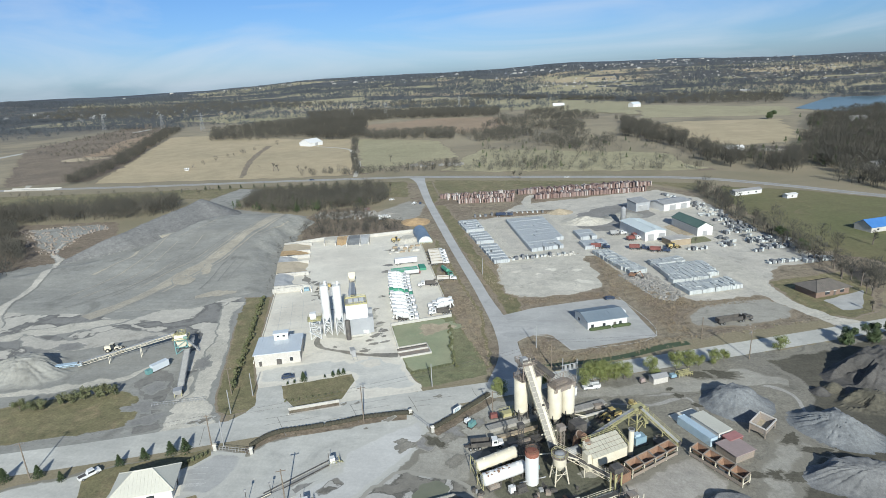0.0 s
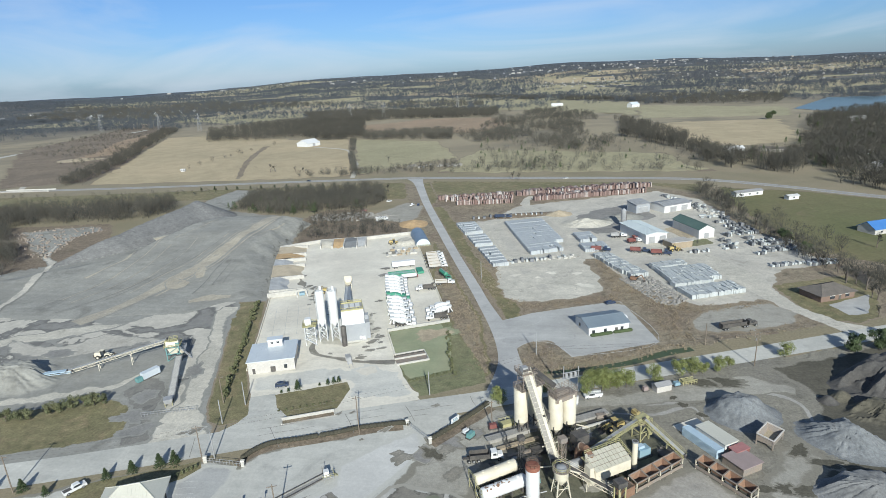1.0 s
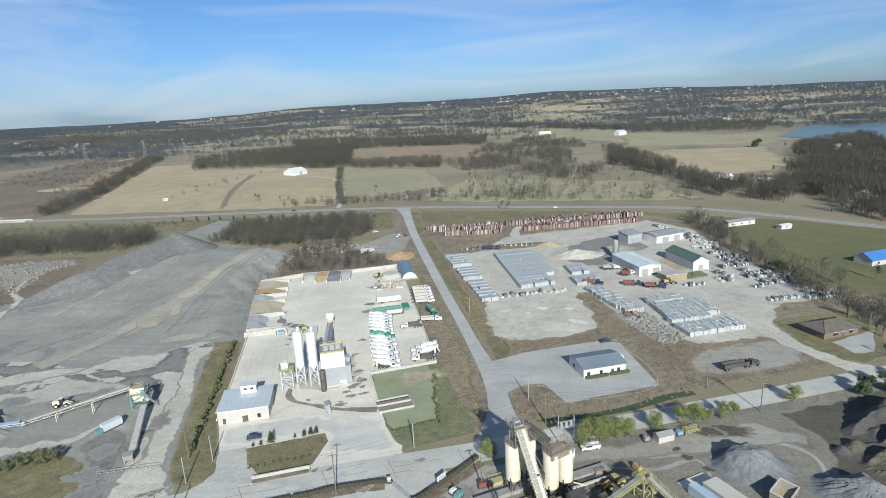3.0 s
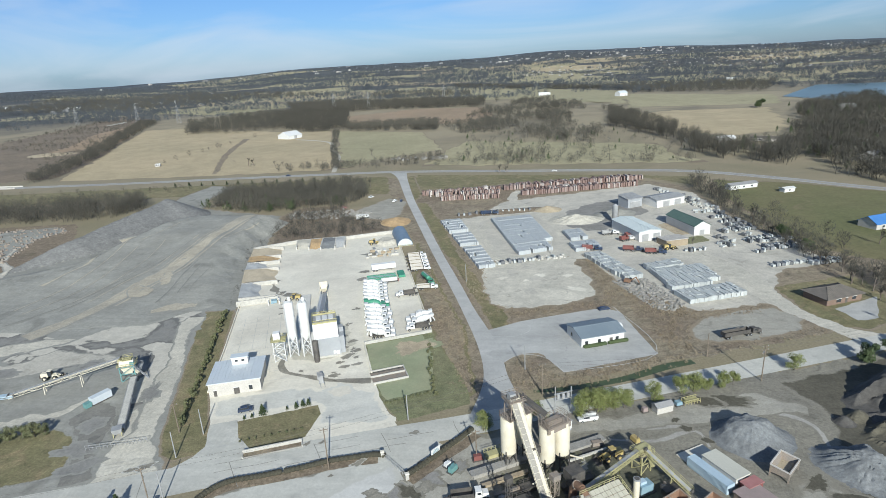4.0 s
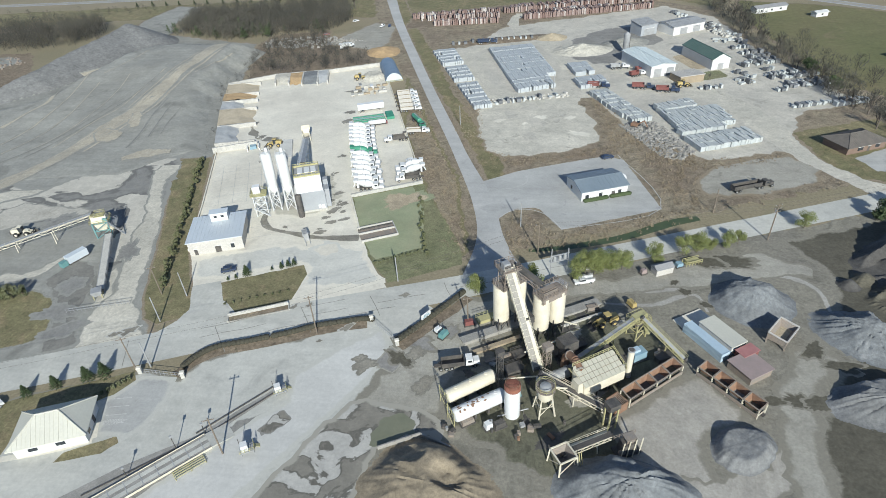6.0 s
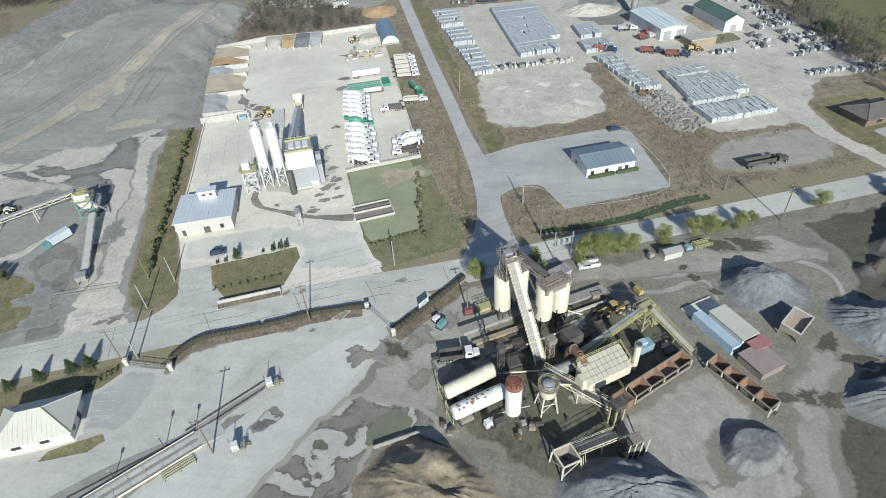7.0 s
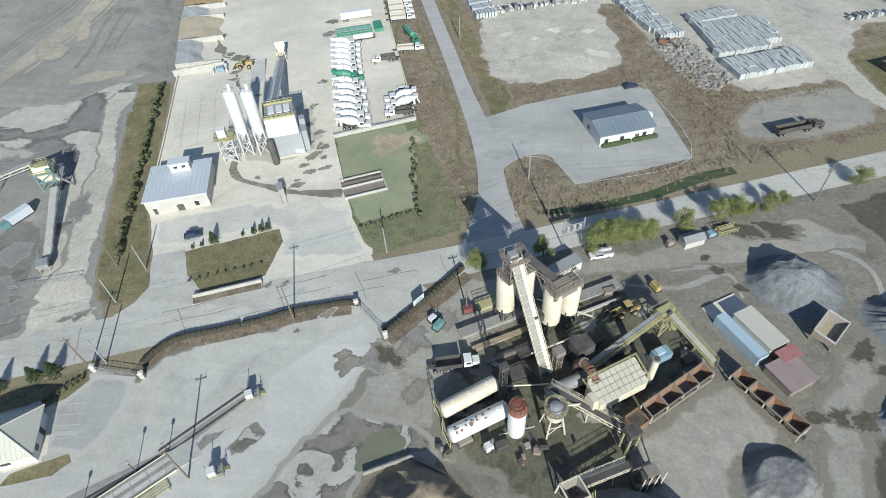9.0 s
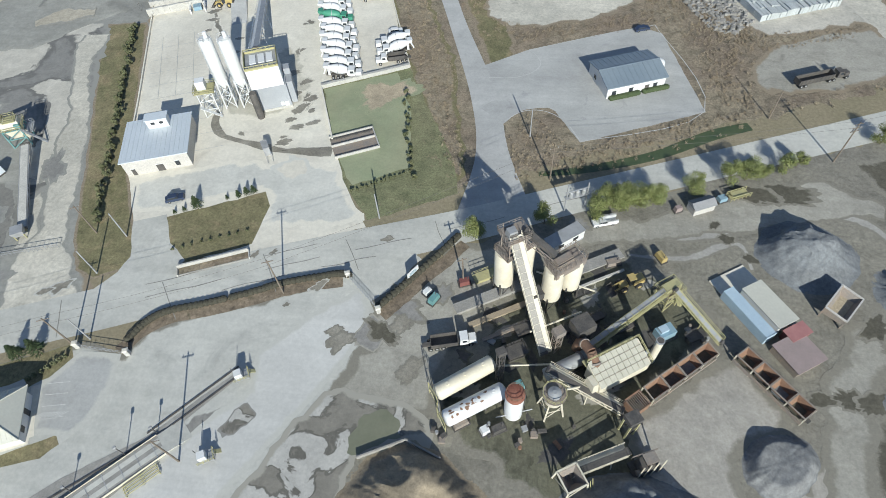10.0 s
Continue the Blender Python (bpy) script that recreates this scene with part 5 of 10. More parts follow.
    part("apron", Shape().box(0, -1.95, -0.9, 7.2, 0.1, 1.2).box(-3.75, 0, -0.9, 0.1, 3.7, 1.2), RUSTGREY, u)


silo_decks()


def conveyor(name, a, b, w, label, mat_side, mat_top, legs=(), cover=True, depth=0.9, rails=True, bays=10):
    """An inclined conveyor: two lattice sides, a belt or cover plates between them, trestles at the given shares of its length."""
    t = thing(name, 0, 0, 0, label, "conveyor")
    a, b = Vector(a), Vector(b)
    d = (b - a).normalized()
    side = d.cross(Vector((0, 0, 1))).normalized() * w / 2
    for sg in (-1, 1):
        part("side_truss", Shape().truss(a + side * sg, b + side * sg, depth, bays, 0.14), mat_side, t)
    part("cover" if cover else "belt", Shape().beam(a + Vector((0, 0, 0.05)), b + Vector((0, 0, 0.05)), w * 0.86, 0.16), mat_top, t)
    if cover:
        n = int((b - a).length / 1.5)
        for i in range(n + 1):
            p = a.lerp(b, i / n) + Vector((0, 0, 0.15))
            part("slat_seam", Shape().beam(p - side * 0.86, p + side * 0.86, 0.1, 0.06), mat_side, t)
    if rails:
        off = side * 1.7
        s = Shape().beam(a + off - Vector((0, 0, 0.4)), b + off - Vector((0, 0, 0.4)), w * 0.5, 0.06)
        part("walkway", s, mat_side, t)
        part("handrail", Shape().rail([a + side * 2.2 - Vector((0, 0, 0.4)), b + side * 2.2 - Vector((0, 0, 0.4))], 1.1, 2.0, 0.06), mat_side, t)
    for k in legs:
        p = a.lerp(b, k)
        s = Shape()
        for sg in (-1, 1):
            s.beam(p + side * sg - Vector((0, 0, depth)), (p.x + side.x * sg * 1.6, p.y + side.y * sg * 1.6, 0), 0.18)
        s.beam(p + side - Vector((0, 0, depth + 0.5)), p - side - Vector((0, 0, depth + 0.5)), 0.12)
        s.beam((p.x + side.x * 1.3, p.y + side.y * 1.3, p.z * 0.45), (p.x - side.x * 1.3, p.y - side.y * 1.3, p.z * 0.45), 0.12)
        part("trestle", s, mat_side, t)
    for p in (a, b):
        part("end_pulley", Shape().rod(p - side, p + side, 0.4, None, 12), DARKSTEEL, t)
    return t


conveyor("slat_conveyor", (5.9, 133.2, 2.2), (-1.6, 147.6, 20.4), 1.5, "steep cream slat conveyor climbing to the silo tower", CREAM, SLATS, (), True, 0.9, True, 16)


def fuel_tank(x, y, turn, L, r, z, matl, label, stains=False):
    t = thing("bitumen_tank", x, y, turn, label, "storage tank", "horizontal bitumen tanks")
    prof = [(0.0, r * 0.7), (0.02, r * 0.93), (0.045, r), (0.955, r), (0.98, r * 0.93), (1.0, r * 0.7)]
    part("barrel", Shape().turned((-L / 2, 0, z + r), (L / 2, 0, z + r), prof, 32), matl, t, "", True)
    for k in (-0.38, -0.13, 0.13, 0.38):
        part("saddle", Shape().box(L * k, 0, 0, 0.5, r * 1.7, z + r * 0.35), DARKSTEEL, t)
    for k in (-0.3, 0.0, 0.32):
        part("hatch", Shape().lathe(L * k, 0, [(0.35, z + 2 * r - 0.06), (0.35, z + 2 * r + 0.2)], 14), WHITE if stains else CREAM, t)
    if stains:
        rnd = random.Random(5)
        for i in range(16):
            c0, a = L * rnd.uniform(-0.40, 0.22), rnd.uniform(-0.55, 0.45)
            n0, w0, h0 = 9, rnd.uniform(0.2, 0.75), rnd.uniform(0.1, 0.24)
            ring = [(c0 + w0 * math.cos(6.283 * q / n0) * rnd.uniform(0.6, 1.0), a + h0 * math.sin(6.283 * q / n0) * rnd.uniform(0.6, 1.0)) for q in range(n0)]
            part("patch", Shape().add([(u, math.sin(b) * (r + 0.012), z + r + math.cos(b) * (r + 0.012)) for u, b in ring + [(c0, a)]], [((q + 1) % n0, q, n0) for q in range(n0)]), RUST, t, "rust-brown patch")
    s = Shape().rail([(-L / 2 - 0.6, -r, z + 2 * r), (-L / 2 - 0.6, r, z + 2 * r)], 1.1, 1.0, 0.08)
    for sy in (-r, r):
        s.beam((-L / 2 - 0.6, sy, 0), (-L / 2 - 0.6, sy, z + 2 * r + 1.1), 0.12)
    s.beam((-L / 2 - 0.6, -r, 0.2), (-L / 2 - 0.6, r, z + r), 0.1).beam((-L / 2 - 0.6, r, z + r), (-L / 2 - 0.6, -r, z + 2 * r), 0.1)
    part("access_frame", s, YELLOW, t, "faded yellow stair frame")
    return t


fuel_tank(-8.9, 126.5, 36, 12.6, 1.65, 1.0, CREAM, "long cream bitumen tank on saddles")
fuel_tank(-6.6, 121.6, 33, 12.6, 1.65, 0.7, WHITE, "long white bitumen tank with rusty patches", True)


def dust_silo():
    t = thing("dust_silo", 0.5, 121.6, 0, "white upright dust silo with a rust-red top", "silo")
    part("barrel", Shape().lathe(0, 0, [(1.7, 0), (1.7, 9.0), (1.66, 9.1)], 28), WHITE, t, "", True)
    part("lid", Shape().lathe(0, 0, [(1.78, 8.3), (1.78, 9.25), (1.5, 9.36), (0.3, 9.5)], 28), REDRUST, t, "rust-red lid", True)
    part("guard_rail", Shape().rail([(1.6 * math.cos(k * math.pi / 5), 1.6 * math.sin(k * math.pi / 5), 9.3) for k in range(11)], 0.9, 1.2, 0.06), RUST, t)
    part("ladder", Shape().beam((1.85, 0.25, 0), (1.85, 0.25, 10), 0.07).beam((1.85, -0.25, 0), (1.85, -0.25, 10), 0.07), DARKSTEEL, t)


dust_silo()


def lime_silo():
    t = thing("mineral_silo", 7.4, 122.8, 20, "squat cream mineral silo on splayed legs", "silo")
    part("barrel", Shape().lathe(0, 0, [(0.4, 3.2), (1.6, 5.0), (1.75, 5.4), (1.75, 7.6)], 24), CREAM, t, "", True)
    part("top_deck", Shape().lathe(0, 0, [(2.2, 7.6), (2.2, 7.75)], 16), RUSTGREY, t)
    part("top_cap", Shape().lathe(0, 0, [(1.3, 7.75), (1.2, 8.3), (0.4, 8.6)], 18), GREYSTEEL, t)
    part("guard_rail", Shape().rail([(2.15 * math.cos(k * math.pi / 5), 2.15 * math.sin(k * math.pi / 5), 7.75) for k in range(11)], 1.1, 1.4, 0.08), YELLOW, t)
    for i in range(4):
        a = math.pi / 4 + i * math.pi / 2
        part("leg", Shape().beam((2.6 * math.cos(a), 2.6 * math.sin(a), 0), (1.6 * math.cos(a), 1.6 * math.sin(a), 5.6), 0.26), CREAM, t)
    for i in range(4):
        a, b = math.pi / 4 + i * math.pi / 2, math.pi / 4 + (i + 1) * math.pi / 2
        s = Shape().beam((2.4 * math.cos(a), 2.4 * math.sin(a), 1.0), (1.9 * math.cos(b), 1.9 * math.sin(b), 4.0), 0.12)
        s.beam((2.1 * math.cos(a), 2.1 * math.sin(a), 3.0), (2.1 * math.cos(b), 2.1 * math.sin(b), 3.0), 0.14)
        part("bracing", s, CREAM, t)


lime_silo()


def baghouse():
    t = thing("baghouse", 19.4, 130.6, 33, "cream baghouse filter with ribbed roof on legs", "dust filter")
    part("body", Shape().add([(-5.6, -2.2, 2), (5.6, -2.2, 2), (5.6, 2.2, 2), (-5.6, 2.2, 2), (-5.6, -2.2, 5.0), (5.6, -2.2, 5.0), (5.6, 2.2, 6.9), (-5.6, 2.2, 6.9)], [(3, 2, 1, 0), (0, 1, 5, 4), (1, 2, 6, 5), (2, 3, 7, 6), (3, 0, 4, 7), (4, 5, 6, 7)]), CREAM, t)
    for i in range(9):
        x0, x1 = -5.5 + i * 1.22, -4.36 + i * 1.22
        part("roof_panel", Shape().add([(x0, -2.4, 4.98), (x1, -2.4, 4.98), (x1, 2.4, 7.05), (x0, 2.4, 7.05), (x0, -2.4, 5.14), (x1, -2.4, 5.14), (x1, 2.4, 7.21), (x0, 2.4, 7.21)], [(3, 2, 1, 0), (4, 5, 6, 7), (0, 1, 5, 4), (1, 2, 6, 5), (2, 3, 7, 6), (3, 0, 4, 7)]), BAGROOF, t)
    for i in range(4):
        for k in (-1, 1):
            part("support_leg", Shape().beam((-4.6 + i * 3.0, k * 1.9, 0), (-4.6 + i * 3.0, k * 1.9, 2.0), 0.25), DARKSTEEL, t)
        s = Shape().add([(-5.4 + i * 2.8, -2.0, 2.0), (-2.8 + i * 2.8, -2.0, 2.0), (-2.8 + i * 2.8, 2.0, 2.0), (-5.4 + i * 2.8, 2.0, 2.0), (-4.1 + i * 2.8, 0, 0.7)], [(0, 4, 1), (1, 4, 2), (2, 4, 3), (3, 4, 0)])
        part("hopper", s, CREAM, t)
    part("guard_rail", Shape().rail([(-5.6, 2.5, 7.1), (5.7, 2.5, 7.1), (5.7, -2.3, 5.1)], 1.1, 1.4, 0.1), YELLOW, t, "yellow guard rail")
    for k in (-1.2, 0.0, 1.2):
        part("roof_batten", Shape().beam((-5.5, k, 6.2 + k * 0.43), (5.5, k, 6.2 + k * 0.43), 0.09), RUSTGREY, t)
    part("walkway", Shape().box(0, 3.0, 5.4, 11.4, 1.4, 0.12), YELLOW, t)
    part("end_transition", Shape().box(-6.3, -0.6, 1.4, 1.6, 3.0, 4.6, 0, (0.7, 0.7)), CREAM, t)
    u = thing("exhaust_stack", 26.6, 134.8, 0, "cream exhaust stack beside the baghouse", "chimney")
    part("pipe", Shape().lathe(0, 0, [(0.75, 0), (0.75, 8.2)], 22), CREAM, u, "", True)
    part("collar", Shape().lathe(0, 0, [(0.85, 0), (0.85, 0.6)], 22), GREYSTEEL, u)
    part("collar", Shape().lathe(0, 0, [(0.82, 7.9), (0.82, 8.25)], 22), GREYSTEEL, u)
    part("inner_flue", Shape().lathe(0, 0, [(0.62, 8.1), (0.62, 8.28)], 22), DARKSTEEL, u)
    v = thing("exhaust_duct", 13.6, 131.6, 0, "big rust-brown curved duct into the baghouse", "duct")
    pts = [(-1.4, 3.6, 1.6), (-1.2, 3.4, 4.4), (-0.6, 2.2, 6.6), (0.5, 0.2, 7.2), (1.3, -1.6, 6.4), (1.6, -2.6, 4.6)]
    s = Shape()
    for p, q in zip(pts, pts[1:]):
        s.rod(p, q, 0.95, None, 18)
    part("pipe", s, RUST, v, "", True)
    part("flange", Shape().rod((-0.66, 2.3, 6.5), (-0.5, 2.0, 6.7), 1.1, None, 18).rod((1.25, -1.5, 6.5), (1.35, -1.75, 6.3), 1.1, None, 18), RUSTGREY, v)
    w = thing("dryer_drum", 10.6, 131.2, 33, "grey rotary dryer drum on a steel frame", "dryer")
    part("barrel", Shape().turned((-5.2, 0, 2.9), (4.6, 0, 2.3), [(0, 1.1), (0.01, 1.3), (0.99, 1.3), (1, 1.1)], 26), GREYSTEEL, w, "", True)
    for k in (-3, 2.4):
        part("riding_ring", Shape().turned((k, 0, 2.75 - k * 0.06), (k + 0.4, 0, 2.73 - k * 0.06), [(0, 1.45), (1, 1.45)], 26), RUSTGREY, w)
    part("burner_housing", Shape().box(5.4, 0, 1.2, 1.8, 2.4, 2.4), RUSTGREY, w)
    part("frame", Shape().beam((-5, -1.2, 0.9), (5, -1.2, 0.5), 0.35).beam((-5, 1.2, 0.9), (5, 1.2, 0.5), 0.35).box(-3, 0, 0, 0.4, 2.8, 1.3).box(2.6, 0, 0, 0.4, 2.8, 1.1), DARKSTEEL, w)


baghouse()
conveyor("feed_conveyor", (14.4, 135.0, 3.8), (29.4, 147.4, 6.6), 1.1, "grey covered feed conveyor with yellow walkway", YELLOW, GREYSTEEL, (0.25, 0.62), True, 0.6, True, 14)
conveyor("collecting_conveyor", (40.2, 139.2, 1.4), (31.0, 147.0, 7.0), 1.0, "narrow cream belt conveyor up to the screen", YELLOW, GREYSTEEL, (0.4,), True, 0.7, True, 10)
conveyor("recycle_conveyor", (20.3, 123.4, 1.6), (6.4, 128.0, 6.2), 1.3, "cream lattice conveyor with yellow handrail", CREAM, DARKSTEEL, (0.45,), False, 1.0, True, 12)
conveyor("reclaim_conveyor", (20.4, 115.4, 3.4), (10.6, 110.8, 2.4), 1.3, "cream lattice conveyor beside the fines heap", CREAM, DARKSTEEL, (0.3,), False, 0.9, True, 9)


def screen_tower():
    t = thing("screen_tower", 30.4, 148.2, 35, "yellow vibrating screen on a steel tower", "screen")
    s = Shape()
    lattice_tower(s, 0, 0, 3.2, 0, 5.6, 0, 2, 0.26)
    part("frame", s, YELLOW, t)
    part("screen_box", Shape().box(0, 0, 5.6, 3.8, 2.2, 1.4, 0, (0.95, 0.8)), YELLOW, t)
    part("deck", Shape().box(0, 0, 5.4, 4.6, 3.8, 0.15), RUSTGREY, t)
    part("guard_rail", Shape().rail([(-2.3, -1.9, 5.5), (2.3, -1.9, 5.5), (2.3, 1.9, 5.5), (-2.3, 1.9, 5.5), (-2.3, -1.9, 5.5)], 1.1, 1.2, 0.09), YELLOW, t)
    part("reject_chute", Shape().beam((0.5, -1.6, 5.4), (1.0, -3.0, 2.6), 0.9, 0.7), YELLOW, t)
    u = thing("reclaim_hopper", 10.8, 109.8, 30, "cream steel hopper frame with a yellow ladder", "hopper")
    for p_ in ((-1.9, -1.9), (1.9, -1.9), (1.9, 1.9), (-1.9, 1.9)):
        part("leg", Shape().beam((p_[0] * 1.15, p_[1] * 1.15, 0), (*p_, 4.0), 0.28), CREAM, u)
    for a_, b_ in (((-1.9, -1.9), (1.9, -1.9)), ((1.9, -1.9), (1.9, 1.9)), ((1.9, 1.9), (-1.9, 1.9)), ((-1.9, 1.9), (-1.9, -1.9))):
        part("top_beam", Shape().beam((*a_, 4.0), (*b_, 4.0), 0.28), CREAM, u)
        part("brace", Shape().beam((*a_, 0.6), (*b_, 3.8), 0.14), CREAM, u)
    part("hopper", Shape().add([(-1.7, -1.7, 3.9), (1.7, -1.7, 3.9), (1.7, 1.7, 3.9), (-1.7, 1.7, 3.9), (-0.5, -0.5, 1.8), (0.5, -0.5, 1.8), (0.5, 0.5, 1.8), (-0.5, 0.5, 1.8)], [(0, 4, 5, 1), (1, 5, 6, 2), (2, 6, 7, 3), (3, 7, 4, 0), (7, 6, 5, 4)]), RUSTGREY, u)
    part("ladder", Shape().beam((2.6, -2.6, 0), (2.2, -1.8, 5), 0.12).beam((3.2, -2.4, 0), (2.8, -1.6, 5), 0.12), YELLOW, u)
    v = thing("crusher_unit", 23.6, 114.0, 24, "sooty crusher unit with a cream outer frame", "crusher")
    part("body", Shape().box(0, 0, 1.0, 3.2, 2.4, 2.4, 0, (0.8, 0.85)), DARKSTEEL, v)
    part("feed_box", Shape().box(0.4, 0.2, 3.4, 1.8, 1.6, 1.2, 0, (1.3, 1.2)), RUSTGREY, v)
    part("motor", Shape().rod((-2.2, -0.8, 1.6), (-1.0, -0.8, 1.6), 0.5, None, 14), RUSTGREY, v)
    part("skid", Shape().box(0, 0, 0.4, 5.2, 2.8, 0.6), DARKSTEEL, v)
    for k in (-2.2, -0.9, 0.5, 1.9):
        part("slanted_bar", Shape().beam((k, -1.5, 0.2), (k + 0.8, -1.0, 4.6), 0.2), CREAM, v)
    part("guard_rail", Shape().rail([(-2.4, 1.3, 3.4), (2.4, 1.3, 3.4)], 1.1, 1.2, 0.08), RUSTGREY, v)
    w = thing("drive_mast", 20.9, 120.0, 30, "dark braced mast at the conveyor's tail", "mast")
    for sx in (-0.9, 0.9):
        for sy in (-0.9, 0.9):
            part("post", Shape().beam((sx, sy, 0), (sx, sy, 7.4), 0.3), YELLOW, w)
    for z0 in (0.4, 2.8, 5.0):
        part("brace", Shape().beam((-0.9, -0.9, z0), (0.9, -0.9, z0 + 2.2), 0.18).beam((0.9, 0.9, z0), (-0.9, 0.9, z0 + 2.2), 0.18), DARKSTEEL, w)
    part("head_box", Shape().box(0, 0, 6.2, 2.6, 2.2, 1.4), DARKSTEEL, w)


screen_tower()


def bin_row(x, y, turn, n, label, w=4.2, d=2.8, h=2.7):
    """A row of cold-feed bins open above, each with its own sloping hopper and dark load."""
    t = thing("cold_feed_bins", x, y, turn, label, "feed bins", "cold feed bin rows")
    for i in range(n):
        cx = (i + 0.5) * w
        s = Shape()
        a, b = w / 2 - 0.06, d / 2
        o = [(cx - a, -b, h), (cx + a, -b, h), (cx + a, b, h + 0.5), (cx - a, b, h + 0.5)]
        q = [(cx - a * 0.45, -b * 0.5, h - 1.9), (cx + a * 0.45, -b * 0.5, h - 1.9), (cx + a * 0.45, b * 0.5, h - 1.9), (cx - a * 0.45, b * 0.5, h - 1.9)]
        s.add(o + q, [(0, 4, 5, 1), (1, 5, 6, 2), (2, 6, 7, 3), (3, 7, 4, 0), (7, 6, 5, 4)])
        bn = part("bin", s, RUST, t)
        e = Shape()
        for p, r in zip(o, o[1:] + o[:1]):
            e.beam(p, r, 0.22)
        part("rim", e, RUSTGREY, bn)
        part("load", Shape().box(cx, -0.1, h - 1.95, w * 0.62, d * 0.6, 0.75, 0, (1.2, 1.15)), (DARKDIRT, BLACKFINES, GREYSTONE)[i % 3], bn, "dark aggregate load")
    s = Shape()
    for i in range(n + 1):
        for k in (-1, 1):
            s.beam((i * w, k * d / 2, 0), (i * w, k * d / 2, h), 0.22)
        s.beam((i * w, -d / 2, 1.0), (i * w, d / 2, 1.0), 0.16)
    part("frame", s, CREAM, t)
    part("belt", Shape().box(n * w / 2, 0, 0.7, n * w + 1.5, 1.0, 0.2), DARKSTEEL, t)
    part("skirt", Shape().box(n * w / 2, -d / 2 - 0.2, 0.4, n * w, 0.15, 0.9), RUSTGREY, t)
    return t


bin_row(24.9, 126.5, 39, 4, "four rusty cold-feed bins in a row", 4.2)
t = thing("grizzly_screen", 22.9, 124.9, 39, "rusty bar screen over a feed box", "screen")
part("box", Shape().box(0, -1.5, 0, 3.6, 0.14, 2.6).box(0, 1.5, 0, 3.6, 0.14, 2.9).box(-1.75, 0, 0, 0.14, 2.9, 2.7).box(1.75, 0, 0, 0.14, 2.9, 2.7), RUST, t)
for k in range(9):
    part("bar", Shape().beam((-1.6 + 0.4 * k, -1.45, 2.5), (-1.6 + 0.4 * k, 1.45, 2.75), 0.1), RUSTGREY, t)
bin_row(43.2, 136.9, -50.5, 4, "four rusty cold-feed bins in a second row", 3.75)


def containers():
    t = thing("shipping_container", 46.3, 146.0, -58, "pale blue corrugated shipping container", "container")
    part("body", Shape().box(0, 0, 0, 12.0, 2.45, 2.6), CONTAINER, t)
    for i in range(38):
        part("corrugation", Shape().box(-5.85 + i * 0.316, -1.26, 0.15, 0.16, 0.08, 2.3), CONTAINER, t)
    part("corner_frame", Shape().box(-5.95, 0, 0, 0.15, 2.5, 2.66), CONTAINER, t)
    part("corner_frame", Shape().box(5.95, 0, 0, 0.15, 2.5, 2.66), CONTAINER, t)
    u = thing("control_house", 50.8, 147.6, -58, "white flat-roofed control house", "cabin")
    part("body", Shape().box(-0.6, 0, 0, 10.0, 4.6, 2.7), WHITEWALL, u)
    part("roof", Shape().box(-0.6, 0, 2.7, 10.4, 5.0, 0.2), CREAMROOF, u)
    part("window", Shape().box(-2, 2.32, 1, 2.0, 0.1, 1.0).box(2, 2.32, 1, 2.0, 0.1, 1.0), GLASS, u)
    v = thing("red_shed", 54.6, 142.4, -58, "small red metal shed with faded roof", "shed")
    part("wall", Shape().box(0, 0, 0, 2.6, 4.6, 2.4), REDPAINT, v)
    part("roof", Shape().box(0, 0, 2.4, 2.9, 5.0, 0.15), FADEDRED, v)
    w = thing("brown_shed", 54.0, 138.0, -58, "shed with a faded brown metal roof", "shed")
    part("wall", Shape().box(0, 0, 0, 6.4, 6.6, 2.2), RUSTGREY, w)
    part("roof", Shape().box(0, 0, 2.2, 6.9, 7.2, 0.2), PINKROOF, w)
    x = thing("bunker_slab", 45.6, 154.6, 32, "pale concrete loading slab", "slab")
    part("slab", Shape().box(0, 0, 0, 9, 5, 0.3), CONCRETE, x)
    y = thing("feed_hopper", 64.6, 149.2, 50, "square steel feed hopper with sand inside", "hopper")
    rim = [(-3.6, -2.2, 3.0), (3.6, -2.2, 3.0), (3.6, 2.2, 3.5), (-3.6, 2.2, 3.5)]
    s = Shape().add(rim + [(-1.6, -0.9, 1.3), (1.6, -0.9, 1.3), (1.6, 0.9, 1.3), (-1.6, 0.9, 1.3)], [(0, 4, 5, 1), (1, 5, 6, 2), (2, 6, 7, 3), (3, 7, 4, 0), (7, 6, 5, 4)])
    part("bin", s, RUSTGREY, y)
    part("load", Shape().box(0, 0, 1.7, 4.4, 2.4, 0.3, 0, (1.1, 1.1)), TANSAND, y, "tan sand load")
    for p, q in zip(rim, rim[1:] + rim[:1]):
        part("rim", Shape().beam(p, q, 0.3), TANWALL, y)
        part("leg", Shape().beam((p[0] * 0.95, p[1] * 0.95, 0), (p[0] * 0.95, p[1] * 0.95, p[2]), 0.3), RUSTGREY, y)
    for k in (-1, 1):
        part("side_plate", Shape().box(0, k * 2.1, 1.3, 7.0, 0.12, 1.6), RUSTGREY, y)
        part("side_plate", Shape().box(k * 3.45, 0, 1.3, 0.12, 4.1, 1.6), RUSTGREY, y)
    z = thing("office_trailer", 10.0, 162.0, 38, "pale office trailer with a flat roof", "trailer")
    part("body", Shape().box(0, 0, 0.6, 9.0, 2.9, 2.6), WHITEWALL, z)
    part("roof", Shape().box(0, 0, 3.2, 9.3, 3.2, 0.15), GREYSTEEL, z)
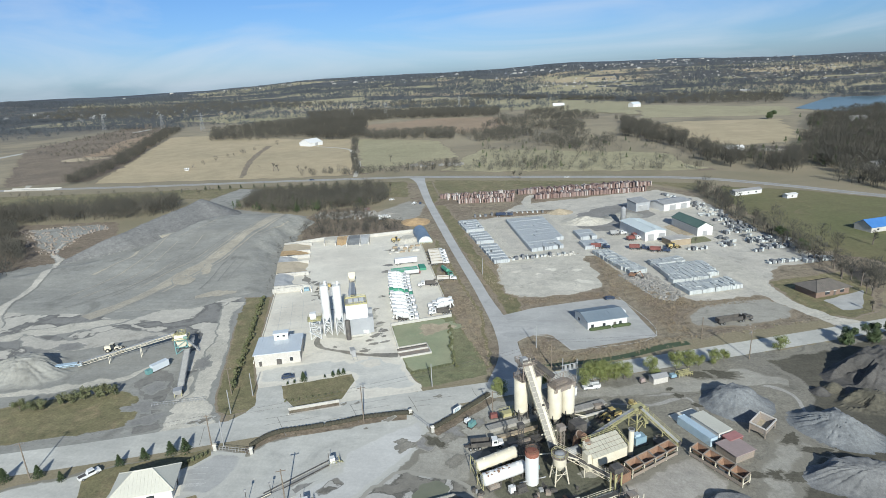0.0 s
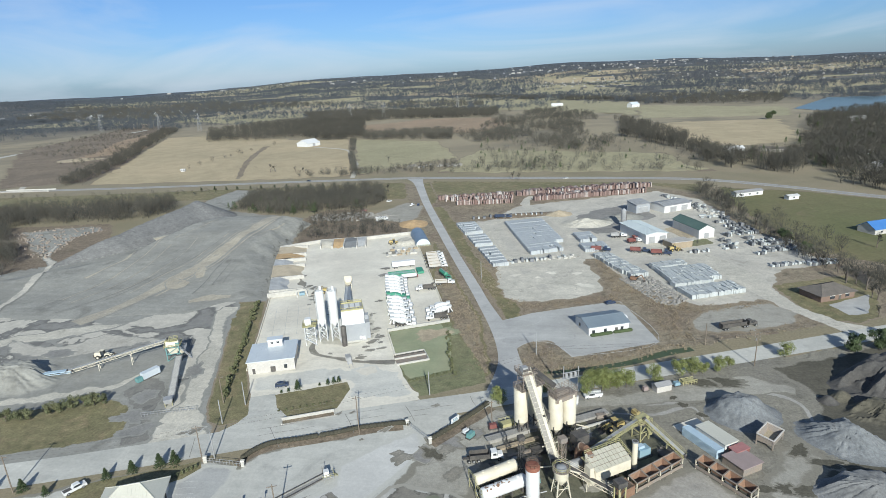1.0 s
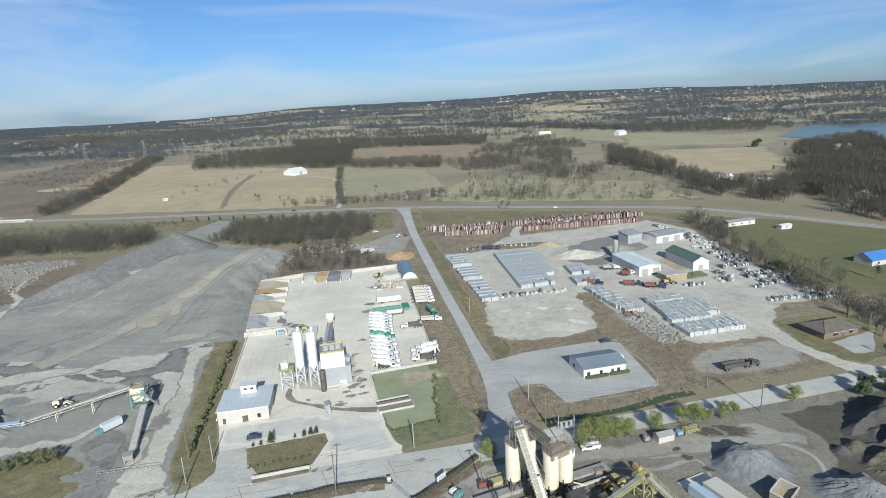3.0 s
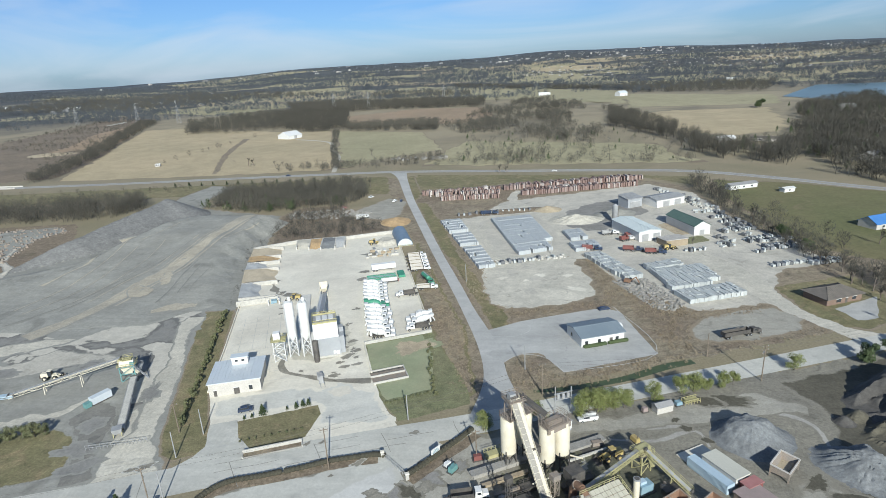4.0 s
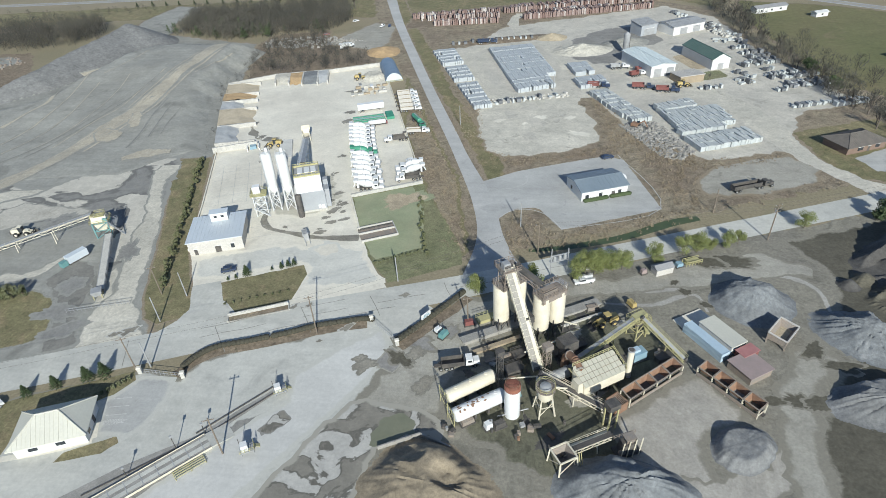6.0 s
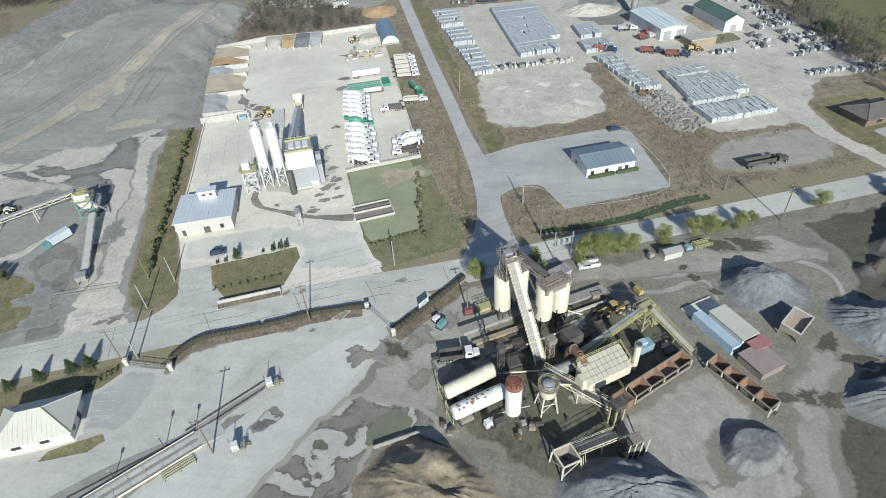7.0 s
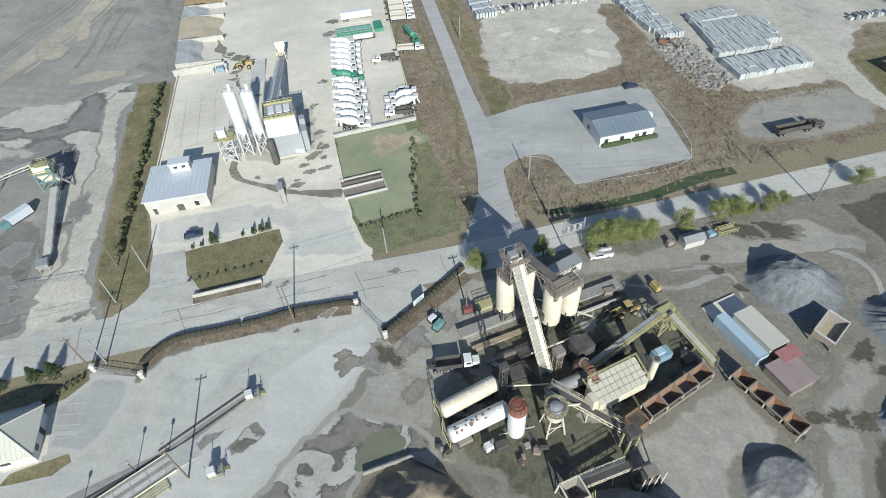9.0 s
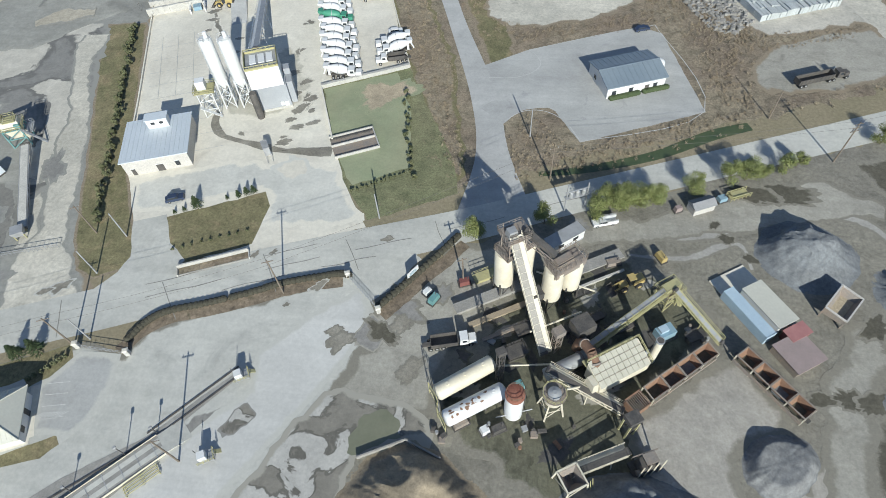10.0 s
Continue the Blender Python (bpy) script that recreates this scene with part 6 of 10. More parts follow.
    part("window", Shape().box(2, -1.48, 1.6, 1.4, 0.08, 0.9).box(-2, -1.48, 1.6, 1.4, 0.08, 0.9), GLASS, z)
    part("skirt", Shape().box(0, 0, 0, 8.8, 2.7, 0.6), GREYWALL, z)
    b = thing("generator_box", 29.6, 140.4, 30, "blue generator enclosure in the plant", "generator")
    part("body", Shape().box(0, 0, 0.3, 3.6, 2.4, 2.2), BLUEPAINT, b)
    part("skid", Shape().box(0, 0, 0, 4.9, 3.2, 0.3), DARKSTEEL, b)
    part("roof_unit", Shape().box(-0.6, 0.2, 2.5, 1.8, 1.4, 0.7), CONTAINER, b)


containers()

# heaps
heap("stockpile", 61.6, 163.2, 10.6, 10.0, 0, 4.8, GREYSTONE, "blue grey gravel heap with a scooped crest", 1.3, 1.1, 0.3, 84, ridge=0.9, scoop=((-0.25, 0.62, 0.34, 2.4), (0.3, 0.52, 0.3, 1.5), (-0.55, 0.5, 0.25, 2.0)), apex=(-0.05, 0.42))
heap("stockpile", 85, 150.5, 13, 9, -38, 5.0, GREYSTONE, "long grey fines heap with eroded gullies", 2.1, 1.0, 0.15, 80, ridge=2.2, scoop=((-0.5, 0.35, 0.35, 2.2), (0.1, 0.5, 0.3, 1.6)), apex=(-0.2, 0.4))
heap("stockpile", 83, 130.5, 16, 7.5, 4, 3.6, HEAPGREY, "grey fines heap with a steep face", 3.7, 0.8, 0.3, 72, ridge=1.4, scoop=((-0.7, 0.4, 0.3, 2.0),), apex=(-0.35, 0.45))
heap("stockpile", 92, 116, 14, 6.5, 0, 3.4, HEAPGREY, "low grey fines heap beyond the ditch", 13.7, 0.8, 0.3, 56, ridge=1.4, apex=(-0.2, 0.5))
heap("stockpile", 113, 185, 23, 12, 30, 6.5, BLACKFINES, "wide dark asphalt millings heap", 4.2, 2.6, 0.25, 80, ridge=2.4, scoop=((-0.5, 0.1, 0.35, 3.0), (0.1, -0.4, 0.3, 2.5), (0.5, 0.1, 0.3, 2.5)), apex=(0.0, 0.3))
heap("stockpile", 101, 166, 11, 6.5, 14, 3.8, DARKDIRT, "low dark millings heap", 5.9, 1.8, 0.2, 64, ridge=2.6, scoop=((-0.4, 0, 0.4, 2.0),), apex=(0.1, 0.35))
heap("stockpile", 94, 174, 4.5, 3.5, 40, 2.2, DARKDIRT, "small tipped heap of dark fines", 15.9, 0.5, 0.1, 32, ridge=0.8)
heap("stockpile", 89, 171.5, 3.5, 3.0, 10, 1.8, BLACKFINES, "small tipped heap of dark fines", 16.4, 0.5, 0.1, 32, ridge=0.8)
heap("stockpile", 46.7, 116.8, 7.4, 5.3, 34, 2.0, HEAPGREY, "grey stone heap with a dug-out face below the bins", 6.3, 0.55, 0.62, 72, ridge=0.25)
heap("stockpile", 22.5, 104, 14, 9, 4, 6.2, GREYSTONE, "blue grey crushed stone heap", 7.1, 1.2, 0.25, 80, ridge=2.0, scoop=((0.1, 0.5, 0.35, 1.8), (-0.4, 0.5, 0.3, 1.4)), apex=(0.0, 0.4))
heap("stockpile", -15, 101.5, 15, 11.5, -10, 4.2, DAMPSAND, "tan sand heap with ripples behind a block wall", 8.8, 0.9, 0.2, 80, ridge=1.5, scoop=((-0.4, 0.5, 0.25, 1.6), (0.2, 0.2, 0.25, 1.4)), apex=(-0.1, 0.45))
heap("stockpile", -84, 388, 11, 12, 10, 3.0, SAND, "low heap of orange sand", 11.5, 0.5)


# dark machinery between the tanks and the filter
def mast(name, x, y, h, w, turn, material, label):
    t = thing(name, x, y, turn, label, "mast")
    s = Shape()
    lattice_tower(s, 0, 0, w, 0, h, 0, max(3, int(h / 2)), 0.14)
    part("frame", s, material, t)
    part("head_box", Shape().box(0, 0, h, w * 1.5, w * 1.3, w), material, t)
    return t


mast("bucket_elevator", -2.4, 127.6, 12.0, 1.1, 30, DARKSTEEL, "dark lattice bucket elevator by the tanks")
mast("stair_tower", 3.4, 141.8, 9.0, 1.8, 30, DARKSTEEL, "dark stair tower under the slat conveyor")
mast("weigh_hopper", 12.8, 137.6, 5.2, 2.6, 33, DARKSTEEL, "sooty weigh frame beside the dryer")
mast("elevator_leg", 8.2, 135.4, 6.5, 1.4, 33, RUSTGREY, "rusty elevator leg at the conveyor foot")
for i, (a_, b_, r_) in enumerate((((-4, 130, 1.2), (8, 131, 2.4), 0.18), ((-2.6, 120, 0.8), (4, 122, 1.6), 0.14), ((3, 137, 3.4), (13, 142, 4.2), 0.2), ((-13, 120, 1.0), (-15, 126, 1.2), 0.12), ((14, 127, 3.0), (7.6, 123.4, 7.4), 0.22), ((22, 133, 3.2), (26, 135.4, 2.6), 0.4), ((4, 152, 2.6), (16, 148, 2.8), 0.2))):
    t = thing("pipe_run", 0, 0, 0, "bare steel pipe run between plant units", "pipe")
    part("pipe", Shape().rod(a_, b_, r_, None, 10), GREYSTEEL if i % 2 else CREAM, t, "", True)
    for k in (0.15, 0.85):
        p_ = Vector(a_).lerp(Vector(b_), k)
        part("stand", Shape().beam((p_.x, p_.y, 0), (p_.x, p_.y, p_.z), 0.14), DARKSTEEL, t)
rng = random.Random(14)
for i in range(34):
    x, y = rng.choice(((-4, 117.5), (4, 117), (-12, 116), (8, 138), (20, 143), (-2, 134), (12, 145), (36, 142), (10, 118), (24, 126)))
    x, y = x + rng.uniform(-2.6, 2.6), y + rng.uniform(-2.2, 2.2)
    o = single("steel_drum" if i % 2 else "parts_crate", Shape().lathe(0, 0, [(0.32, 0), (0.32, 0.95)], 12) if i % 2 else Shape().box(0, 0, 0, rng.uniform(0.7, 1.8), rng.uniform(0.6, 1.2), rng.uniform(0.4, 1.1), 0, (0.96, 0.96)),
               rng.choice([DARKSTEEL, RUST, DARKSTEEL, RUSTGREY, RUSTGREY, GREYSTEEL]), "weathered steel drum on the plant floor" if i % 2 else "crate of spare parts on the plant floor", "drum" if i % 2 else "crate", "loose plant clutter")
    o.matrix_basis = pose(x, y, 0, 0, 0, rng.uniform(0, 180))


# ---------- fields and woods ----------
def inside(x, y, poly):
    hit = False
    for (x0, y0), (x1, y1) in zip(poly, poly[1:] + poly[:1]):
        if (y0 > y) != (y1 > y) and x < (x1 - x0) * (y - y0) / (y1 - y0) + x0:
            hit = not hit
    return hit


def edge_distance(x, y, poly):
    best = 1e9
    for (x0, y0), (x1, y1) in zip(poly, poly[1:] + poly[:1]):
        dx, dy = x1 - x0, y1 - y0
        k = max(0.0, min(1.0, ((x - x0) * dx + (y - y0) * dy) / (dx * dx + dy * dy)))
        best = min(best, math.hypot(x - x0 - k * dx, y - y0 - k * dy))
    return best


def field(name, poly, material, label, lift=0.5, cell=14.0):
    """A field that follows the land: square cells inside a worn outline."""
    poly = ragged(poly, 25, 6, len(label))
    s, index = Shape(), {}
    xs, ys = [p[0] for p in poly], [p[1] for p in poly]
    step = max(cell, (max(xs) - min(xs)) / 110, (max(ys) - min(ys)) / 110)
    nx, ny = int((max(xs) - min(xs)) / step) + 1, int((max(ys) - min(ys)) / step) + 1
    def corner(i, j):
        if (i, j) not in index:
            x, y = min(xs) + i * step, min(ys) + j * step
            if not inside(x, y, poly) :
                d = edge_distance(x, y, poly)
                cx, cy = sum(xs) / len(xs), sum(ys) / len(ys)
                k = min(1.0, d / max(1.0, math.hypot(cx - x, cy - y)))
                x, y = x + (cx - x) * k * 0.9, y + (cy - y) * k * 0.9
            index[i, j] = len(s.v)
            s.v.append((x, y, rise(x, y) + lift))
        return index[i, j]
    for i in range(nx):
        for j in range(ny):
            if inside(min(xs) + (i + 0.5) * step, min(ys) + (j + 0.5) * step, poly):
                s.f.append((corner(i, j), corner(i + 1, j), corner(i + 1, j + 1), corner(i, j + 1)))
    return single(name, s, material, label, "field", "", "structure")


sheet("field_tan", [(-497, 572), (-600, 790), (-755, 1109), (-640, 1120), (-423, 987), (-313, 965), (-192, 592), (-344, 578)], 0.04, MEADOW, "mown tan hayfield beyond the highway", "field", 5, 12, under=SCRUB)
sheet("field_green_tan", [(-306, 962), (-149, 898), (-94, 711), (-168, 640), (-186, 594)], 0.05, FARFIELD, "pale green hayfield beside the lane", "field", 4, 10, under=SCRUB)
sheet("field_scrub", [(-72, 782), (152, 705), (158, 612), (172, 578), (19, 590), (-100, 600), (-90, 700)], 0.04, FARFIELD, "tan rough pasture north of the highway", "field", 6, 12, under=SCRUB)
field("field_russet", [(-373, 1235), (-244, 1357), (-83, 1332), (-50, 1149), (-92, 1005), (-303, 1034)], RUSSET, "russet broom-sedge field between woods", 0.12)
field("field_rough", [(-947, 943), (-1028, 1238), (-1137, 1625), (-944, 1403), (-553, 699), (-516, 590), (-600, 560)], SCRUB, "rough brown cut-over field", 0.12, 7.0)
field("field_rough_red", [(-700, 800), (-830, 1060), (-900, 1330), (-830, 1230), (-650, 880)], RUSSET, "reddish broom-sedge slope in the rough field", 0.24)
field("field_big_tan", [(157, 1010), (248, 1078), (408, 1063), (330, 790), (259, 749), (200, 780)], MEADOW, "broad tan crop field by the woods", 0.12)
field("field_upper_tan", [(259, 1550), (517, 1326), (455, 1125), (201, 1170)], FARFIELD, "pale tan upland field", 0.12)
field("field_far_green", [(-894, 2344), (-641, 2305), (-183, 2253), (280, 1681), (210, 1249), (73, 1458), (-68, 1554), (-524, 1747), (-614, 1601)], FARFIELD, "grey green far pasture", 0.6, 30)
field("field_far_slope", [(-1094, 2346), (-751, 2519), (-660, 2330), (-583, 1707), (-761, 1420), (-1009, 1585)], FARFIELD, "pale grey green slope between woods", 0.6, 30)
field("field_long_tan", [(-386, 3521), (333, 2390), (331, 1993), (-277, 2522)], FARFIELD, "long tan far field", 0.8, 40)
field("field_west_tan", [(-2293, 3597), (-1720, 3891), (-1242, 3910), (-1843, 3159)], FARFIELD, "distant tan field", 0.8, 50)
single("water", Shape().add([(508, 1265, 0.6), (545, 1150, 0.6), (585, 1050, 0.6), (1000, 1000, 0.6), (1250, 1500, 0.6), (700, 1560, 0.6)], [(0, 1, 2, 3, 4, 5)]), WATER, "blue grey reservoir beyond the woods", "water", "", "structure")
single("road_rail", ribbon([(-860, 700), (-896, 853), (-910, 963), (-945, 1105), (-960, 1313), (-1003, 1469)], 14, 0.5, n=12), DUSTY, "pale gravel road across the rough field", "road", "", "structure")
single("road_dirt", ribbon([(-560, 548), (-610, 610), (-683, 683), (-763, 769)], 6, 0.5, n=12, rag=0.8), PALEDIRT, "pale dirt track in the rough field", "road", "", "structure")
single("road_lane", ribbon([(-189, 580), (-215, 680), (-241, 738), (-274, 821), (-340, 866)], 5, 0.10), PALEDIRT, "pale gravel lane to the white barn", "road", "", "structure")

single("road_field_track", ribbon([(-323.5, 587.9), (-387.5, 744.2), (-435.5, 900.6)], [7, 10, 12], 0.1, n=16, rag=2.2, under=MEADOW), WEEDS, "brown worn track across the hayfield", "road", "", "structure")
rng = random.Random(11)
for i in range(90):
    a, r = radians(rng.uniform(48, 132)), rng.uniform(1900, 3700)
    x, y = r * math.cos(a), r * math.sin(a)
    L, W, t = rng.uniform(120, 380), rng.uniform(40, 120), rng.uniform(-25, 25)
    pts = [(x + rot2(u * L, v * W, t)[0], y + rot2(u * L, v * W, t)[1]) for u, v in ((-1, -1), (1, -0.8), (1, 1), (-0.9, 0.8))]
    field("field_far", pts, FARFIELD if i % 3 else MEADOW, "distant winter field among woods", 0.7, 40)

# spoil mound: a ramp of quarry fines up to a level rim, with a dumped ridge behind it
HAULTAN = earth("tan_haul_dust", (0.41, 0.365, 0.285), (0.365, 0.33, 0.265), (0.31, 0.285, 0.24), 0.05, 0.2, 1.0, grain=0.1)
RAMP = [(-231, 388), (-162, 388), (-164, 352), (-159, 312), (-149, 281), (-138, 250), (-160, 226), (-230, 215), (-310, 225), (-300, 268), (-275, 288), (-251, 307), (-247, 345)]
CREST = [(-261, 408, 15.0), (-267, 376, 12.5), (-275, 332, 8.5), (-281, 314, 6.0), (-289, 292, 1.5)]


def ramp_height(x, y):
    d = edge_distance(x, y, RAMP) * (1 if inside(x, y, RAMP) else -1)
    k = min(1.0, max(0.0, (y - 232) / 140))
    return (0.4 + 9.0 * k * k * (3 - 2 * k)) * max(0.0, min(1.0, (d + 2 + 2.2 * noise.noise((x * 0.06, y * 0.06, 2.0)) + 0.7 * noise.noise((x * 0.3, y * 0.3, 4.0))) / 12))


def crest_height(x, y):
    z = 0.0
    for (x0, y0, h0), (x1, y1, h1) in zip(CREST, CREST[1:]):
        dx, dy = x1 - x0, y1 - y0
        q = max(0.0, min(1.0, ((x - x0) * dx + (y - y0) * dy) / (dx * dx + dy * dy)))
        z = max(z, h0 + (h1 - h0) * q - 0.52 * math.hypot(x - x0 - q * dx, y - y0 - q * dy))
    return z


def spoil_height(x, y):
    z = max(ramp_height(x, y), crest_height(x, y))
    e = min(1.0, z / 2)
    return z + e * (0.8 * noise.noise((x * 0.05, y * 0.05, 9.4)) + 0.14 * noise.noise((x * 0.2, y * 0.2, 9.4))) - 0.02


DARKSPOIL = earth("dark_quarry_fines", (0.17, 0.167, 0.16), (0.2, 0.196, 0.185), (0.145, 0.142, 0.136), 0.02, 0.08, 0.8, tracks=118)


def spoil_bank(x0, x1, y0, y1, cell):
    t = thing("spoil_bank", -220, 300, 0, "broad grey quarry spoil bank with pale haul tracks", "spoil bank")
    ramp_, ridge_ = Shape(), Shape()
    nx, ny = int((x1 - x0) / cell), int((y1 - y0) / cell)
    v = [(x0 + i * cell, y0 + j * cell, spoil_height(x0 + i * cell, y0 + j * cell)) for j in range(ny) for i in range(nx)]
    v = [(x + 220, y - 300, z if z > 0.05 else -0.4) for x, y, z in v]
    ramp_.v, ridge_.v = v, v
    for j in range(ny - 1):
        for i in range(nx - 1):
            q = (j * nx + i, j * nx + i + 1, (j + 1) * nx + i + 1, (j + 1) * nx + i)
            if max(v[a][2] for a in q) > -0.4:
                x, y = x0 + (i + 0.5) * cell, y0 + (j + 0.5) * cell
                (ridge_ if crest_height(x, y) > ramp_height(x, y) else ramp_).f.append(q)
    part("ramp", ramp_, QUARRY, t, "", True)
    part("ridge", ridge_, DARKSPOIL, t, "darker dumped ridge of quarry fines", True)


spoil_bank(-340, -130, 205, 450, 1.7)
sheet("ramp_ground", [(-290, 440), (-246, 428), (-262, 470), (-262, 522), (-292, 526), (-296, 480)], 0.06, QUARRY, "grey stone ground behind the spoil ridge", rag=2, under=SCRUB)
sheet("scrap_ground", [(-440, 330), (-410, 386), (-330, 396), (-292, 350), (-290, 296), (-330, 262), (-440, 280)], 0.07, SCRUB, "grey brown dumping ground with timber scrap", rag=3)
single("road_west_track", ribbon([(-240, 200), (-259, 221), (-264, 239), (-273, 260), (-286, 284), (-294.5, 298), (-311, 312), (-326, 338)], [6, 6, 5, 5, 5, 5, 4, 3], 0.14, n=24, rag=0.8, height=spoil_height, under=QUARRY), YARDDIRT, "pale dirt track up the edge of the spoil bank", "road", "", "structure")
sheet("scrap_dust", [(-395, 369), (-364, 386), (-336, 393), (-317, 376), (-326, 358), (-314, 326), (-308, 306), (-322, 312), (-345, 330), (-366, 352)], 0.08, QUARRY, "grey dusty ground strewn with scrap", rag=4, under=SCRUB, feather=5.0)
rng = random.Random(55)
HAUL = [(-180, 386), (-182, 366), (-185, 337), (-185, 310), (-185, 288), (-190, 270), (-194, 247), (-199, 229), (-206, 214)]
for off, ww, i0, i1 in ((0, 9.0, 0, 9), (6.4, 2.0, 1, 7), (-3.6, 2.0, 0, 6), (6.6, 1.0, 2, 6), (-6.2, 0.9, 1, 5), (2.4, 0.8, 4, 9), (-2.0, 1.0, 5, 9), (-11, 1.0, 2, 7)):
    single("road_haul_streak", ribbon(HAUL[i0:i1], [ww * rng.uniform(0.7, 1.3) for _ in HAUL[i0:i1]], 0.1, n=24, rag=0.5, height=spoil_height, offset=off, under=QUARRY), HAULTAN, "pale tan wheel streak over the spoil bank", "road", "", "structure")
for line, ww in (([(-246, 366), (-252, 356), (-256, 345)], 4), ([(-250, 325), (-246.7, 314.7), (-240.5, 297.3), (-242.2, 284.5), (-246, 268)], 3), ([(-238, 330), (-232, 300), (-230, 270), (-236, 240)], 1.0), ([(-222, 372), (-224, 350), (-230, 330)], 1.2), ([(-226, 320), (-220, 290), (-220, 262), (-228, 236)], 0.9), ([(-214, 330), (-208, 300), (-208, 270), (-216, 240)], 0.8), ([(-170, 366), (-171, 350), (-176, 330)], 1.2)):
    single("road_haul_streak", ribbon(line, [ww * rng.uniform(0.6, 1.3) for _ in line], 0.1, n=24, rag=0.5, height=spoil_height, under=QUARRY), HAULTAN, "pale tan wheel streak over the spoil bank", "road", "", "structure")
for line, ww in (([(-192, 266), (-186, 262), (-180, 262)], [6, 13, 8]), ([(-184, 284), (-181, 276), (-178, 270)], [4, 7, 4]), ([(-166, 240), (-158, 245), (-148, 248)], [6, 9, 5])):
    single("road_haul_patch", ribbon(line, ww, 0.12, n=24, rag=1.2, height=spoil_height, under=QUARRY), HAULTAN, "pale dumped dust on the spoil bank", "road", "", "structure")
DARKTRACK = earth("dark_wheel_ruts", (0.205, 0.20, 0.182), (0.225, 0.218, 0.198), (0.18, 0.174, 0.158), 0.05, 0.2, 1.0, grain=0.08)
for line, ww in (([(-176, 300), (-174, 280), (-171, 262), (-170, 250)], 1.6), ([(-171, 296), (-168, 276), (-165, 260)], 1.2), ([(-164, 292), (-163, 276), (-160, 262)], 0.9), ([(-200, 300), (-206, 270), (-214, 246), (-226, 224)], 1.2), ([(-196, 330), (-197, 300), (-203, 268), (-212, 240)], 0.9)):
    single("road_rut", ribbon(line, [ww * rng.uniform(0.6, 1.3) for _ in line], 0.11, n=24, rag=0.4, height=spoil_height, under=QUARRY), DARKTRACK, "dark wheel rut over the spoil bank", "road", "", "structure")

heap("berm", -690, 790, 38, 24, 12, 2.0, TANSAND, "pale bare mound in the rough field", 41.0, 0.8, 0.3)
# woods
def blades(pts, seed, n=34, wide=0.35, material=TWIG, conical=False, long=1.0):
    """Bare tree crowns as many thin slivers round a trunk; pts: (x, y, height)."""
    r = np.random.RandomState(seed)
    pts = np.array(pts, float)
    m = len(pts)
    z0 = np.array([rise(x, y) for x, y, _ in pts])
    h = pts[:, 2]
    u = r.rand(m, n)
    ang = r.rand(m, n) * 2 * np.pi
    lvl = (0.28 if long == 1.0 else 0.1) + (0.72 if long == 1.0 else 0.6) * u
    env = (np.sqrt(np.clip(1 - ((lvl - 0.6) / 0.46) ** 2, 0, 1)) if not conical else (1.02 - lvl)) * 0.42
    rad = env * np.sqrt(r.rand(m, n)) * h[:, None]
    base = np.stack([pts[:, 0, None] + rad * np.cos(ang), pts[:, 1, None] + rad * np.sin(ang), z0[:, None] + lvl * h[:, None]], -1)
    out = np.stack([np.cos(ang) * 0.7, np.sin(ang) * 0.7, (1.15 if not conical and long == 1.0 else 0.7) + 0 * ang], -1) + r.randn(m, n, 3) * 0.42
    out /= np.linalg.norm(out, axis=-1, keepdims=True)
    side = np.cross(out, r.randn(m, n, 3))
    side /= np.linalg.norm(side, axis=-1, keepdims=True)
    ln = long * h[:, None, None] * ((0.15 + 0.17 * r.rand(m, n, 1)) if not conical and long == 1.0 else (0.09 + 0.10 * r.rand(m, n, 1)))
    w = ln * wide * (0.17 if not conical and long == 1.0 else 0.5)
    a, b, c = base - out * ln * 0.5 - side * w, base - out * ln * 0.5 + side * w, base + out * ln * 0.6
    v = np.stack([a, b, c], 2).reshape(-1, 3)
    tr = np.stack([np.stack([pts[:, 0] - 0.018 * h, pts[:, 1], z0 - 0.3], -1), np.stack([pts[:, 0] + 0.018 * h, pts[:, 1], z0 - 0.3], -1), np.stack([pts[:, 0], pts[:, 1], z0 + 0.8 * h], -1),
                   np.stack([pts[:, 0], pts[:, 1] - 0.018 * h, z0 - 0.3], -1), np.stack([pts[:, 0], pts[:, 1] + 0.018 * h, z0 - 0.3], -1), np.stack([pts[:, 0], pts[:, 1], z0 + 0.8 * h], -1)], 1).reshape(-1, 3)
    v = np.concatenate([v, tr])
    f = np.arange(len(v)).reshape(-1, 3)
    me = bpy.data.meshes.new("woods")
    me.vertices.add(len(v))
    me.vertices.foreach_set("co", v.astype(np.float32).ravel())
    me.loops.add(len(v))
    me.loops.foreach_set("vertex_index", f.astype(np.int32).ravel())
    me.polygons.add(len(f))
    me.polygons.foreach_set("loop_start", np.arange(0, len(v), 3, dtype=np.int32))
    me.update(calc_edges=True)
    me.materials.append(material)
    return me


def scatter(poly, gap, seed, lo, hi, thin=0.0):
    r = random.Random(seed)
    xs, ys = [p[0] for p in poly], [p[1] for p in poly]
    n = int((max(xs) - min(xs)) * (max(ys) - min(ys)) / gap ** 2)
    out = []
    for _ in range(n):
        x, y = r.uniform(min(xs), max(xs)), r.uniform(min(ys), max(ys))
        if inside(x, y, poly) and noise.noise((x * 0.012, y * 0.012, seed)) > thin - 0.6:
            out.append((x, y, r.uniform(lo, hi)))
    return out


def woods(name, poly, gap, seed, lo, hi, label, n=60, wide=0.22, thin=0.0, material=TWIG, conical=False, long=1.0):
    pts = scatter(poly, gap, seed, lo, hi, thin)
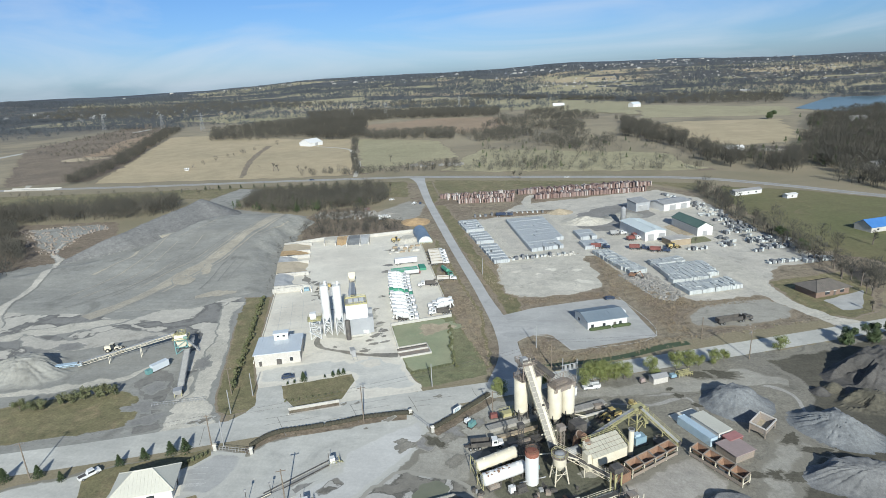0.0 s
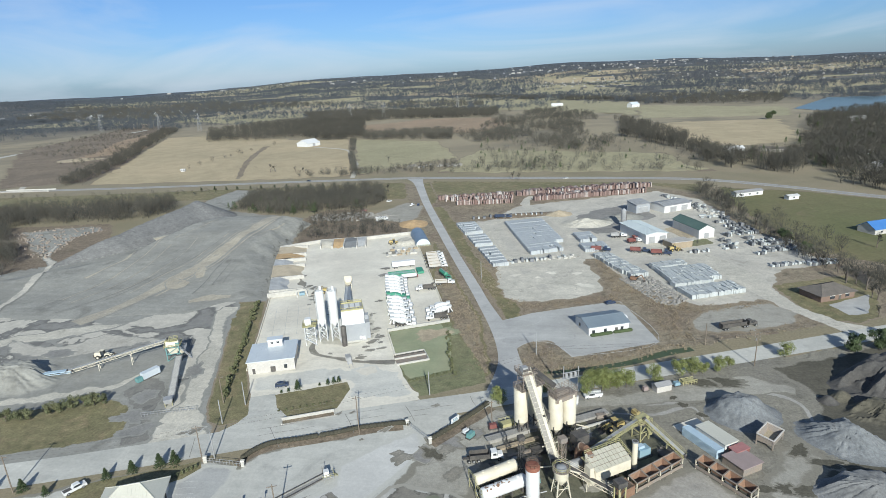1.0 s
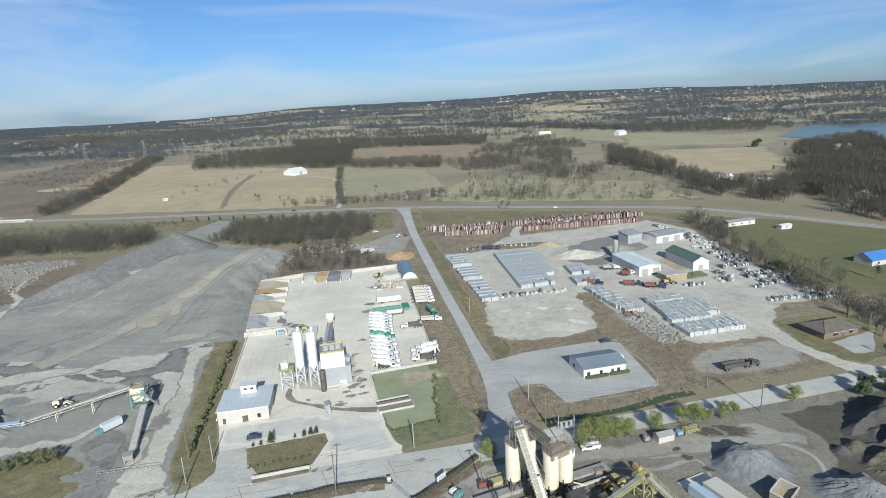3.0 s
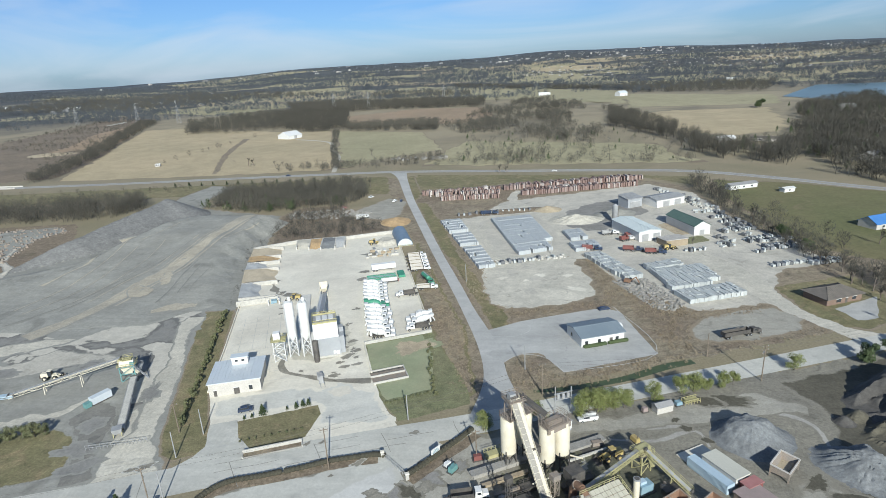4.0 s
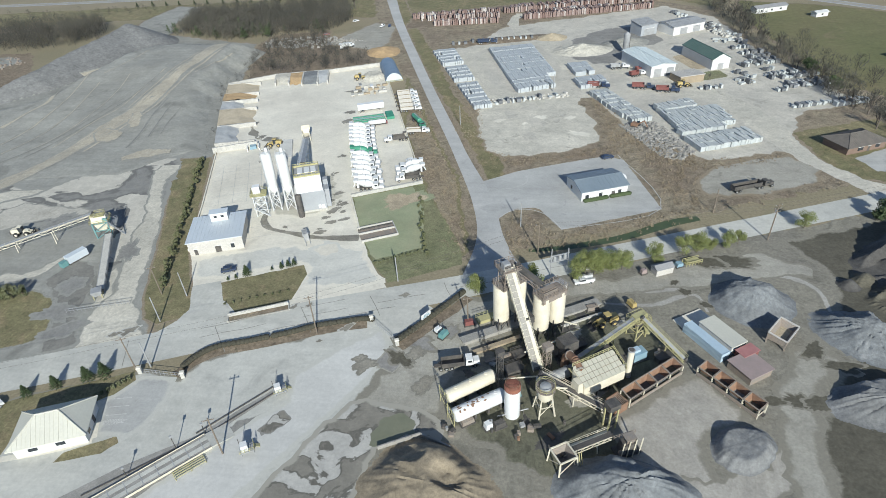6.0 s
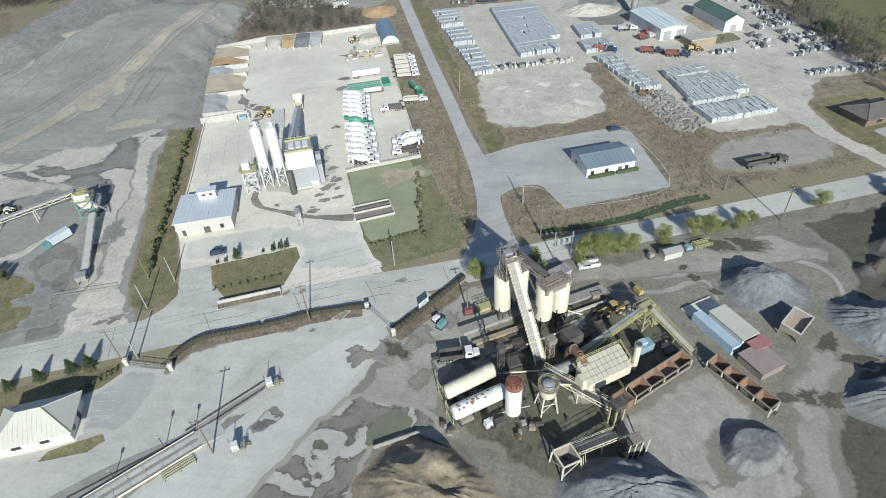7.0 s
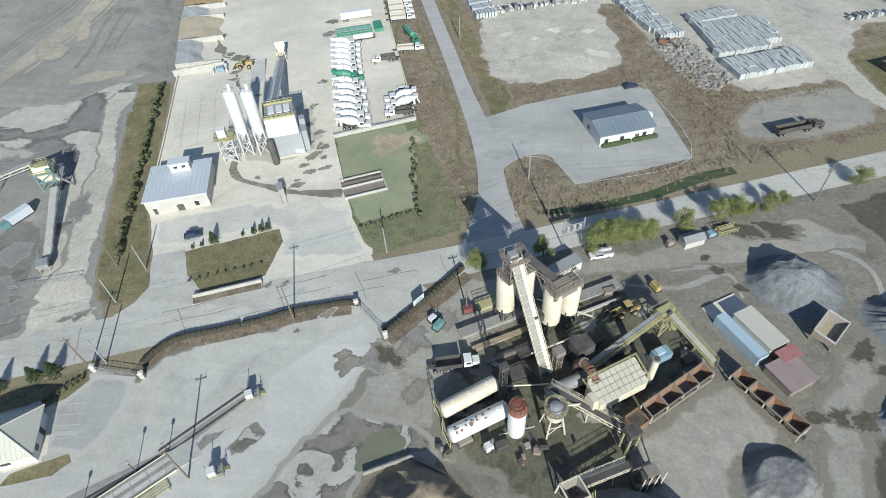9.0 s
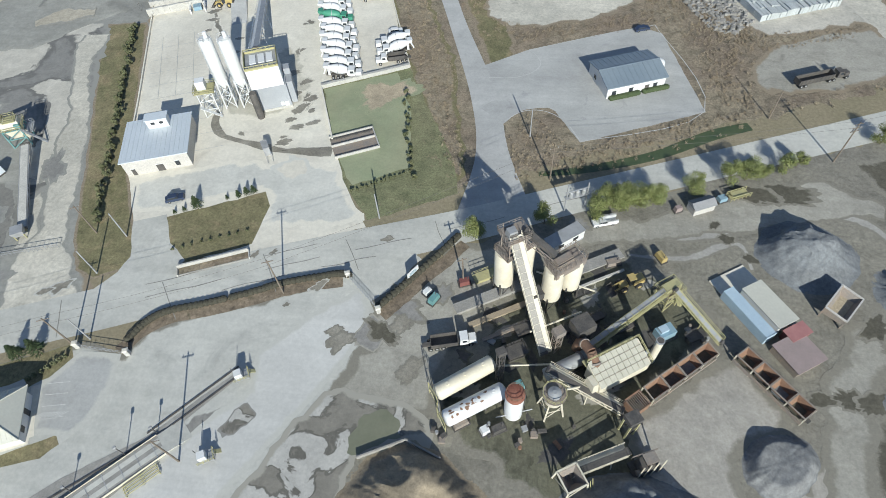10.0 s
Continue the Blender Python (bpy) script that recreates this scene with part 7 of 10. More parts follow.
    if pts:
        tagged(new(name, blades(pts, seed, n, wide, material, conical, long)), label, "woods", "", "stuff")


def strip(line, w):
    l = [(x - w / 2, y) for x, y in line]
    return l + [(x + w / 2, y) for x, y in reversed(line)]


woods("thicket", [(-246, 436), (-200, 418), (-131, 436), (-124, 470), (-140, 515), (-252, 490)], 3.4, 21, 7, 11, "dense thicket of bare grey saplings", 80, 0.2)
woods("cedar_thicket", [(-250, 428), (-200, 415), (-131, 432), (-131, 446), (-200, 446), (-250, 462)], 9, 22, 5, 9, "dark cedars at the edge of the thicket", 60, 0.5, 0.0, NEEDLE, True)
woods("field_end_woods", [(-597.3, 996.8), (-720.1, 1216.7), (-652.4, 1354.2), (-561.8, 1461.7), (-388.7, 1020.6), (-469.1, 989.4)], 9, 71, 9, 14, "bare grey woods at the far end of the hayfield", 90, 0.26, 0.1)
woods("brush", [(-166, 408), (-158, 350), (-136, 347), (-84, 366), (-100, 385), (-128, 405), (-132, 430)], 5.0, 23, 4, 8, "bare brown brush behind the yard wall", 80, 0.22)
woods("west_woods", [(-560, 410), (-320, 466), (-296, 430), (-316, 404), (-400, 392), (-440, 330), (-560, 300)], 5.5, 24, 8, 13, "bare brown woods beside the spoil bank", 100, 0.22)
woods("west_slope_woods", [(-297, 256), (-316, 298), (-342, 322), (-388, 362), (-440, 396), (-560, 415), (-560, 290), (-420, 225), (-335, 212)], 5.0, 61, 6, 11, "bare brown woods on the slope below the spoil bank", 100, 0.22, 0.05)
woods("west_brush", [(-560, 440), (-300, 500), (-300, 525), (-560, 510)], 11, 50, 2.5, 5, "low brown bushes on the highway verge", 70, 0.24, 0.2)
woods("hedgerow_woods", [(-530, 570), (-612, 753), (-880, 1283), (-840, 1283), (-580, 745), (-500, 570)], 7, 25, 8, 12, "bare hedgerow trees along a field edge", 100, 0.24)
woods("middle_woods", [(-664, 1642), (-542, 1691), (-96, 1532), (-84, 1348), (-330, 1376), (-406, 1347), (-500, 1298)], 9, 26, 11, 16, "bare grey woods beyond the hayfield", 100, 0.26)
woods("corner_woods", [(-560, 1330), (-403, 1360), (-288, 967), (-371, 956), (-500, 1140)], 8.5, 51, 11, 16, "bare grey woods behind the white barn", 100, 0.26)
woods("belt_woods", [(-305, 1025), (-145, 1032), (-129, 916), (-281, 940)], 7, 27, 9, 13, "belt of bare grey trees", 100, 0.26)
woods("centre_woods", [(-140, 996), (-82, 1139), (-65, 1494), (73, 1458), (160, 1127), (151, 889), (112, 902), (97, 721), (65, 729), (11, 780), (-34, 792), (-99, 887)], 9.5, 28, 8, 14, "bare woods in the middle distance", 100, 0.26, 0.6)
woods("diagonal_woods", [(160, 1127), (183, 981), (202, 821), (206, 719), (207, 643), (190, 585), (173, 640), (171, 732), (125, 876)], 8.0, 29, 11, 16, "line of bare trees across the fields", 110, 0.24, 0.1)
woods("east_woods", [(203, 686), (228, 640), (286, 690), (330, 790), (440, 720), (470, 480), (264, 470), (232, 543), (202, 576)], 8.5, 30, 10, 15, "bare grey woods behind the pasture", 110, 0.24, 0.32)
woods("upland_woods", [(437.7, 1034.6), (647.5, 1219.4), (503.5, 848.2), (280.2, 457.1), (256.8, 469.0), (257.4, 520.1), (273.1, 601.9), (335.0, 768.3)], 10, 31, 11, 16, "bare woods round the houses", 110, 0.26, 0.05)
woods("upland_cedars", [(437.7, 1034.6), (647.5, 1219.4), (503.5, 848.2), (280.2, 457.1), (256.8, 469.0), (257.4, 520.1), (273.1, 601.9), (335.0, 768.3)], 30, 72, 8, 13, "dark cedars among the bare woods", 90, 0.5, 0.1, NEEDLE, True)
woods("cedar_scatter", [(203, 640), (240, 560), (470, 480), (600, 1000), (440, 1090), (330, 800)], 26, 52, 7, 12, "dark cedars scattered among bare woods", 90, 0.5, 0.2, NEEDLE, True)
woods("pasture_cedars", [(-80, 900), (-60, 600), (170, 580), (180, 780), (60, 900)], 38, 53, 4, 8, "dark cedars dotted over rough pasture", 90, 0.5, 0.2, NEEDLE, True)
woods("pasture_trees", [(-80, 900), (-60, 600), (170, 580), (180, 780), (60, 900)], 19, 54, 5, 10, "bare trees dotted over rough pasture", 90, 0.24, 0.35)
woods("roadside_trees", [(-62, 672), (25, 667), (26, 602), (-61, 591)], 9, 55, 6, 9, "bare trees beside the highway", 90, 0.24, 0.2)
woods("ridge_hedge", [(-515, 2073), (-181, 1992), (-139, 1720), (-476, 1839)], 13, 56, 9, 14, "hedgerow trees across the far pasture", 60, 0.4, 0.3)
woods("far_hedge", [(-254, 2307), (304, 1827), (288, 1728), (-237, 2152)], 10, 57, 9, 14, "long far hedgerow of bare trees", 60, 0.4, 0.2)
woods("reservoir_woods", [(307, 1949), (696, 1760), (540, 1420), (266, 1580)], 13, 58, 10, 15, "bare woods near the reservoir", 60, 0.4, 0.3)
woods("far_belt_woods", [(-1829, 1840), (-2103, 2449), (-1464, 2505), (-672, 2105), (-1094, 1867), (-1160, 1640)], 22, 32, 14, 20, "wide belt of bare far woods", 50, 0.5, 0.2)
woods("pasture_scrub", [(-90, 600), (-80, 640), (160, 600), (170, 575), (60, 582)], 11, 33, 4, 9, "scattered bare bushes along the highway", 100, 0.24, 0.4)
woods("lane_scrub", [(-260, 592), (-140, 588), (-80, 630), (-90, 660), (-160, 630), (-250, 612)], 7, 34, 4, 9, "bushes and trees by the junction", 100, 0.24, 0.2)
woods("lane_hedge", [(-193, 592), (-250, 760), (-308, 955), (-300, 960), (-243, 760), (-186, 592)], 4, 35, 4, 7, "narrow bare hedge beside the lane", 100, 0.24)
woods("field_hedge", [(-420, 590), (-445, 760), (-425, 970), (-415, 970), (-432, 760), (-408, 590)], 17, 36, 4, 8, "thin line of bushes across the hayfield", 100, 0.24, 0.3)
woods("rough_scrub", [(-560, 600), (-947, 960), (-1100, 1500), (-944, 1403), (-640, 830)], 12, 37, 3, 7, "low scrub on the rough field", 50, 0.4, 0.45)
woods("east_trees", [(128, 500), (150, 495), (150, 400), (168, 300), (158, 262), (140, 330), (132, 400)], 13, 59, 8, 12, "bare grey trees between stone yard and pasture", 130, 0.22, 0.35)
woods("east_belt", [(128, 480), (140, 485), (142, 382), (152, 330), (164, 262), (150, 255), (142, 290), (134, 330), (128, 382)], 5.2, 38, 5, 9, "bare brushy belt beside the stone yard", 90, 0.24)
woods("ditch_brush", [(46, 214), (54, 230), (44, 262), (30, 312), (35, 315), (52, 268), (64, 238), (60, 210)], 3.0, 39, 0.7, 1.7, "low bare brush on the bank", 50, 0.16, 0.0, TUFT, long=2.0)
woods("lot_brush", [(34, 252), (30, 310), (40, 300), (46, 268), (60, 246), (70, 240), (62, 226), (52, 244)], 3.2, 60, 0.6, 1.4, "grey brown brush between the yards", 46, 0.16, 0.2, TUFT, long=2.0)
woods("street_brush", [(10, 188), (46, 204), (66, 214), (110, 232), (112, 226), (62, 205), (20, 184)], 3.0, 61, 0.6, 1.4, "bare brush along the ditch", 46, 0.16, 0.25, TUFT, long=2.0)
woods("row_brush", [(-16, 246), (34, 252), (36, 246), (2, 238), (-12, 236)], 3.0, 62, 0.6, 1.6, "bare brush behind the hall lot", 40, 0.16, 0.25, TUFT, long=2.0)
woods("weed_clumps", [(-14, 182), (-22, 228), (-36, 262), (-34, 226), (-19, 184)], 2.4, 40, 0.6, 1.5, "tall dry russet weeds", 26, 0.14, 0.2, TUFT, False, 3.5)
woods("bank_clumps", [(-2, 190), (12, 190), (46, 206), (60, 208), (40, 196), (10, 184), (-3, 181)], 2.6, 41, 0.6, 1.5, "dry weeds on the ditch bank", 26, 0.14, 0.2, TUFT, False, 3.5)
woods("wall_weeds", [(-150, 300), (-165, 332), (-160, 350), (-140, 345), (-156, 327), (-128, 250), (-133, 248)], 3.2, 42, 1, 3, "dry weeds along the yard wall", 26, 0.3, 0.2)

woods("weed_tufts", [(-3, 238), (34, 250), (44, 250), (52, 212), (62, 210), (58, 226), (70, 245), (60, 252), (40, 268), (34, 256), (0, 246), (-14, 252)], 1.15, 43, 0.35, 0.95, "dry tufts round the hall lot", 26, 0.14, 0.15, TUFT, False, 3.5)
woods("bank_tufts", [(0, 208), (6, 200), (13, 193), (46, 207), (60, 210), (20, 187), (-2, 180), (-4, 195)], 1.05, 44, 0.35, 0.95, "dry tufts on the bank by the ditch", 26, 0.14, 0.15, TUFT, False, 3.5)
woods("verge_tufts", [(-14, 182), (-22, 228), (-36, 268), (-52, 318), (-46, 270), (-34, 226), (-17, 180)], 1.1, 45, 0.35, 0.95, "dry russet tufts by the side road", 26, 0.14, 0.15, TUFT, False, 3.5)
woods("lot_tufts", [(-20, 250), (-14, 255), (-18, 296), (-26, 300), (-34, 290), (-28, 272)], 1.2, 46, 0.35, 0.95, "dry tufts by the dirt lot", 26, 0.14, 0.15, TUFT, False, 3.5)
woods("yard_tufts", [(32, 316), (38, 300), (46, 270), (70, 246), (98, 250), (94, 244), (66, 236), (50, 256), (36, 262)], 1.1, 47, 0.35, 0.95, "dry tufts below the stone yard", 26, 0.14, 0.15, TUFT, False, 3.5)

# twig colour shifted to blue grey, as haze would tint trees this far
HAZETWIG = mat("haze_blue_twigs", (0.066, 0.076, 0.087), (0.090, 0.099, 0.108), 0.01, 0.5, 0.95, relief=0.0)
rng = random.Random(123)
lines = []
for _ in range(460):
    a, r = radians(rng.uniform(45, 140)), rng.uniform(1600, 3700)
    x, y, t = r * math.cos(a), r * math.sin(a), radians(rng.choice((0, 5, -12, 15, 95, 60)) + rng.uniform(-14, 14))
    L = rng.uniform(120, 420)
    for _ in range(int(L / 7)):
        k = rng.uniform(-L / 2, L / 2)
        lines.append((x + k * math.cos(t) + rng.gauss(0, 4), y + k * math.sin(t) + rng.gauss(0, 4), rng.uniform(7, 14)))
tagged(new("far_hedgerows", blades(lines, 124, 30, 0.9, HAZETWIG)), "bare hedgerow trees dividing far fields, tinted with haze", "woods", "", "stuff")

pts = []
rng = random.Random(77)
for _ in range(34000):
    a, r = radians(rng.uniform(40, 150)), 1750 + 2450 * rng.random() ** 0.75
    x, y = r * math.cos(a), r * math.sin(a)
    if noise.noise((x * 0.0022, y * 0.0045, 5.0)) > (-0.2 if x < -300 else -0.05) - 0.4 * max(0, (r - 3600) / 1000) and not (inside(x, y, [(-1100, 2350), (-750, 2520), (-180, 2260), (290, 1690), (210, 1240), (-68, 1540), (-540, 1740), (-760, 1420), (-1010, 1590)]) or inside(x, y, [(480, 1250), (590, 1000), (1000, 1000), (1250, 1500), (690, 1580)])):
        pts.append((x, y, rng.uniform(9, 17)))
tagged(new("distant_woods", blades(pts, 78, 26, 0.9, HAZETWIG)), "distant grey woods over the rolling land, tinted with haze", "woods", "", "stuff")


# ---------- trees that stand alone ----------
def twig_tree(name, h, seed, matl=TWIG):
    """A bare tree: tapered trunk and limbs, and a crown of fine twigs."""
    r = random.Random(seed)
    trunk, crown = Shape(), Shape()

    def grow(p, d, ln, rad, depth):
        q = p + d * ln
        (trunk if depth < 2 else crown).rod(p, q, rad, rad * 0.6, 5 if depth < 2 else 3)
        if depth == 4:
            return
        for _ in range(4 if depth < 3 else 5):
            e = (d + Vector((r.uniform(-1, 1), r.uniform(-1, 1), r.uniform(-0.25, 0.7))) * (0.75 if depth else 0.6)).normalized()
            grow(p.lerp(q, r.uniform(0.5, 1.0)), e, ln * r.uniform(0.55, 0.75), rad * 0.52, depth + 1)

    grow(Vector((0, 0, -0.2)), Vector((0, 0, 1)), h * 0.36, h * 0.028, 0)
    t = thing(name, 0, 0, 0, "bare deciduous tree with grey twigs", "tree", "bare trees by the stone yard")
    part("trunk", trunk, BARK, t)
    part("crown", crown, matl, t)
    return t


def leafy_tree(name, h, seed, label, leaf=LEAF, n=1500, spread=0.42, size=0.34, low=0.18, group="street trees"):
    r = random.Random(seed)
    t = thing(name, 0, 0, 0, label, "tree", group)
    trunk, crown = Shape(), Shape()
    trunk.rod((0, 0, -0.2), (0, 0, h * 0.5), h * 0.022, h * 0.012, 6)
    lobes = []
    for i in range(9):
        a, k = r.uniform(0, 6.28), r.uniform(0.2, 0.75)
        c = Vector((math.cos(a) * spread * h * k, math.sin(a) * spread * h * k, h * r.uniform(low + 0.2, 0.82)))
        lobes.append((c, h * r.uniform(0.13, 0.22)))
        trunk.rod((0, 0, h * 0.3), c, h * 0.010, h * 0.004, 4)
    for _ in range(n):
        c, rad = r.choice(lobes)
        d = Vector((r.gauss(0, 1), r.gauss(0, 1), r.gauss(0, 1))).normalized()
        p = c + d * rad * r.uniform(0.5, 1.15)
        u = Vector((r.gauss(0, 1), r.gauss(0, 1), r.gauss(0, 0.5))).normalized() * size * r.uniform(0.6, 1.2)
        w = u.cross(d).normalized() * size * 0.5
        crown.add([p - u * 0.5, p + w, p + u * 0.5, p - w], [(0, 1, 2, 3)])
    part("trunk", trunk, BARK, t)
    part("crown", crown, leaf, t)
    return t


def conifer(name, h, seed, label, group, leaf=NEEDLE, wide=0.4):
    r = random.Random(seed)
    t = thing(name, 0, 0, 0, label, "tree", group)
    part("trunk", Shape().rod((0, 0, -0.2), (0, 0, h * 0.9), h * 0.022, 0.02, 5), BARK, t)
    s = Shape()
    for _ in range(620):
        k = r.random() ** 0.8
        a = r.uniform(0, 6.28)
        rad = wide * h * (1 - k) * r.uniform(0.45, 1.1) + 0.05
        p = Vector((rad * math.cos(a), rad * math.sin(a), h * (0.04 + 0.95 * k)))
        d = Vector((math.cos(a), math.sin(a), r.uniform(-0.4, 0.5))).normalized() * h * 0.085
        w = Vector((-math.sin(a), math.cos(a), r.uniform(-0.4, 0.4))) * h * 0.03
        s.add([p - d - w, p - d + w, p + d], [(0, 1, 2)])
    part("crown", s, leaf, t)
    return t


def plant(t, x, y, turn, k, label=""):
    o = copy_thing(t, pose(x, y, 0, 0, 0, turn) @ Matrix.Diagonal((k, k, k, 1)))
    if label:
        o["label"] = label
    return o


def forget(t):
    for o in list(t.children_recursive) + [t]:
        bpy.data.objects.remove(o)


rng = random.Random(3)
bare = [twig_tree("bare_tree", 10, s) for s in (1, 2, 3, 4)]
for i in range(44):
    k = i / 43
    x = 134 + 8 * k ** 2 + rng.uniform(-3, 6)
    y = 490 - 236 * k + rng.uniform(-3, 3)
    plant(rng.choice(bare), x, y, rng.uniform(0, 360), rng.uniform(0.75, 1.25))
for x, y, k in ((-305, 632, 1.3), (-300, 634, 1.1), (-272, 628, 0.9), (-262, 626, 0.8), (-176, 684, 1.1), (-152, 462, 0.9), (-130, 500, 1.2), (-20, 552, 1.1), (-14, 548, 1.0), (150, 262, 0.9), (165, 255, 1.0), (172, 268, 1.1),
                (-143, 352, 0.8), (-150, 362, 0.9), (86, 336, 0.5), (92, 333, 0.5), (183, 330, 1.1), (190, 305, 1.2), (176, 290, 1.0), (210, 300, 1.2), (136, 236, 0.7)):
    plant(bare[int(x * 7) % 4], x, y, x * 13 % 360, k, "bare grey deciduous tree standing in the open")
for b in bare:
    forget(b)

green = [leafy_tree("street_tree", 5.0, s, "yellow-green leafy tree beside the street", LEAF, 4200, 0.40, 0.17, 0.05) for s in (5, 6)]
for i, (x, y, k) in enumerate(((17.6, 171.0, 1.15), (20.0, 172.4, 1.25), (22.6, 172.6, 1.25), (25.2, 173.8, 1.25), (28.0, 174.4, 1.15), (30.6, 175.2, 1.05), (40.2, 179.6, 1.0), (49.0, 183.4, 1.1), (53.2, 184.6, 1.1), (57.0, 186.0, 0.8), (62.5, 188.4, 0.85), (66, 189.8, 0.75), (-10.4, 162.0, 1.0), (5.6, 167.4, 1.05), (88, 199.5, 0.95))):
    plant(green[i % 2], x, y, 70 * i, k * 1.3)
for b in green:
    forget(b)

bushy = [leafy_tree("evergreen", 4.4, s, "bushy green evergreen on the grass verge", BUSH, 1500, 0.42, 0.3, 0.0, "evergreens") for s in (18, 19)]
ev = [conifer("evergreen", 4.4, s, "dark green evergreen on the grass verge", "evergreens") for s in (8, 9)]
big = [leafy_tree("holly_tree", 8, 12, "broad dark evergreen tree beside the street", NEEDLE, 2400, 0.46, 0.5, 0.02, "dark evergreen trees")]
for x, y, k in ((113, 206, 1.0), (122, 209, 1.05), (131, 213, 0.95), (141, 342, 1.1), (143, 318, 1.0), (394, 1064, 2.2)):
    plant(big[0], x, y, x * 5 % 360, k)
forget(big[0])
for i, (x, y, k) in enumerate(((-168, 139.7, 1), (-164, 140.6, 0.9), (-160.7, 141.5, 0.95), (-156.4, 145.2, 1), (-154, 146.9, 0.9), (-151.2, 148.5, 1.05), (-148.2, 150.2, 1.0), (-145.2, 151.4, 1.05), (-142.1, 152.1, 0.85),
                            (-133.6, 110.7, 0.9), (-141.8, 108, 1), (-108.4, 120.6, 0.9), (-102, 123.5, 1), (-98.4, 125, 1.05), (-114, 117.5, 0.8), (-126, 110, 0.7), (-79.1, 166.2, 0.85), (-69.8, 170.2, 0.5), (-68, 171.2, 0.55), (-66.4, 171.9, 0.55), (-72.5, 169.2, 0.3), (-81.9, 164.6, 0.35), (-84, 163.6, 0.3))):
    plant(bushy[i % 2] if i < 9 else ev[i % 2], x, y, 50 * i, k * (1.1 if i < 9 else 1.0))
for i in range(13):
    plant(ev[i % 2], -330 + i * 12.5 + rng.uniform(-1, 1), 528 + i * 0.7, 40 * i, rng.uniform(0.8, 1.1), "small dark cedar beside the highway")
for b in ev + bushy:
    forget(b)

shrub = [leafy_tree("shrub", 2.6, s, "dull green shrub in the row along the yard wall", BUSH, 900, 0.46, 0.26, 0.0, "shrub row") for s in (14, 15)]
for i in range(34):
    k = i / 33
    plant(shrub[i % 2], -102.2 - 27.5 * k + rng.uniform(-0.6, 0.6), 159.5 + 80 * k + rng.uniform(-0.6, 0.6), 33 * i, rng.uniform(0.75, 1.15))
for i in range(14):
    k = i / 13
    plant(shrub[i % 2], -34 + 6.5 * k + rng.uniform(-0.7, 0.7), 212 - 33 * k, 33 * i, rng.uniform(0.45, 0.8), "low shrub on the basin bank")
for i in range(12):
    plant(shrub[i % 2], -29.5 - 1.1 * i + rng.uniform(-0.2, 0.2), 180.5 - 0.62 * i, 20 * i, rng.uniform(0.3, 0.5), "low shrub on the basin bank")
for i in range(9):
    plant(shrub[i % 2], -80 + i * 2.0, 152.6 + i * 0.85, 40 * i, 0.35, "low brown shrub on the island")
for b in shrub:
    forget(b)


# ---------- stone yard ----------
def row_of(proto, x0, y0, x1, y1, pitch, jitter, rng, turn=0.0, skip=0.0, label=""):
    n = max(1, int(math.dist((x0, y0), (x1, y1)) / pitch))
    a = math.degrees(math.atan2(y1 - y0, x1 - x0))
    for i in range(n):
        if rng.random() < skip:
            continue
        x, y = x0 + (x1 - x0) * (i + 0.5) / n, y0 + (y1 - y0) * (i + 0.5) / n
        o = copy_thing(rng.choice(proto), pose(x + rng.uniform(-1, 1) * jitter, y + rng.uniform(-1, 1) * jitter, 0, 0, 0, a + turn + rng.uniform(-3, 3)) @ Matrix.Diagonal((1, rng.uniform(0.92, 1.05), rng.uniform(0.9, 1.08), 1)))
        if label:
            o["label"] = label


def slab(name, w, d, h, material, label, category, group, seed):
    r = random.Random(seed)
    s = Shape().box(0, 0, 0.12, w, d, h - 0.12, 0, (0.97, 0.985))
    for k in (-0.33, 0.33):
        s.box(0, d * k, 0, w * 0.9, 0.14, 0.12)
    return single(name, s, material, label, category, group)


rng = random.Random(19)
grey = [slab("stone_slab", 1.0, 3.78, h, GRANITE, "upright grey stone slab bundle in a row", "stone slab", "grey stone slabs", i) for i, h in enumerate((2.2, 2.3, 2.1))]
for k in range(3):
    ox, oy = rot2(0, 3.7 * k, 20.8)
    row_of(grey, 68.9 + ox, 253.5 + oy, 94.4 + ox, 263.2 + oy, 1.08, 0.04, rng)
row_of(grey, 64.8, 267.6, 84.0, 274.9, 1.08, 0.04, rng)
for k in range(7):
    row_of(grey, 65.0 - 0.85 * k, 271.5 + 3.9 * k, 89.0 - 0.5 * k - (9 if k > 4 else 0), 280.6 + 3.6 * k, 1.08, 0.04, rng)
for k in range(9):
    row_of(grey, 47.0 - 1.75 * k, 280.5 + 4.2 * k - (2 if k > 1 else 0), 56 - 1.75 * k, 284 + 4.2 * k - (2 if k > 1 else 0), 1.1, 0.04, rng, 0, 0.0, "upright grey stone slab bundle beside the track")
for g in grey:
    bpy.data.objects.remove(g)


def joined_slabs(name, rows, pitch, d, h, material, label, rng):
    s = Shape()
    for x0, y0, x1, y1 in rows:
        n = max(1, int(math.dist((x0, y0), (x1, y1)) / pitch))
        a, hk = math.degrees(math.atan2(y1 - y0, x1 - x0)), rng.uniform(0.93, 1.07)
        for i in range(n):
            if rng.random() < 0.03:
                continue
            x, y = x0 + (x1 - x0) * (i + 0.5) / n, y0 + (y1 - y0) * (i + 0.5) / n
            s.box(x + rng.uniform(-0.05, 0.05), y + rng.uniform(-0.15, 0.15), 0, pitch * 0.92, d * rng.uniform(0.94, 1.04), h * hk * rng.uniform(0.96, 1.04), a + rng.uniform(-2, 2), (0.97, 0.98))
    tagged(part(name, s, material, None), label, "stone slabs", "", "stuff")


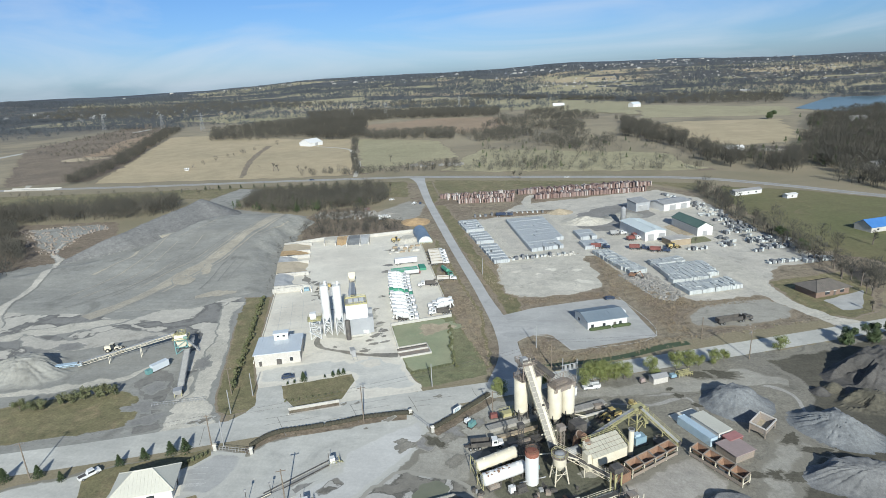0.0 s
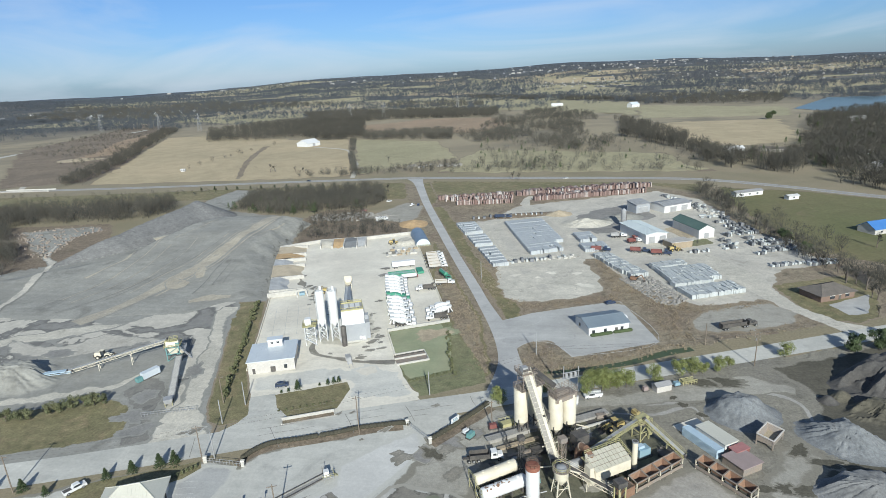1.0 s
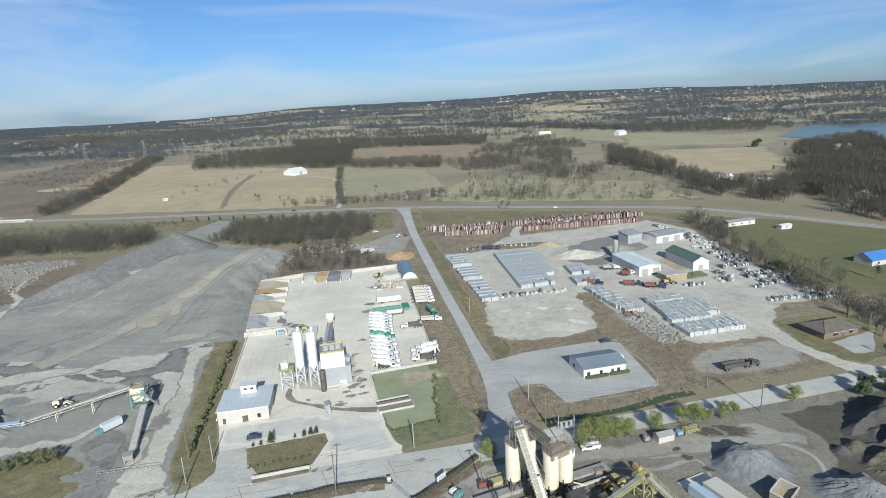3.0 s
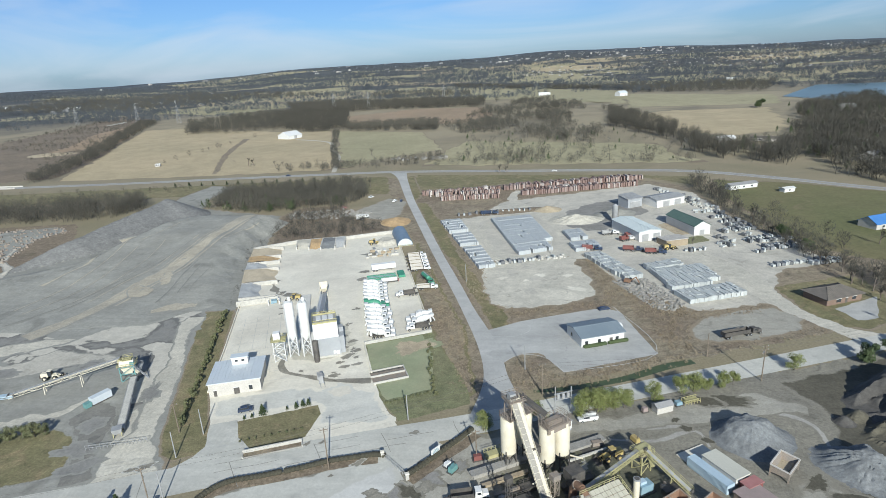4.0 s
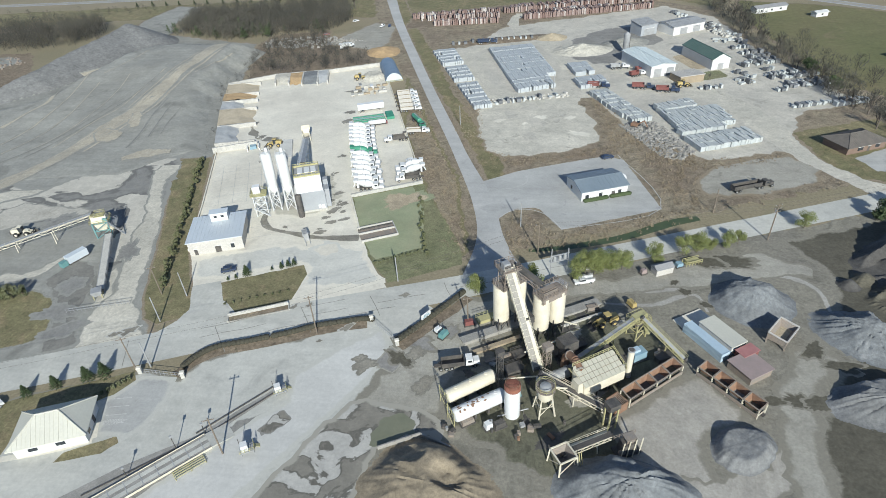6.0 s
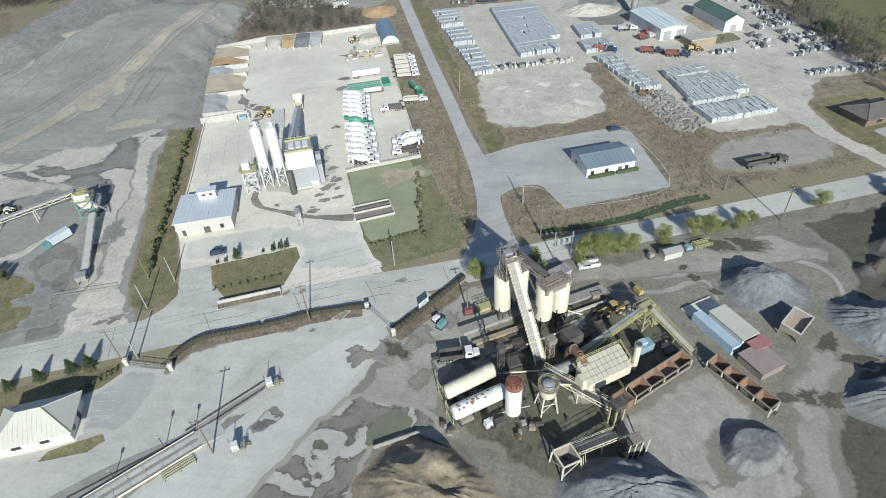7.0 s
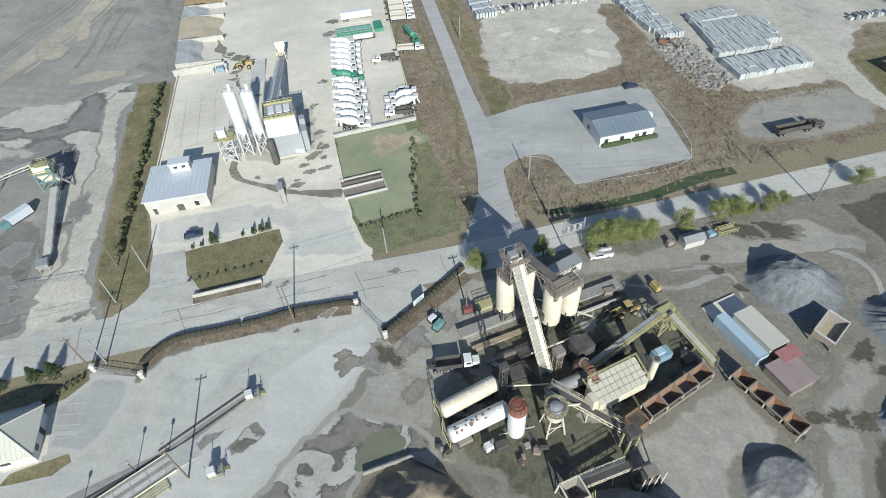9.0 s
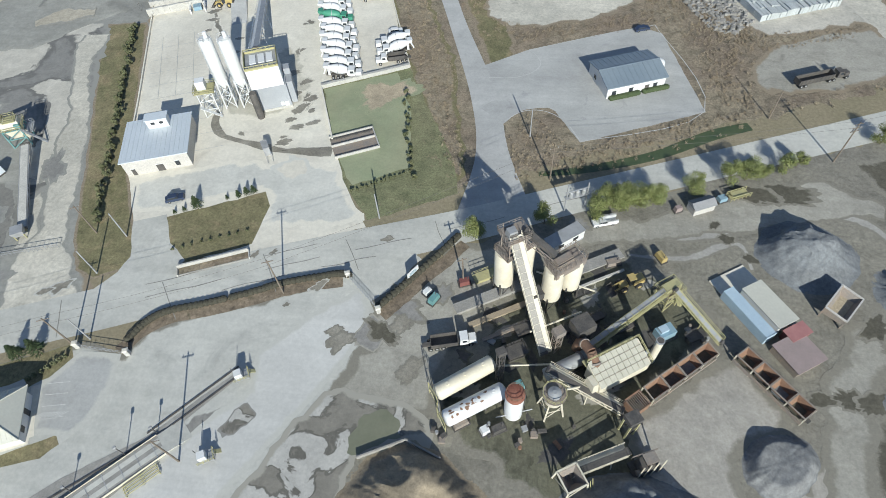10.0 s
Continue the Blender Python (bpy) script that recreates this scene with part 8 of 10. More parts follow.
rows = []
for k in range(17):
    t = k / 16
    if k in (5, 10):
        continue
    rows.append((-52 + 30 * t, 381 - 84 * t, -52 + 30 * t + 12.5 - 4 * t, 381 - 84 * t + 4.2 - 1.2 * t))
for k in range(17):
    t = k / 16
    x0, y0, x1, y1 = -19 + 17 * t, 384 - 66 * t, 6 + 15 * t, 392 - 64 * t
    f = 1.0 if k < 13 else 0.8
    rows.append((x0, y0, x0 + (x1 - x0) * f, y0 + (y1 - y0) * f))
for k in range(4):
    rows.append((25 + 0.8 * k, 354 - 4 * k, 35 + 0.8 * k, 357.5 - 4 * k))
for k in range(3):
    rows.append((27 + 0.8 * k, 331 - 4 * k, 41 + 0.8 * k, 335.8 - 4 * k))
joined_slabs("stacked_stone_slabs", rows, 1.15, 4.05, 2.1, mat("grey_granite_rows", (0.39, 0.413, 0.422), (0.455, 0.475, 0.475), 0.4, 3, 0.75, relief=0.01), "rows of upright grey stone slab bundles", random.Random(4))

red = [slab("red_stone_slab", 1.1, 4.2, h, REDSTONE, "upright red-brown weathered stone slab stack", "stone slab", "red stone slabs", 40 + i) for i, h in enumerate((3.8, 4.2, 3.4))]
rng = random.Random(29)
row_of(red, -72, 460.5, -17, 466, 1.5, 0.3, rng, 8, 0.12)
row_of(red, 2, 466.5, 60, 482, 1.5, 0.4, rng, 8, 0.2)
row_of(red, -10, 485, 90, 511, 1.6, 0.5, rng, 8, 0.25)
row_of(red, -79, 466, -17, 478, 1.4, 0.25, rng, 4, 0.06)
row_of(red, -61, 447, -17, 452, 1.4, 0.25, rng, 4, 0.05)
row_of(red, -14, 478, 100, 508, 1.4, 0.3, rng, 4, 0.05)
row_of(red, 0, 459, 90, 484, 1.4, 0.25, rng, 4, 0.03)
for g in red:
    bpy.data.objects.remove(g)

# loose blocks along the yard's edge
rng = random.Random(33)
blocks = [slab("stone_block", w, d, h, GRANITE, "rough grey stone block on the yard floor", "stone block", "loose stone blocks", 60 + i) for i, (w, d, h) in enumerate(((1.2, 2.4, 1.4), (1.6, 1.8, 1.0), (0.9, 2.6, 1.9)))]
DARKSTONE = mat("dark_granite", (0.13, 0.135, 0.14), (0.18, 0.185, 0.19), 0.3, 3, 0.8, relief=0.01, vary=0.25)
blocks += [slab("stone_block", w, d, h, DARKSTONE, "rough dark granite block on the yard floor", "stone block", "loose stone blocks", 70 + i) for i, (w, d, h) in enumerate(((2.0, 2.8, 1.6), (1.4, 3.0, 2.2)))]
row_of(blocks, 118, 297, 136, 303, 1.5, 0.3, rng, 0, 0.1)
row_of(blocks, 136, 299, 152, 304, 1.4, 0.2, rng, 0, 0.05)
row_of(blocks, 118, 317, 124, 319, 1.7, 0.4, rng)
row_of(blocks, 125, 326, 147, 332, 1.8, 0.5, rng, 0, 0.1)
row_of(blocks, 120, 338, 136, 343, 1.5, 0.4, rng, 0, 0.1)
row_of(blocks, 112, 352, 134, 360, 1.7, 0.7, rng, 0, 0.15)
row_of(blocks, 118, 374, 131, 377, 1.7, 0.7, rng, 0, 0.1)
row_of(blocks, 104, 326, 112, 330, 1.8, 0.6, rng, 0, 0.15)
row_of(blocks, 108, 344, 114, 335, 2.2, 0.8, rng)
row_of(blocks, 112, 398, 128, 392, 2.2, 1.6, rng, 0, 0.1)
row_of(blocks, 112, 424, 127, 408, 2.2, 2.0, rng, 0, 0.1)
row_of(blocks, 100, 470, 122, 430, 2.4, 2.0, rng, 0, 0.1)
row_of(blocks, -18, 300, 18, 312, 2.6, 0.6, rng, 0, 0.25)
row_of(blocks, 84, 320, 96, 322, 2.2, 0.6, rng)
row_of(blocks, -44, 400, 8, 412, 3.6, 0.6, rng, 0, 0.1)
for x0, y0, x1, y1 in ((112, 356, 132, 364), (121, 334, 146, 340), (124, 322, 150, 329), (120, 366, 132, 372), (116, 384, 130, 386), (136, 302, 152, 307), (120, 345, 128, 350), (105, 331, 110, 335), (109, 404, 126, 398), (104, 448, 120, 424)):
    row_of(blocks, x0, y0, x1, y1, 1.6, 0.7, rng, 0, 0.12)
for b in blocks:
    bpy.data.objects.remove(b)
rng2 = random.Random(61)
for i in range(16):
    x, y = rng2.uniform(-10, 28), rng2.uniform(262, 304)
    blot("lot_patch", x, y, rng2.uniform(1.2, 3.6), 0.14, YARDDIRT if i % 3 else CONCRETE, "churned patch on the pale dirt lot", 200 + i * 1.3, rng2.uniform(1, 2.4), rng2.uniform(0, 180), under=PALEDIRT)
single("road_loop_track", ribbon([(26, 318), (12, 312), (-6, 310), (-20, 320), (-27, 350), (-31, 372), (-26, 390), (-8, 399), (10, 400), (18, 380), (24, 350)], [7, 7, 7, 8, 8, 8, 8, 7, 7, 6, 6], 0.125, n=20, rag=0.8, under=YARDDIRT), PALEDIRT, "pale dusty loop track round the slab rows", "road", "", "structure")
sheet("saw_floor", [(24, 372), (30, 408), (52, 432), (84, 440), (84, 400), (60, 380), (50, 356), (36, 362)], 0.112, WORNDIRT, "grey churned ground round the saw shed", rag=2.5, under=YARDDIRT)
sheet("canopy_lawn", [(86, 329), (105, 338), (101, 350), (92, 346), (84, 334)], 0.12, LAWN, "small worn lawn beside the canopy", rag=0.8, under=PALEDIRT)


def rubble(name, poly, n, lo, hi, material, label, seed):
    r = random.Random(seed)
    s = Shape()
    xs, ys = [p[0] for p in poly], [p[1] for p in poly]
    while n:
        x, y = r.uniform(min(xs), max(xs)), r.uniform(min(ys), max(ys))
        if inside(x, y, poly):
            k = r.uniform(lo, hi)
            s.box(x, y, -0.05, k, k * r.uniform(0.6, 1.4), k * r.uniform(0.4, 0.9), r.uniform(0, 90), (r.uniform(0.5, 0.9), r.uniform(0.5, 0.9)))
            n -= 1
    tagged(part(name, s, material, None), label, "rubble", "", "stuff")


rubble("stone_rubble", [(42, 278), (58, 280), (68, 252), (62, 245), (55, 246)], 900, 0.4, 1.15, STAINBLOCK, "field of broken pale stone rubble", 1)
rubble("stone_scrap", [(100, 470), (118, 440), (128, 400), (124, 395), (108, 430)], 160, 0.6, 1.8, BLOCK, "scattered pale stone scrap", 2)
rubble("pond_scrap", [(-18, 307), (-10, 309), (22, 317), (24, 311), (-14, 301)], 120, 0.5, 1.4, BLOCK, "line of broken stone at the lot's edge", 3)
rubble("spoil_scrap", [(-390, 366), (-364, 384), (-336, 391), (-317, 375), (-326, 358), (-312, 322), (-306, 304), (-326, 312), (-351, 330)], 300, 0.4, 1.6, RUSTGREY, "scattered timber and broken concrete", 4)
rubble("timber_scrap", [(-170, 402), (-132, 395), (-100, 412), (-128, 425), (-165, 420)], 260, 0.4, 1.7, STAINBLOCK, "scattered timber and stone scrap in the brush", 5)
rubble("scrap_cars", [(-150, 634), (-140, 655), (-80, 660), (-78, 640)], 45, 1.5, 3.4, STAINBLOCK, "junk cars by the far junction", 6)
heap("stockpile", 35, 385, 18, 12, 10, 4.0, PALEDIRT, "pale crushed stone heap in the stone yard", 21.0, 1.0, ridge=1.5)
heap("stockpile", 60, 398, 16, 10, 25, 4.0, QUARRY, "grey crushed stone heap by the saw shed", 22.0, 1.0, ridge=1.5)
heap("stockpile", 18, 412, 10, 8, 15, 3.0, TANSAND, "yellowish sand heap in the stone yard", 23.0, 0.5)
heap("berm", -12, 409, 34, 7, 14, 1.6, SCRUB, "low brown earth berm", 24.0, 0.6)


# ---------- vehicles ----------
def wheel(t, x, y, r=0.5, w=0.34, rim=GREYSTEEL):
    o = part("wheel", Shape().rod((x, y - w / 2, r), (x, y + w / 2, r), r, None, 14), TYRE, t, "", True)
    part("rim", Shape().rod((x, y - w / 2 - 0.02, r), (x, y + w / 2 + 0.02, r), r * 0.5, None, 10), rim, o)


def truck_cab(t, x, paint, hood=1.7):
    part("cab", Shape().box(x, 0, 0.95, 1.9, 2.35, 1.75, 0, (0.86, 0.92)), paint, t)
    part("hood", Shape().box(x + 0.95 + hood / 2, 0, 0.85, hood, 2.0, 1.05, 0, (0.9, 0.85)), paint, t)
    part("windshield", Shape().add([(x + 0.93, -1.0, 1.75), (x + 0.93, 1.0, 1.75), (x + 0.85, 0.95, 2.55), (x + 0.85, -0.95, 2.55), (x + 0.99, -1.0, 1.75), (x + 0.99, 1.0, 1.75), (x + 0.9, 0.95, 2.55), (x + 0.9, -0.95, 2.55)], [(4, 5, 6, 7), (0, 3, 2, 1), (0, 1, 5, 4), (2, 3, 7, 6)]), GLASS, t)
    part("side_window", Shape().box(x + 0.1, 0, 1.8, 1.0, 2.32, 0.6, 0, (0.9, 0.97)), GLASS, t)
    part("bumper", Shape().box(x + 1.0 + hood, 0, 0.5, 0.25, 2.3, 0.4), GREYSTEEL, t)
    part("mirror", Shape().box(x + 0.8, 1.35, 1.7, 0.1, 0.25, 0.5).box(x + 0.8, -1.35, 1.7, 0.1, 0.25, 0.5), paint, t)


def mixer_truck(x, y, turn, paint, label):
    t = thing("mixer_truck", x, y, turn, label, "truck", "concrete mixer trucks")
    part("chassis", Shape().box(-0.4, 0, 0.75, 8.4, 0.9, 0.35), DARKSTEEL, t)
    truck_cab(t, 2.3, paint, 1.6)
    part("drum", Shape().turned((-4.0, 0, 3.0), (1.2, 0, 2.1), [(0.0, 0.55), (0.12, 0.75), (0.45, 1.28), (0.72, 1.28), (0.92, 0.95), (1.0, 0.7)], 22), paint, t, "", True)
    part("drum_ring", Shape().turned((-1.2, 0, 2.52), (-1.05, 0, 2.49), [(0, 1.33), (1, 1.33)], 22), GREYSTEEL, t)
    part("hopper", Shape().box(-4.2, 0, 3.0, 1.1, 1.3, 0.9, 0, (1.3, 1.3)), paint, t)
    part("chute", Shape().beam((-4.5, 0, 2.7), (-5.2, 0, 1.2), 0.7, 0.3), paint, t)
    part("pedestal", Shape().box(-3.6, 0, 1.1, 0.6, 1.6, 1.5), paint, t)
    part("pedestal", Shape().box(1.2, 0, 1.1, 0.5, 1.4, 0.9), paint, t)
    part("water_tank", Shape().rod((0.9, 0.5, 1.5), (0.9, 1.2, 1.5), 0.35, None, 10), paint, t)
    for wx in (3.6, -1.4, -2.7, -0.1):
        for wy in (-1.05, 1.05):
            wheel(t, wx, wy)
    return t


BIG = Matrix.Diagonal((1.12, 1.1, 1.12, 1))
white_mixer = mixer_truck(-53.6, 218.6, 4, WHITE, "white concrete mixer truck parked in the row")
green_mixer = mixer_truck(-61.8, 247.0, 4, GREENPAINT, "green and white concrete mixer truck")
for i in range(1, 14):
    k = i / 13
    m_ = pose(-53.6 - 15.6 * k + rng.uniform(-0.5, 0.5), 218.6 + 52 * k, 0, 0, 0, 4 + rng.uniform(-3, 3)) @ BIG
    if i == 7:
        green_mixer.matrix_basis = m_
    else:
        copy_thing(white_mixer, m_)
white_mixer.matrix_basis = white_mixer.matrix_basis @ BIG
for x, y in ((-41.5, 234.5), (-40.3, 230.6)):
    copy_thing(white_mixer, pose(x, y, 0, 0, 0, 196))
copy_thing(white_mixer, pose(-109, 396, 0, 0, 0, 60))


def tipper(x, y, turn, paint, body, load, label, L=6.2):
    t = thing("dump_truck", x, y, turn, label, "truck", "dump trucks")
    part("chassis", Shape().box(-1.0, 0, 0.75, L + 3.4, 0.9, 0.35), DARKSTEEL, t)
    truck_cab(t, L / 2 + 0.4, paint, 1.5)
    a, b, z = L / 2, 1.22, 1.15
    s = Shape().box(-0.9, 0, z, L, 2.3, 0.15)
    for k in (-1, 1):
        s.box(-0.9, k * b, z, L, 0.1, 1.3)
    s.box(-0.9 - a, 0, z, 0.1, 2.4, 1.3).box(-0.9 + a, 0, z, 0.1, 2.4, 1.6)
    part("dump_body", s, body, t)
    if load:
        part("load", Shape().box(-0.9, 0, z + 0.15, L - 0.2, 2.3, 0.95, 0, (0.8, 0.3)), load, t)
    for wx in (L / 2 + 1.7, -1.2, -2.5, -3.8):
        for wy in (-1.05, 1.05):
            wheel(t, wx, wy)
    return t


for i in range(5):
    tipper(-51.8 - 1.4 * i, 293.6 + 5.2 * i, 14, WHITE, TANWALL, TANSAND, "white tri-axle dump truck with a tan bed")
tipper(-44.5, 268.5, 10, WHITE, TANWALL, TANSAND, "white tri-axle dump truck with a tan bed")
tipper(-51.5, 260.8, 198, WHITE, DARKSTEEL, None, "white dump truck with a black bed", 5.0)
tipper(-40.0, 226.6, 196, WHITE, DARKSTEEL, None, "white dump truck with a black bed", 5.0)
tipper(-13.0, 134.6, 14, WHITE, DARKSTEEL, None, "old white flatbed dump truck by the tanks", 5.4)


def semi(x, y, turn, paint, body, label, L=11.0, kind="tipper"):
    t = thing("semi_truck", x, y, turn, label, "truck", "articulated trucks")
    truck_cab(t, L / 2 + 1.2, paint, 2.0)
    part("tractor_frame", Shape().box(L / 2 + 0.6, 0, 0.75, 6.0, 0.9, 0.3), DARKSTEEL, t)
    part("exhaust_stack", Shape().rod((L / 2 + 0.1, 1.0, 1.0), (L / 2 + 0.1, 1.0, 3.4), 0.09), GREYSTEEL, t)
    if kind == "tipper":
        s = Shape().box(-1, 0, 1.2, L, 2.3, 0.15)
        for k in (-1, 1):
            s.box(-1, k * 1.22, 1.2, L, 0.1, 1.5)
        s.box(-1 - L / 2, 0, 1.2, 0.1, 2.5, 1.5).box(-1 + L / 2, 0, 1.2, 0.1, 2.5, 1.7)
        for i in range(9):
            for k in (-1, 1):
                s.box(-1 - L / 2 + (i + 0.5) * L / 9, k * 1.3, 1.2, 0.12, 0.1, 1.5)
        part("trailer_body", s, body, t)
    elif kind == "tank":
        part("trailer_tank", Shape().turned((-1 - L / 2, 0, 2.2), (-1 + L / 2, 0, 2.2), [(0, 0.7), (0.03, 1.1), (0.97, 1.1), (1, 0.7)], 20), body, t, "", True)
        part("walkway", Shape().box(-1, 0, 3.28, L * 0.8, 0.5, 0.08), GREYSTEEL, t)
    else:
        part("trailer_body", Shape().box(-1, 0, 1.15, L, 2.5, 2.7), body, t)
    part("trailer_frame", Shape().box(-1, 0, 0.9, L * 0.98, 0.9, 0.3), DARKSTEEL, t)
    for wx in (L / 2 + 3.4, L / 2 - 0.4, L / 2 - 1.7, -L / 2 + 0.2, -L / 2 + 1.5):
        for wy in (-1.05, 1.05):
            wheel(t, wx, wy)
    return t


semi(78.5, 223.2, 21, DARKSTEEL, DARKSTEEL, "dark semi-truck with a black dump trailer on gravel", 10.5)
semi(-45.4, 279.4, -60, GREENPAINT, GREENPAINT, "green tank truck beside the yard wall", 8.0, "tank")
for x, y in ((57.5, 322.0), (68, 317.6), (36.5, 324)):
    semi(x, y, -8, DARKPAINT, REDPAINT, "dark truck with a long red flatbed", 5.6)
semi(62, 347, 20, REDPAINT, REDPAINT, "red truck parked by the workshop", 4.4)
semi(58, 340, 25, WHITE, REDPAINT, "red and white truck by the workshop", 4.4)
semi(50, 352, 10, WHITE, GREYSTEEL, "white boom truck by the workshop", 5.0)
semi(-23, 402, 10, DARKPAINT, DARKPAINT, "dark truck with an empty trailer", 7.0)


def box_trailer(x, y, turn, body, label, L=12.5):
    t = thing("box_trailer", x, y, turn, label, "trailer")
    part("body", Shape().box(0, 0, 1.1, L, 2.5, 2.7), body, t)
    part("frame", Shape().box(0, 0, 0.8, L * 0.95, 0.9, 0.3), DARKSTEEL, t)
    part("landing_leg", Shape().box(L / 2 - 2.4, 0.8, 0, 0.15, 0.15, 0.9).box(L / 2 - 2.4, -0.8, 0, 0.15, 0.15, 0.9), DARKSTEEL, t)
    for wx in (-L / 2 + 1.2, -L / 2 + 2.5):
        for wy in (-1.05, 1.05):
            wheel(t, wx, wy)


box_trailer(-70.5, 294.5, 20, WHITE, "white box trailer in the yard")
t = thing("green_canopy_racks", -68.5, 284.0, 20, "row of low green-roofed pallet racks", "rack")
for k in range(4):
    part("rack", Shape().box(-0.5, -3.0 + 1.9 * k, 0.1, 14.5, 0.55, 0.6), GREENPAINT if k != 2 else TEALPAINT, t)
    part("pallet_row", Shape().box(-0.5, -2.1 + 1.9 * k, 0.1, 14.2, 0.9, 0.35), BLOCK, t, "pale pallet row")
part("end_panel", Shape().box(9.2, 0, 0.2, 3.4, 7.4, 1.2), GREENPAINT, t, "green end shed")
t = thing("tank_trailer", -63.5, 276.6, 20, "white tank trailer with a red end", "trailer")
part("tank", Shape().turned((-4, 0, 1.8), (4, 0, 1.8), [(0, 0.6), (0.04, 1.0), (0.96, 1.0), (1, 0.6)], 18), WHITE, t, "", True)
part("end_valve", Shape().box(4.4, 0, 0.6, 0.6, 1.2, 1.2), REDPAINT, t, "red valve box")
part("frame", Shape().box(0, 0, 0.5, 8.6, 1.0, 0.3), DARKSTEEL, t)
wheel(t, -2.5, 0.9), wheel(t, -2.5, -0.9), wheel(t, -1.3, 0.9), wheel(t, -1.3, -0.9)
rng = random.Random(8)
for i in range(16):
    s = Shape().box(0, 0, 0.1, rng.uniform(2, 4.5), rng.uniform(0.8, 1.6), rng.uniform(0.6, 1.4))
    o = single("block_form", s, rng.choice([BLOCK, GREYSTEEL, WHITEWALL, LIMBER]), "stack of concrete block forms in the yard", "block form", "stored block forms")
    o.matrix_basis = pose(-84 + 3.4 * (i % 5) + rng.uniform(-0.5, 0.5), 314 + 5.0 * (i // 5) + 1.2 * (i % 5), 0, 0, 0, 20 + 90 * (i % 3 == 0))


def pickup(x, y, turn, paint, label, utility=False):
    t = thing("pickup_truck", x, y, turn, label, "truck")
    part("body", Shape().box(0, 0, 0.5, 5.6, 1.95, 0.65, 0, (0.98, 0.95)), paint, t)
    part("cab", Shape().box(0.5, 0, 1.15, 2.0, 1.8, 0.75, 0, (0.75, 0.85)), paint, t)
    part("window", Shape().box(0.5, 0, 1.22, 1.9, 1.83, 0.5, 0, (0.82, 0.9)), GLASS, t)
    if utility:
        part("utility_body", Shape().box(-1.7, 0.85, 1.0, 2.6, 0.4, 0.7).box(-1.7, -0.85, 1.0, 2.6, 0.4, 0.7), paint, t)
        part("ladder_rack", Shape().rail([(-2.9, -0.9, 1.5), (0.9, -0.9, 1.5)], 0.7, 1.2, 0.07).rail([(-2.9, 0.9, 1.5), (0.9, 0.9, 1.5)], 0.7, 1.2, 0.07), GREYSTEEL, t)
    else:
        part("bed_liner", Shape().box(-1.75, 0, 0.95, 1.9, 1.5, 0.22), DARKSTEEL, t)
    for wx in (1.8, -1.8):
        for wy in (-0.85, 0.85):
            wheel(t, wx, wy, 0.38, 0.26)
    return t


def car(x, y, turn, paint, label, high=1.5):
    t = thing("car", x, y, turn, label, "car")
    part("body", Shape().box(0, 0, 0.35, 4.6, 1.85, high * 0.42, 0, (0.96, 0.93)), paint, t)
    part("cabin", Shape().box(-0.35, 0, 0.35 + high * 0.42, 2.9, 1.7, high * 0.36, 0, (0.72, 0.8)), paint, t)
    part("window", Shape().box(-0.35, 0, 0.38 + high * 0.42, 2.75, 1.74, high * 0.26, 0, (0.8, 0.86)), GLASS, t)
    for wx in (1.4, -1.4):
        for wy in (-0.82, 0.82):
            wheel(t, wx, wy, 0.34, 0.24)
    return t


pickup(19.2, 168.4, 196, WHITE, "white utility pickup with a ladder rack", True)
pickup(-119.5, 112.5, 60, WHITE, "white pickup on the entry drive")
pickup(-97, 446, 80, WHITE, "white pickup in the gravel park")
car(-85.6, 167.8, 22, DARKPAINT, "dark blue car parked beside the island", 1.7)
car(-92, 447, 95, DARKPAINT, "dark car in the gravel park")
car(-120, 462, 40, WHITE, "white car at the gravel park's edge")
car(-232, 566.5, 3, DARKPAINT, "dark car on the highway of the highway")
car(30, 552, -7, WHITE, "white car on the highway")
car(-42, 241.5, 16, WHITE, "white car parked by the yard wall")
car(34.0, 246.0, 20, DARKPAINT, "black car at the lot's corner")
car(-132, 428, 20, REDPAINT, "orange red machine in the brush")


def loader(x, y, turn, paint, label, k=1.0):
    t = thing("wheel_loader", x, y, turn, label, "loader")
    part("engine_hood", Shape().box(-2.0, 0, 1.3, 2.6, 2.0, 1.4, 0, (0.9, 0.85)), paint, t)
    part("cab", Shape().box(-0.3, 0, 1.5, 1.5, 1.6, 1.9, 0, (0.85, 0.9)), GLASS, t)
    part("cab_roof", Shape().box(-0.3, 0, 3.4, 1.6, 1.7, 0.15), paint, t)
    part("front_frame", Shape().box(1.3, 0, 0.9, 1.8, 1.4, 1.0), paint, t)
    part("lift_arm", Shape().beam((1.0, 0.6, 2.0), (3.4, 0.6, 0.9), 0.3).beam((1.0, -0.6, 2.0), (3.4, -0.6, 0.9), 0.3), paint, t)
    part("bucket", Shape().add([(3.3, -1.5, 0.2), (3.3, 1.5, 0.2), (3.3, -1.5, 1.4), (3.3, 1.5, 1.4), (4.6, -1.5, 0.15), (4.6, 1.5, 0.15)], [(0, 1, 5, 4), (1, 0, 2, 3), (0, 4, 2), (1, 3, 5)]), DARKSTEEL, t)
    part("counterweight", Shape().box(-3.4, 0, 1.0, 0.5, 2.0, 1.0), DARKSTEEL, t)
    for wx in (1.5, -1.9):
        for wy in (-1.15, 1.15):
            wheel(t, wx, wy, 0.85, 0.6, paint)
    return t


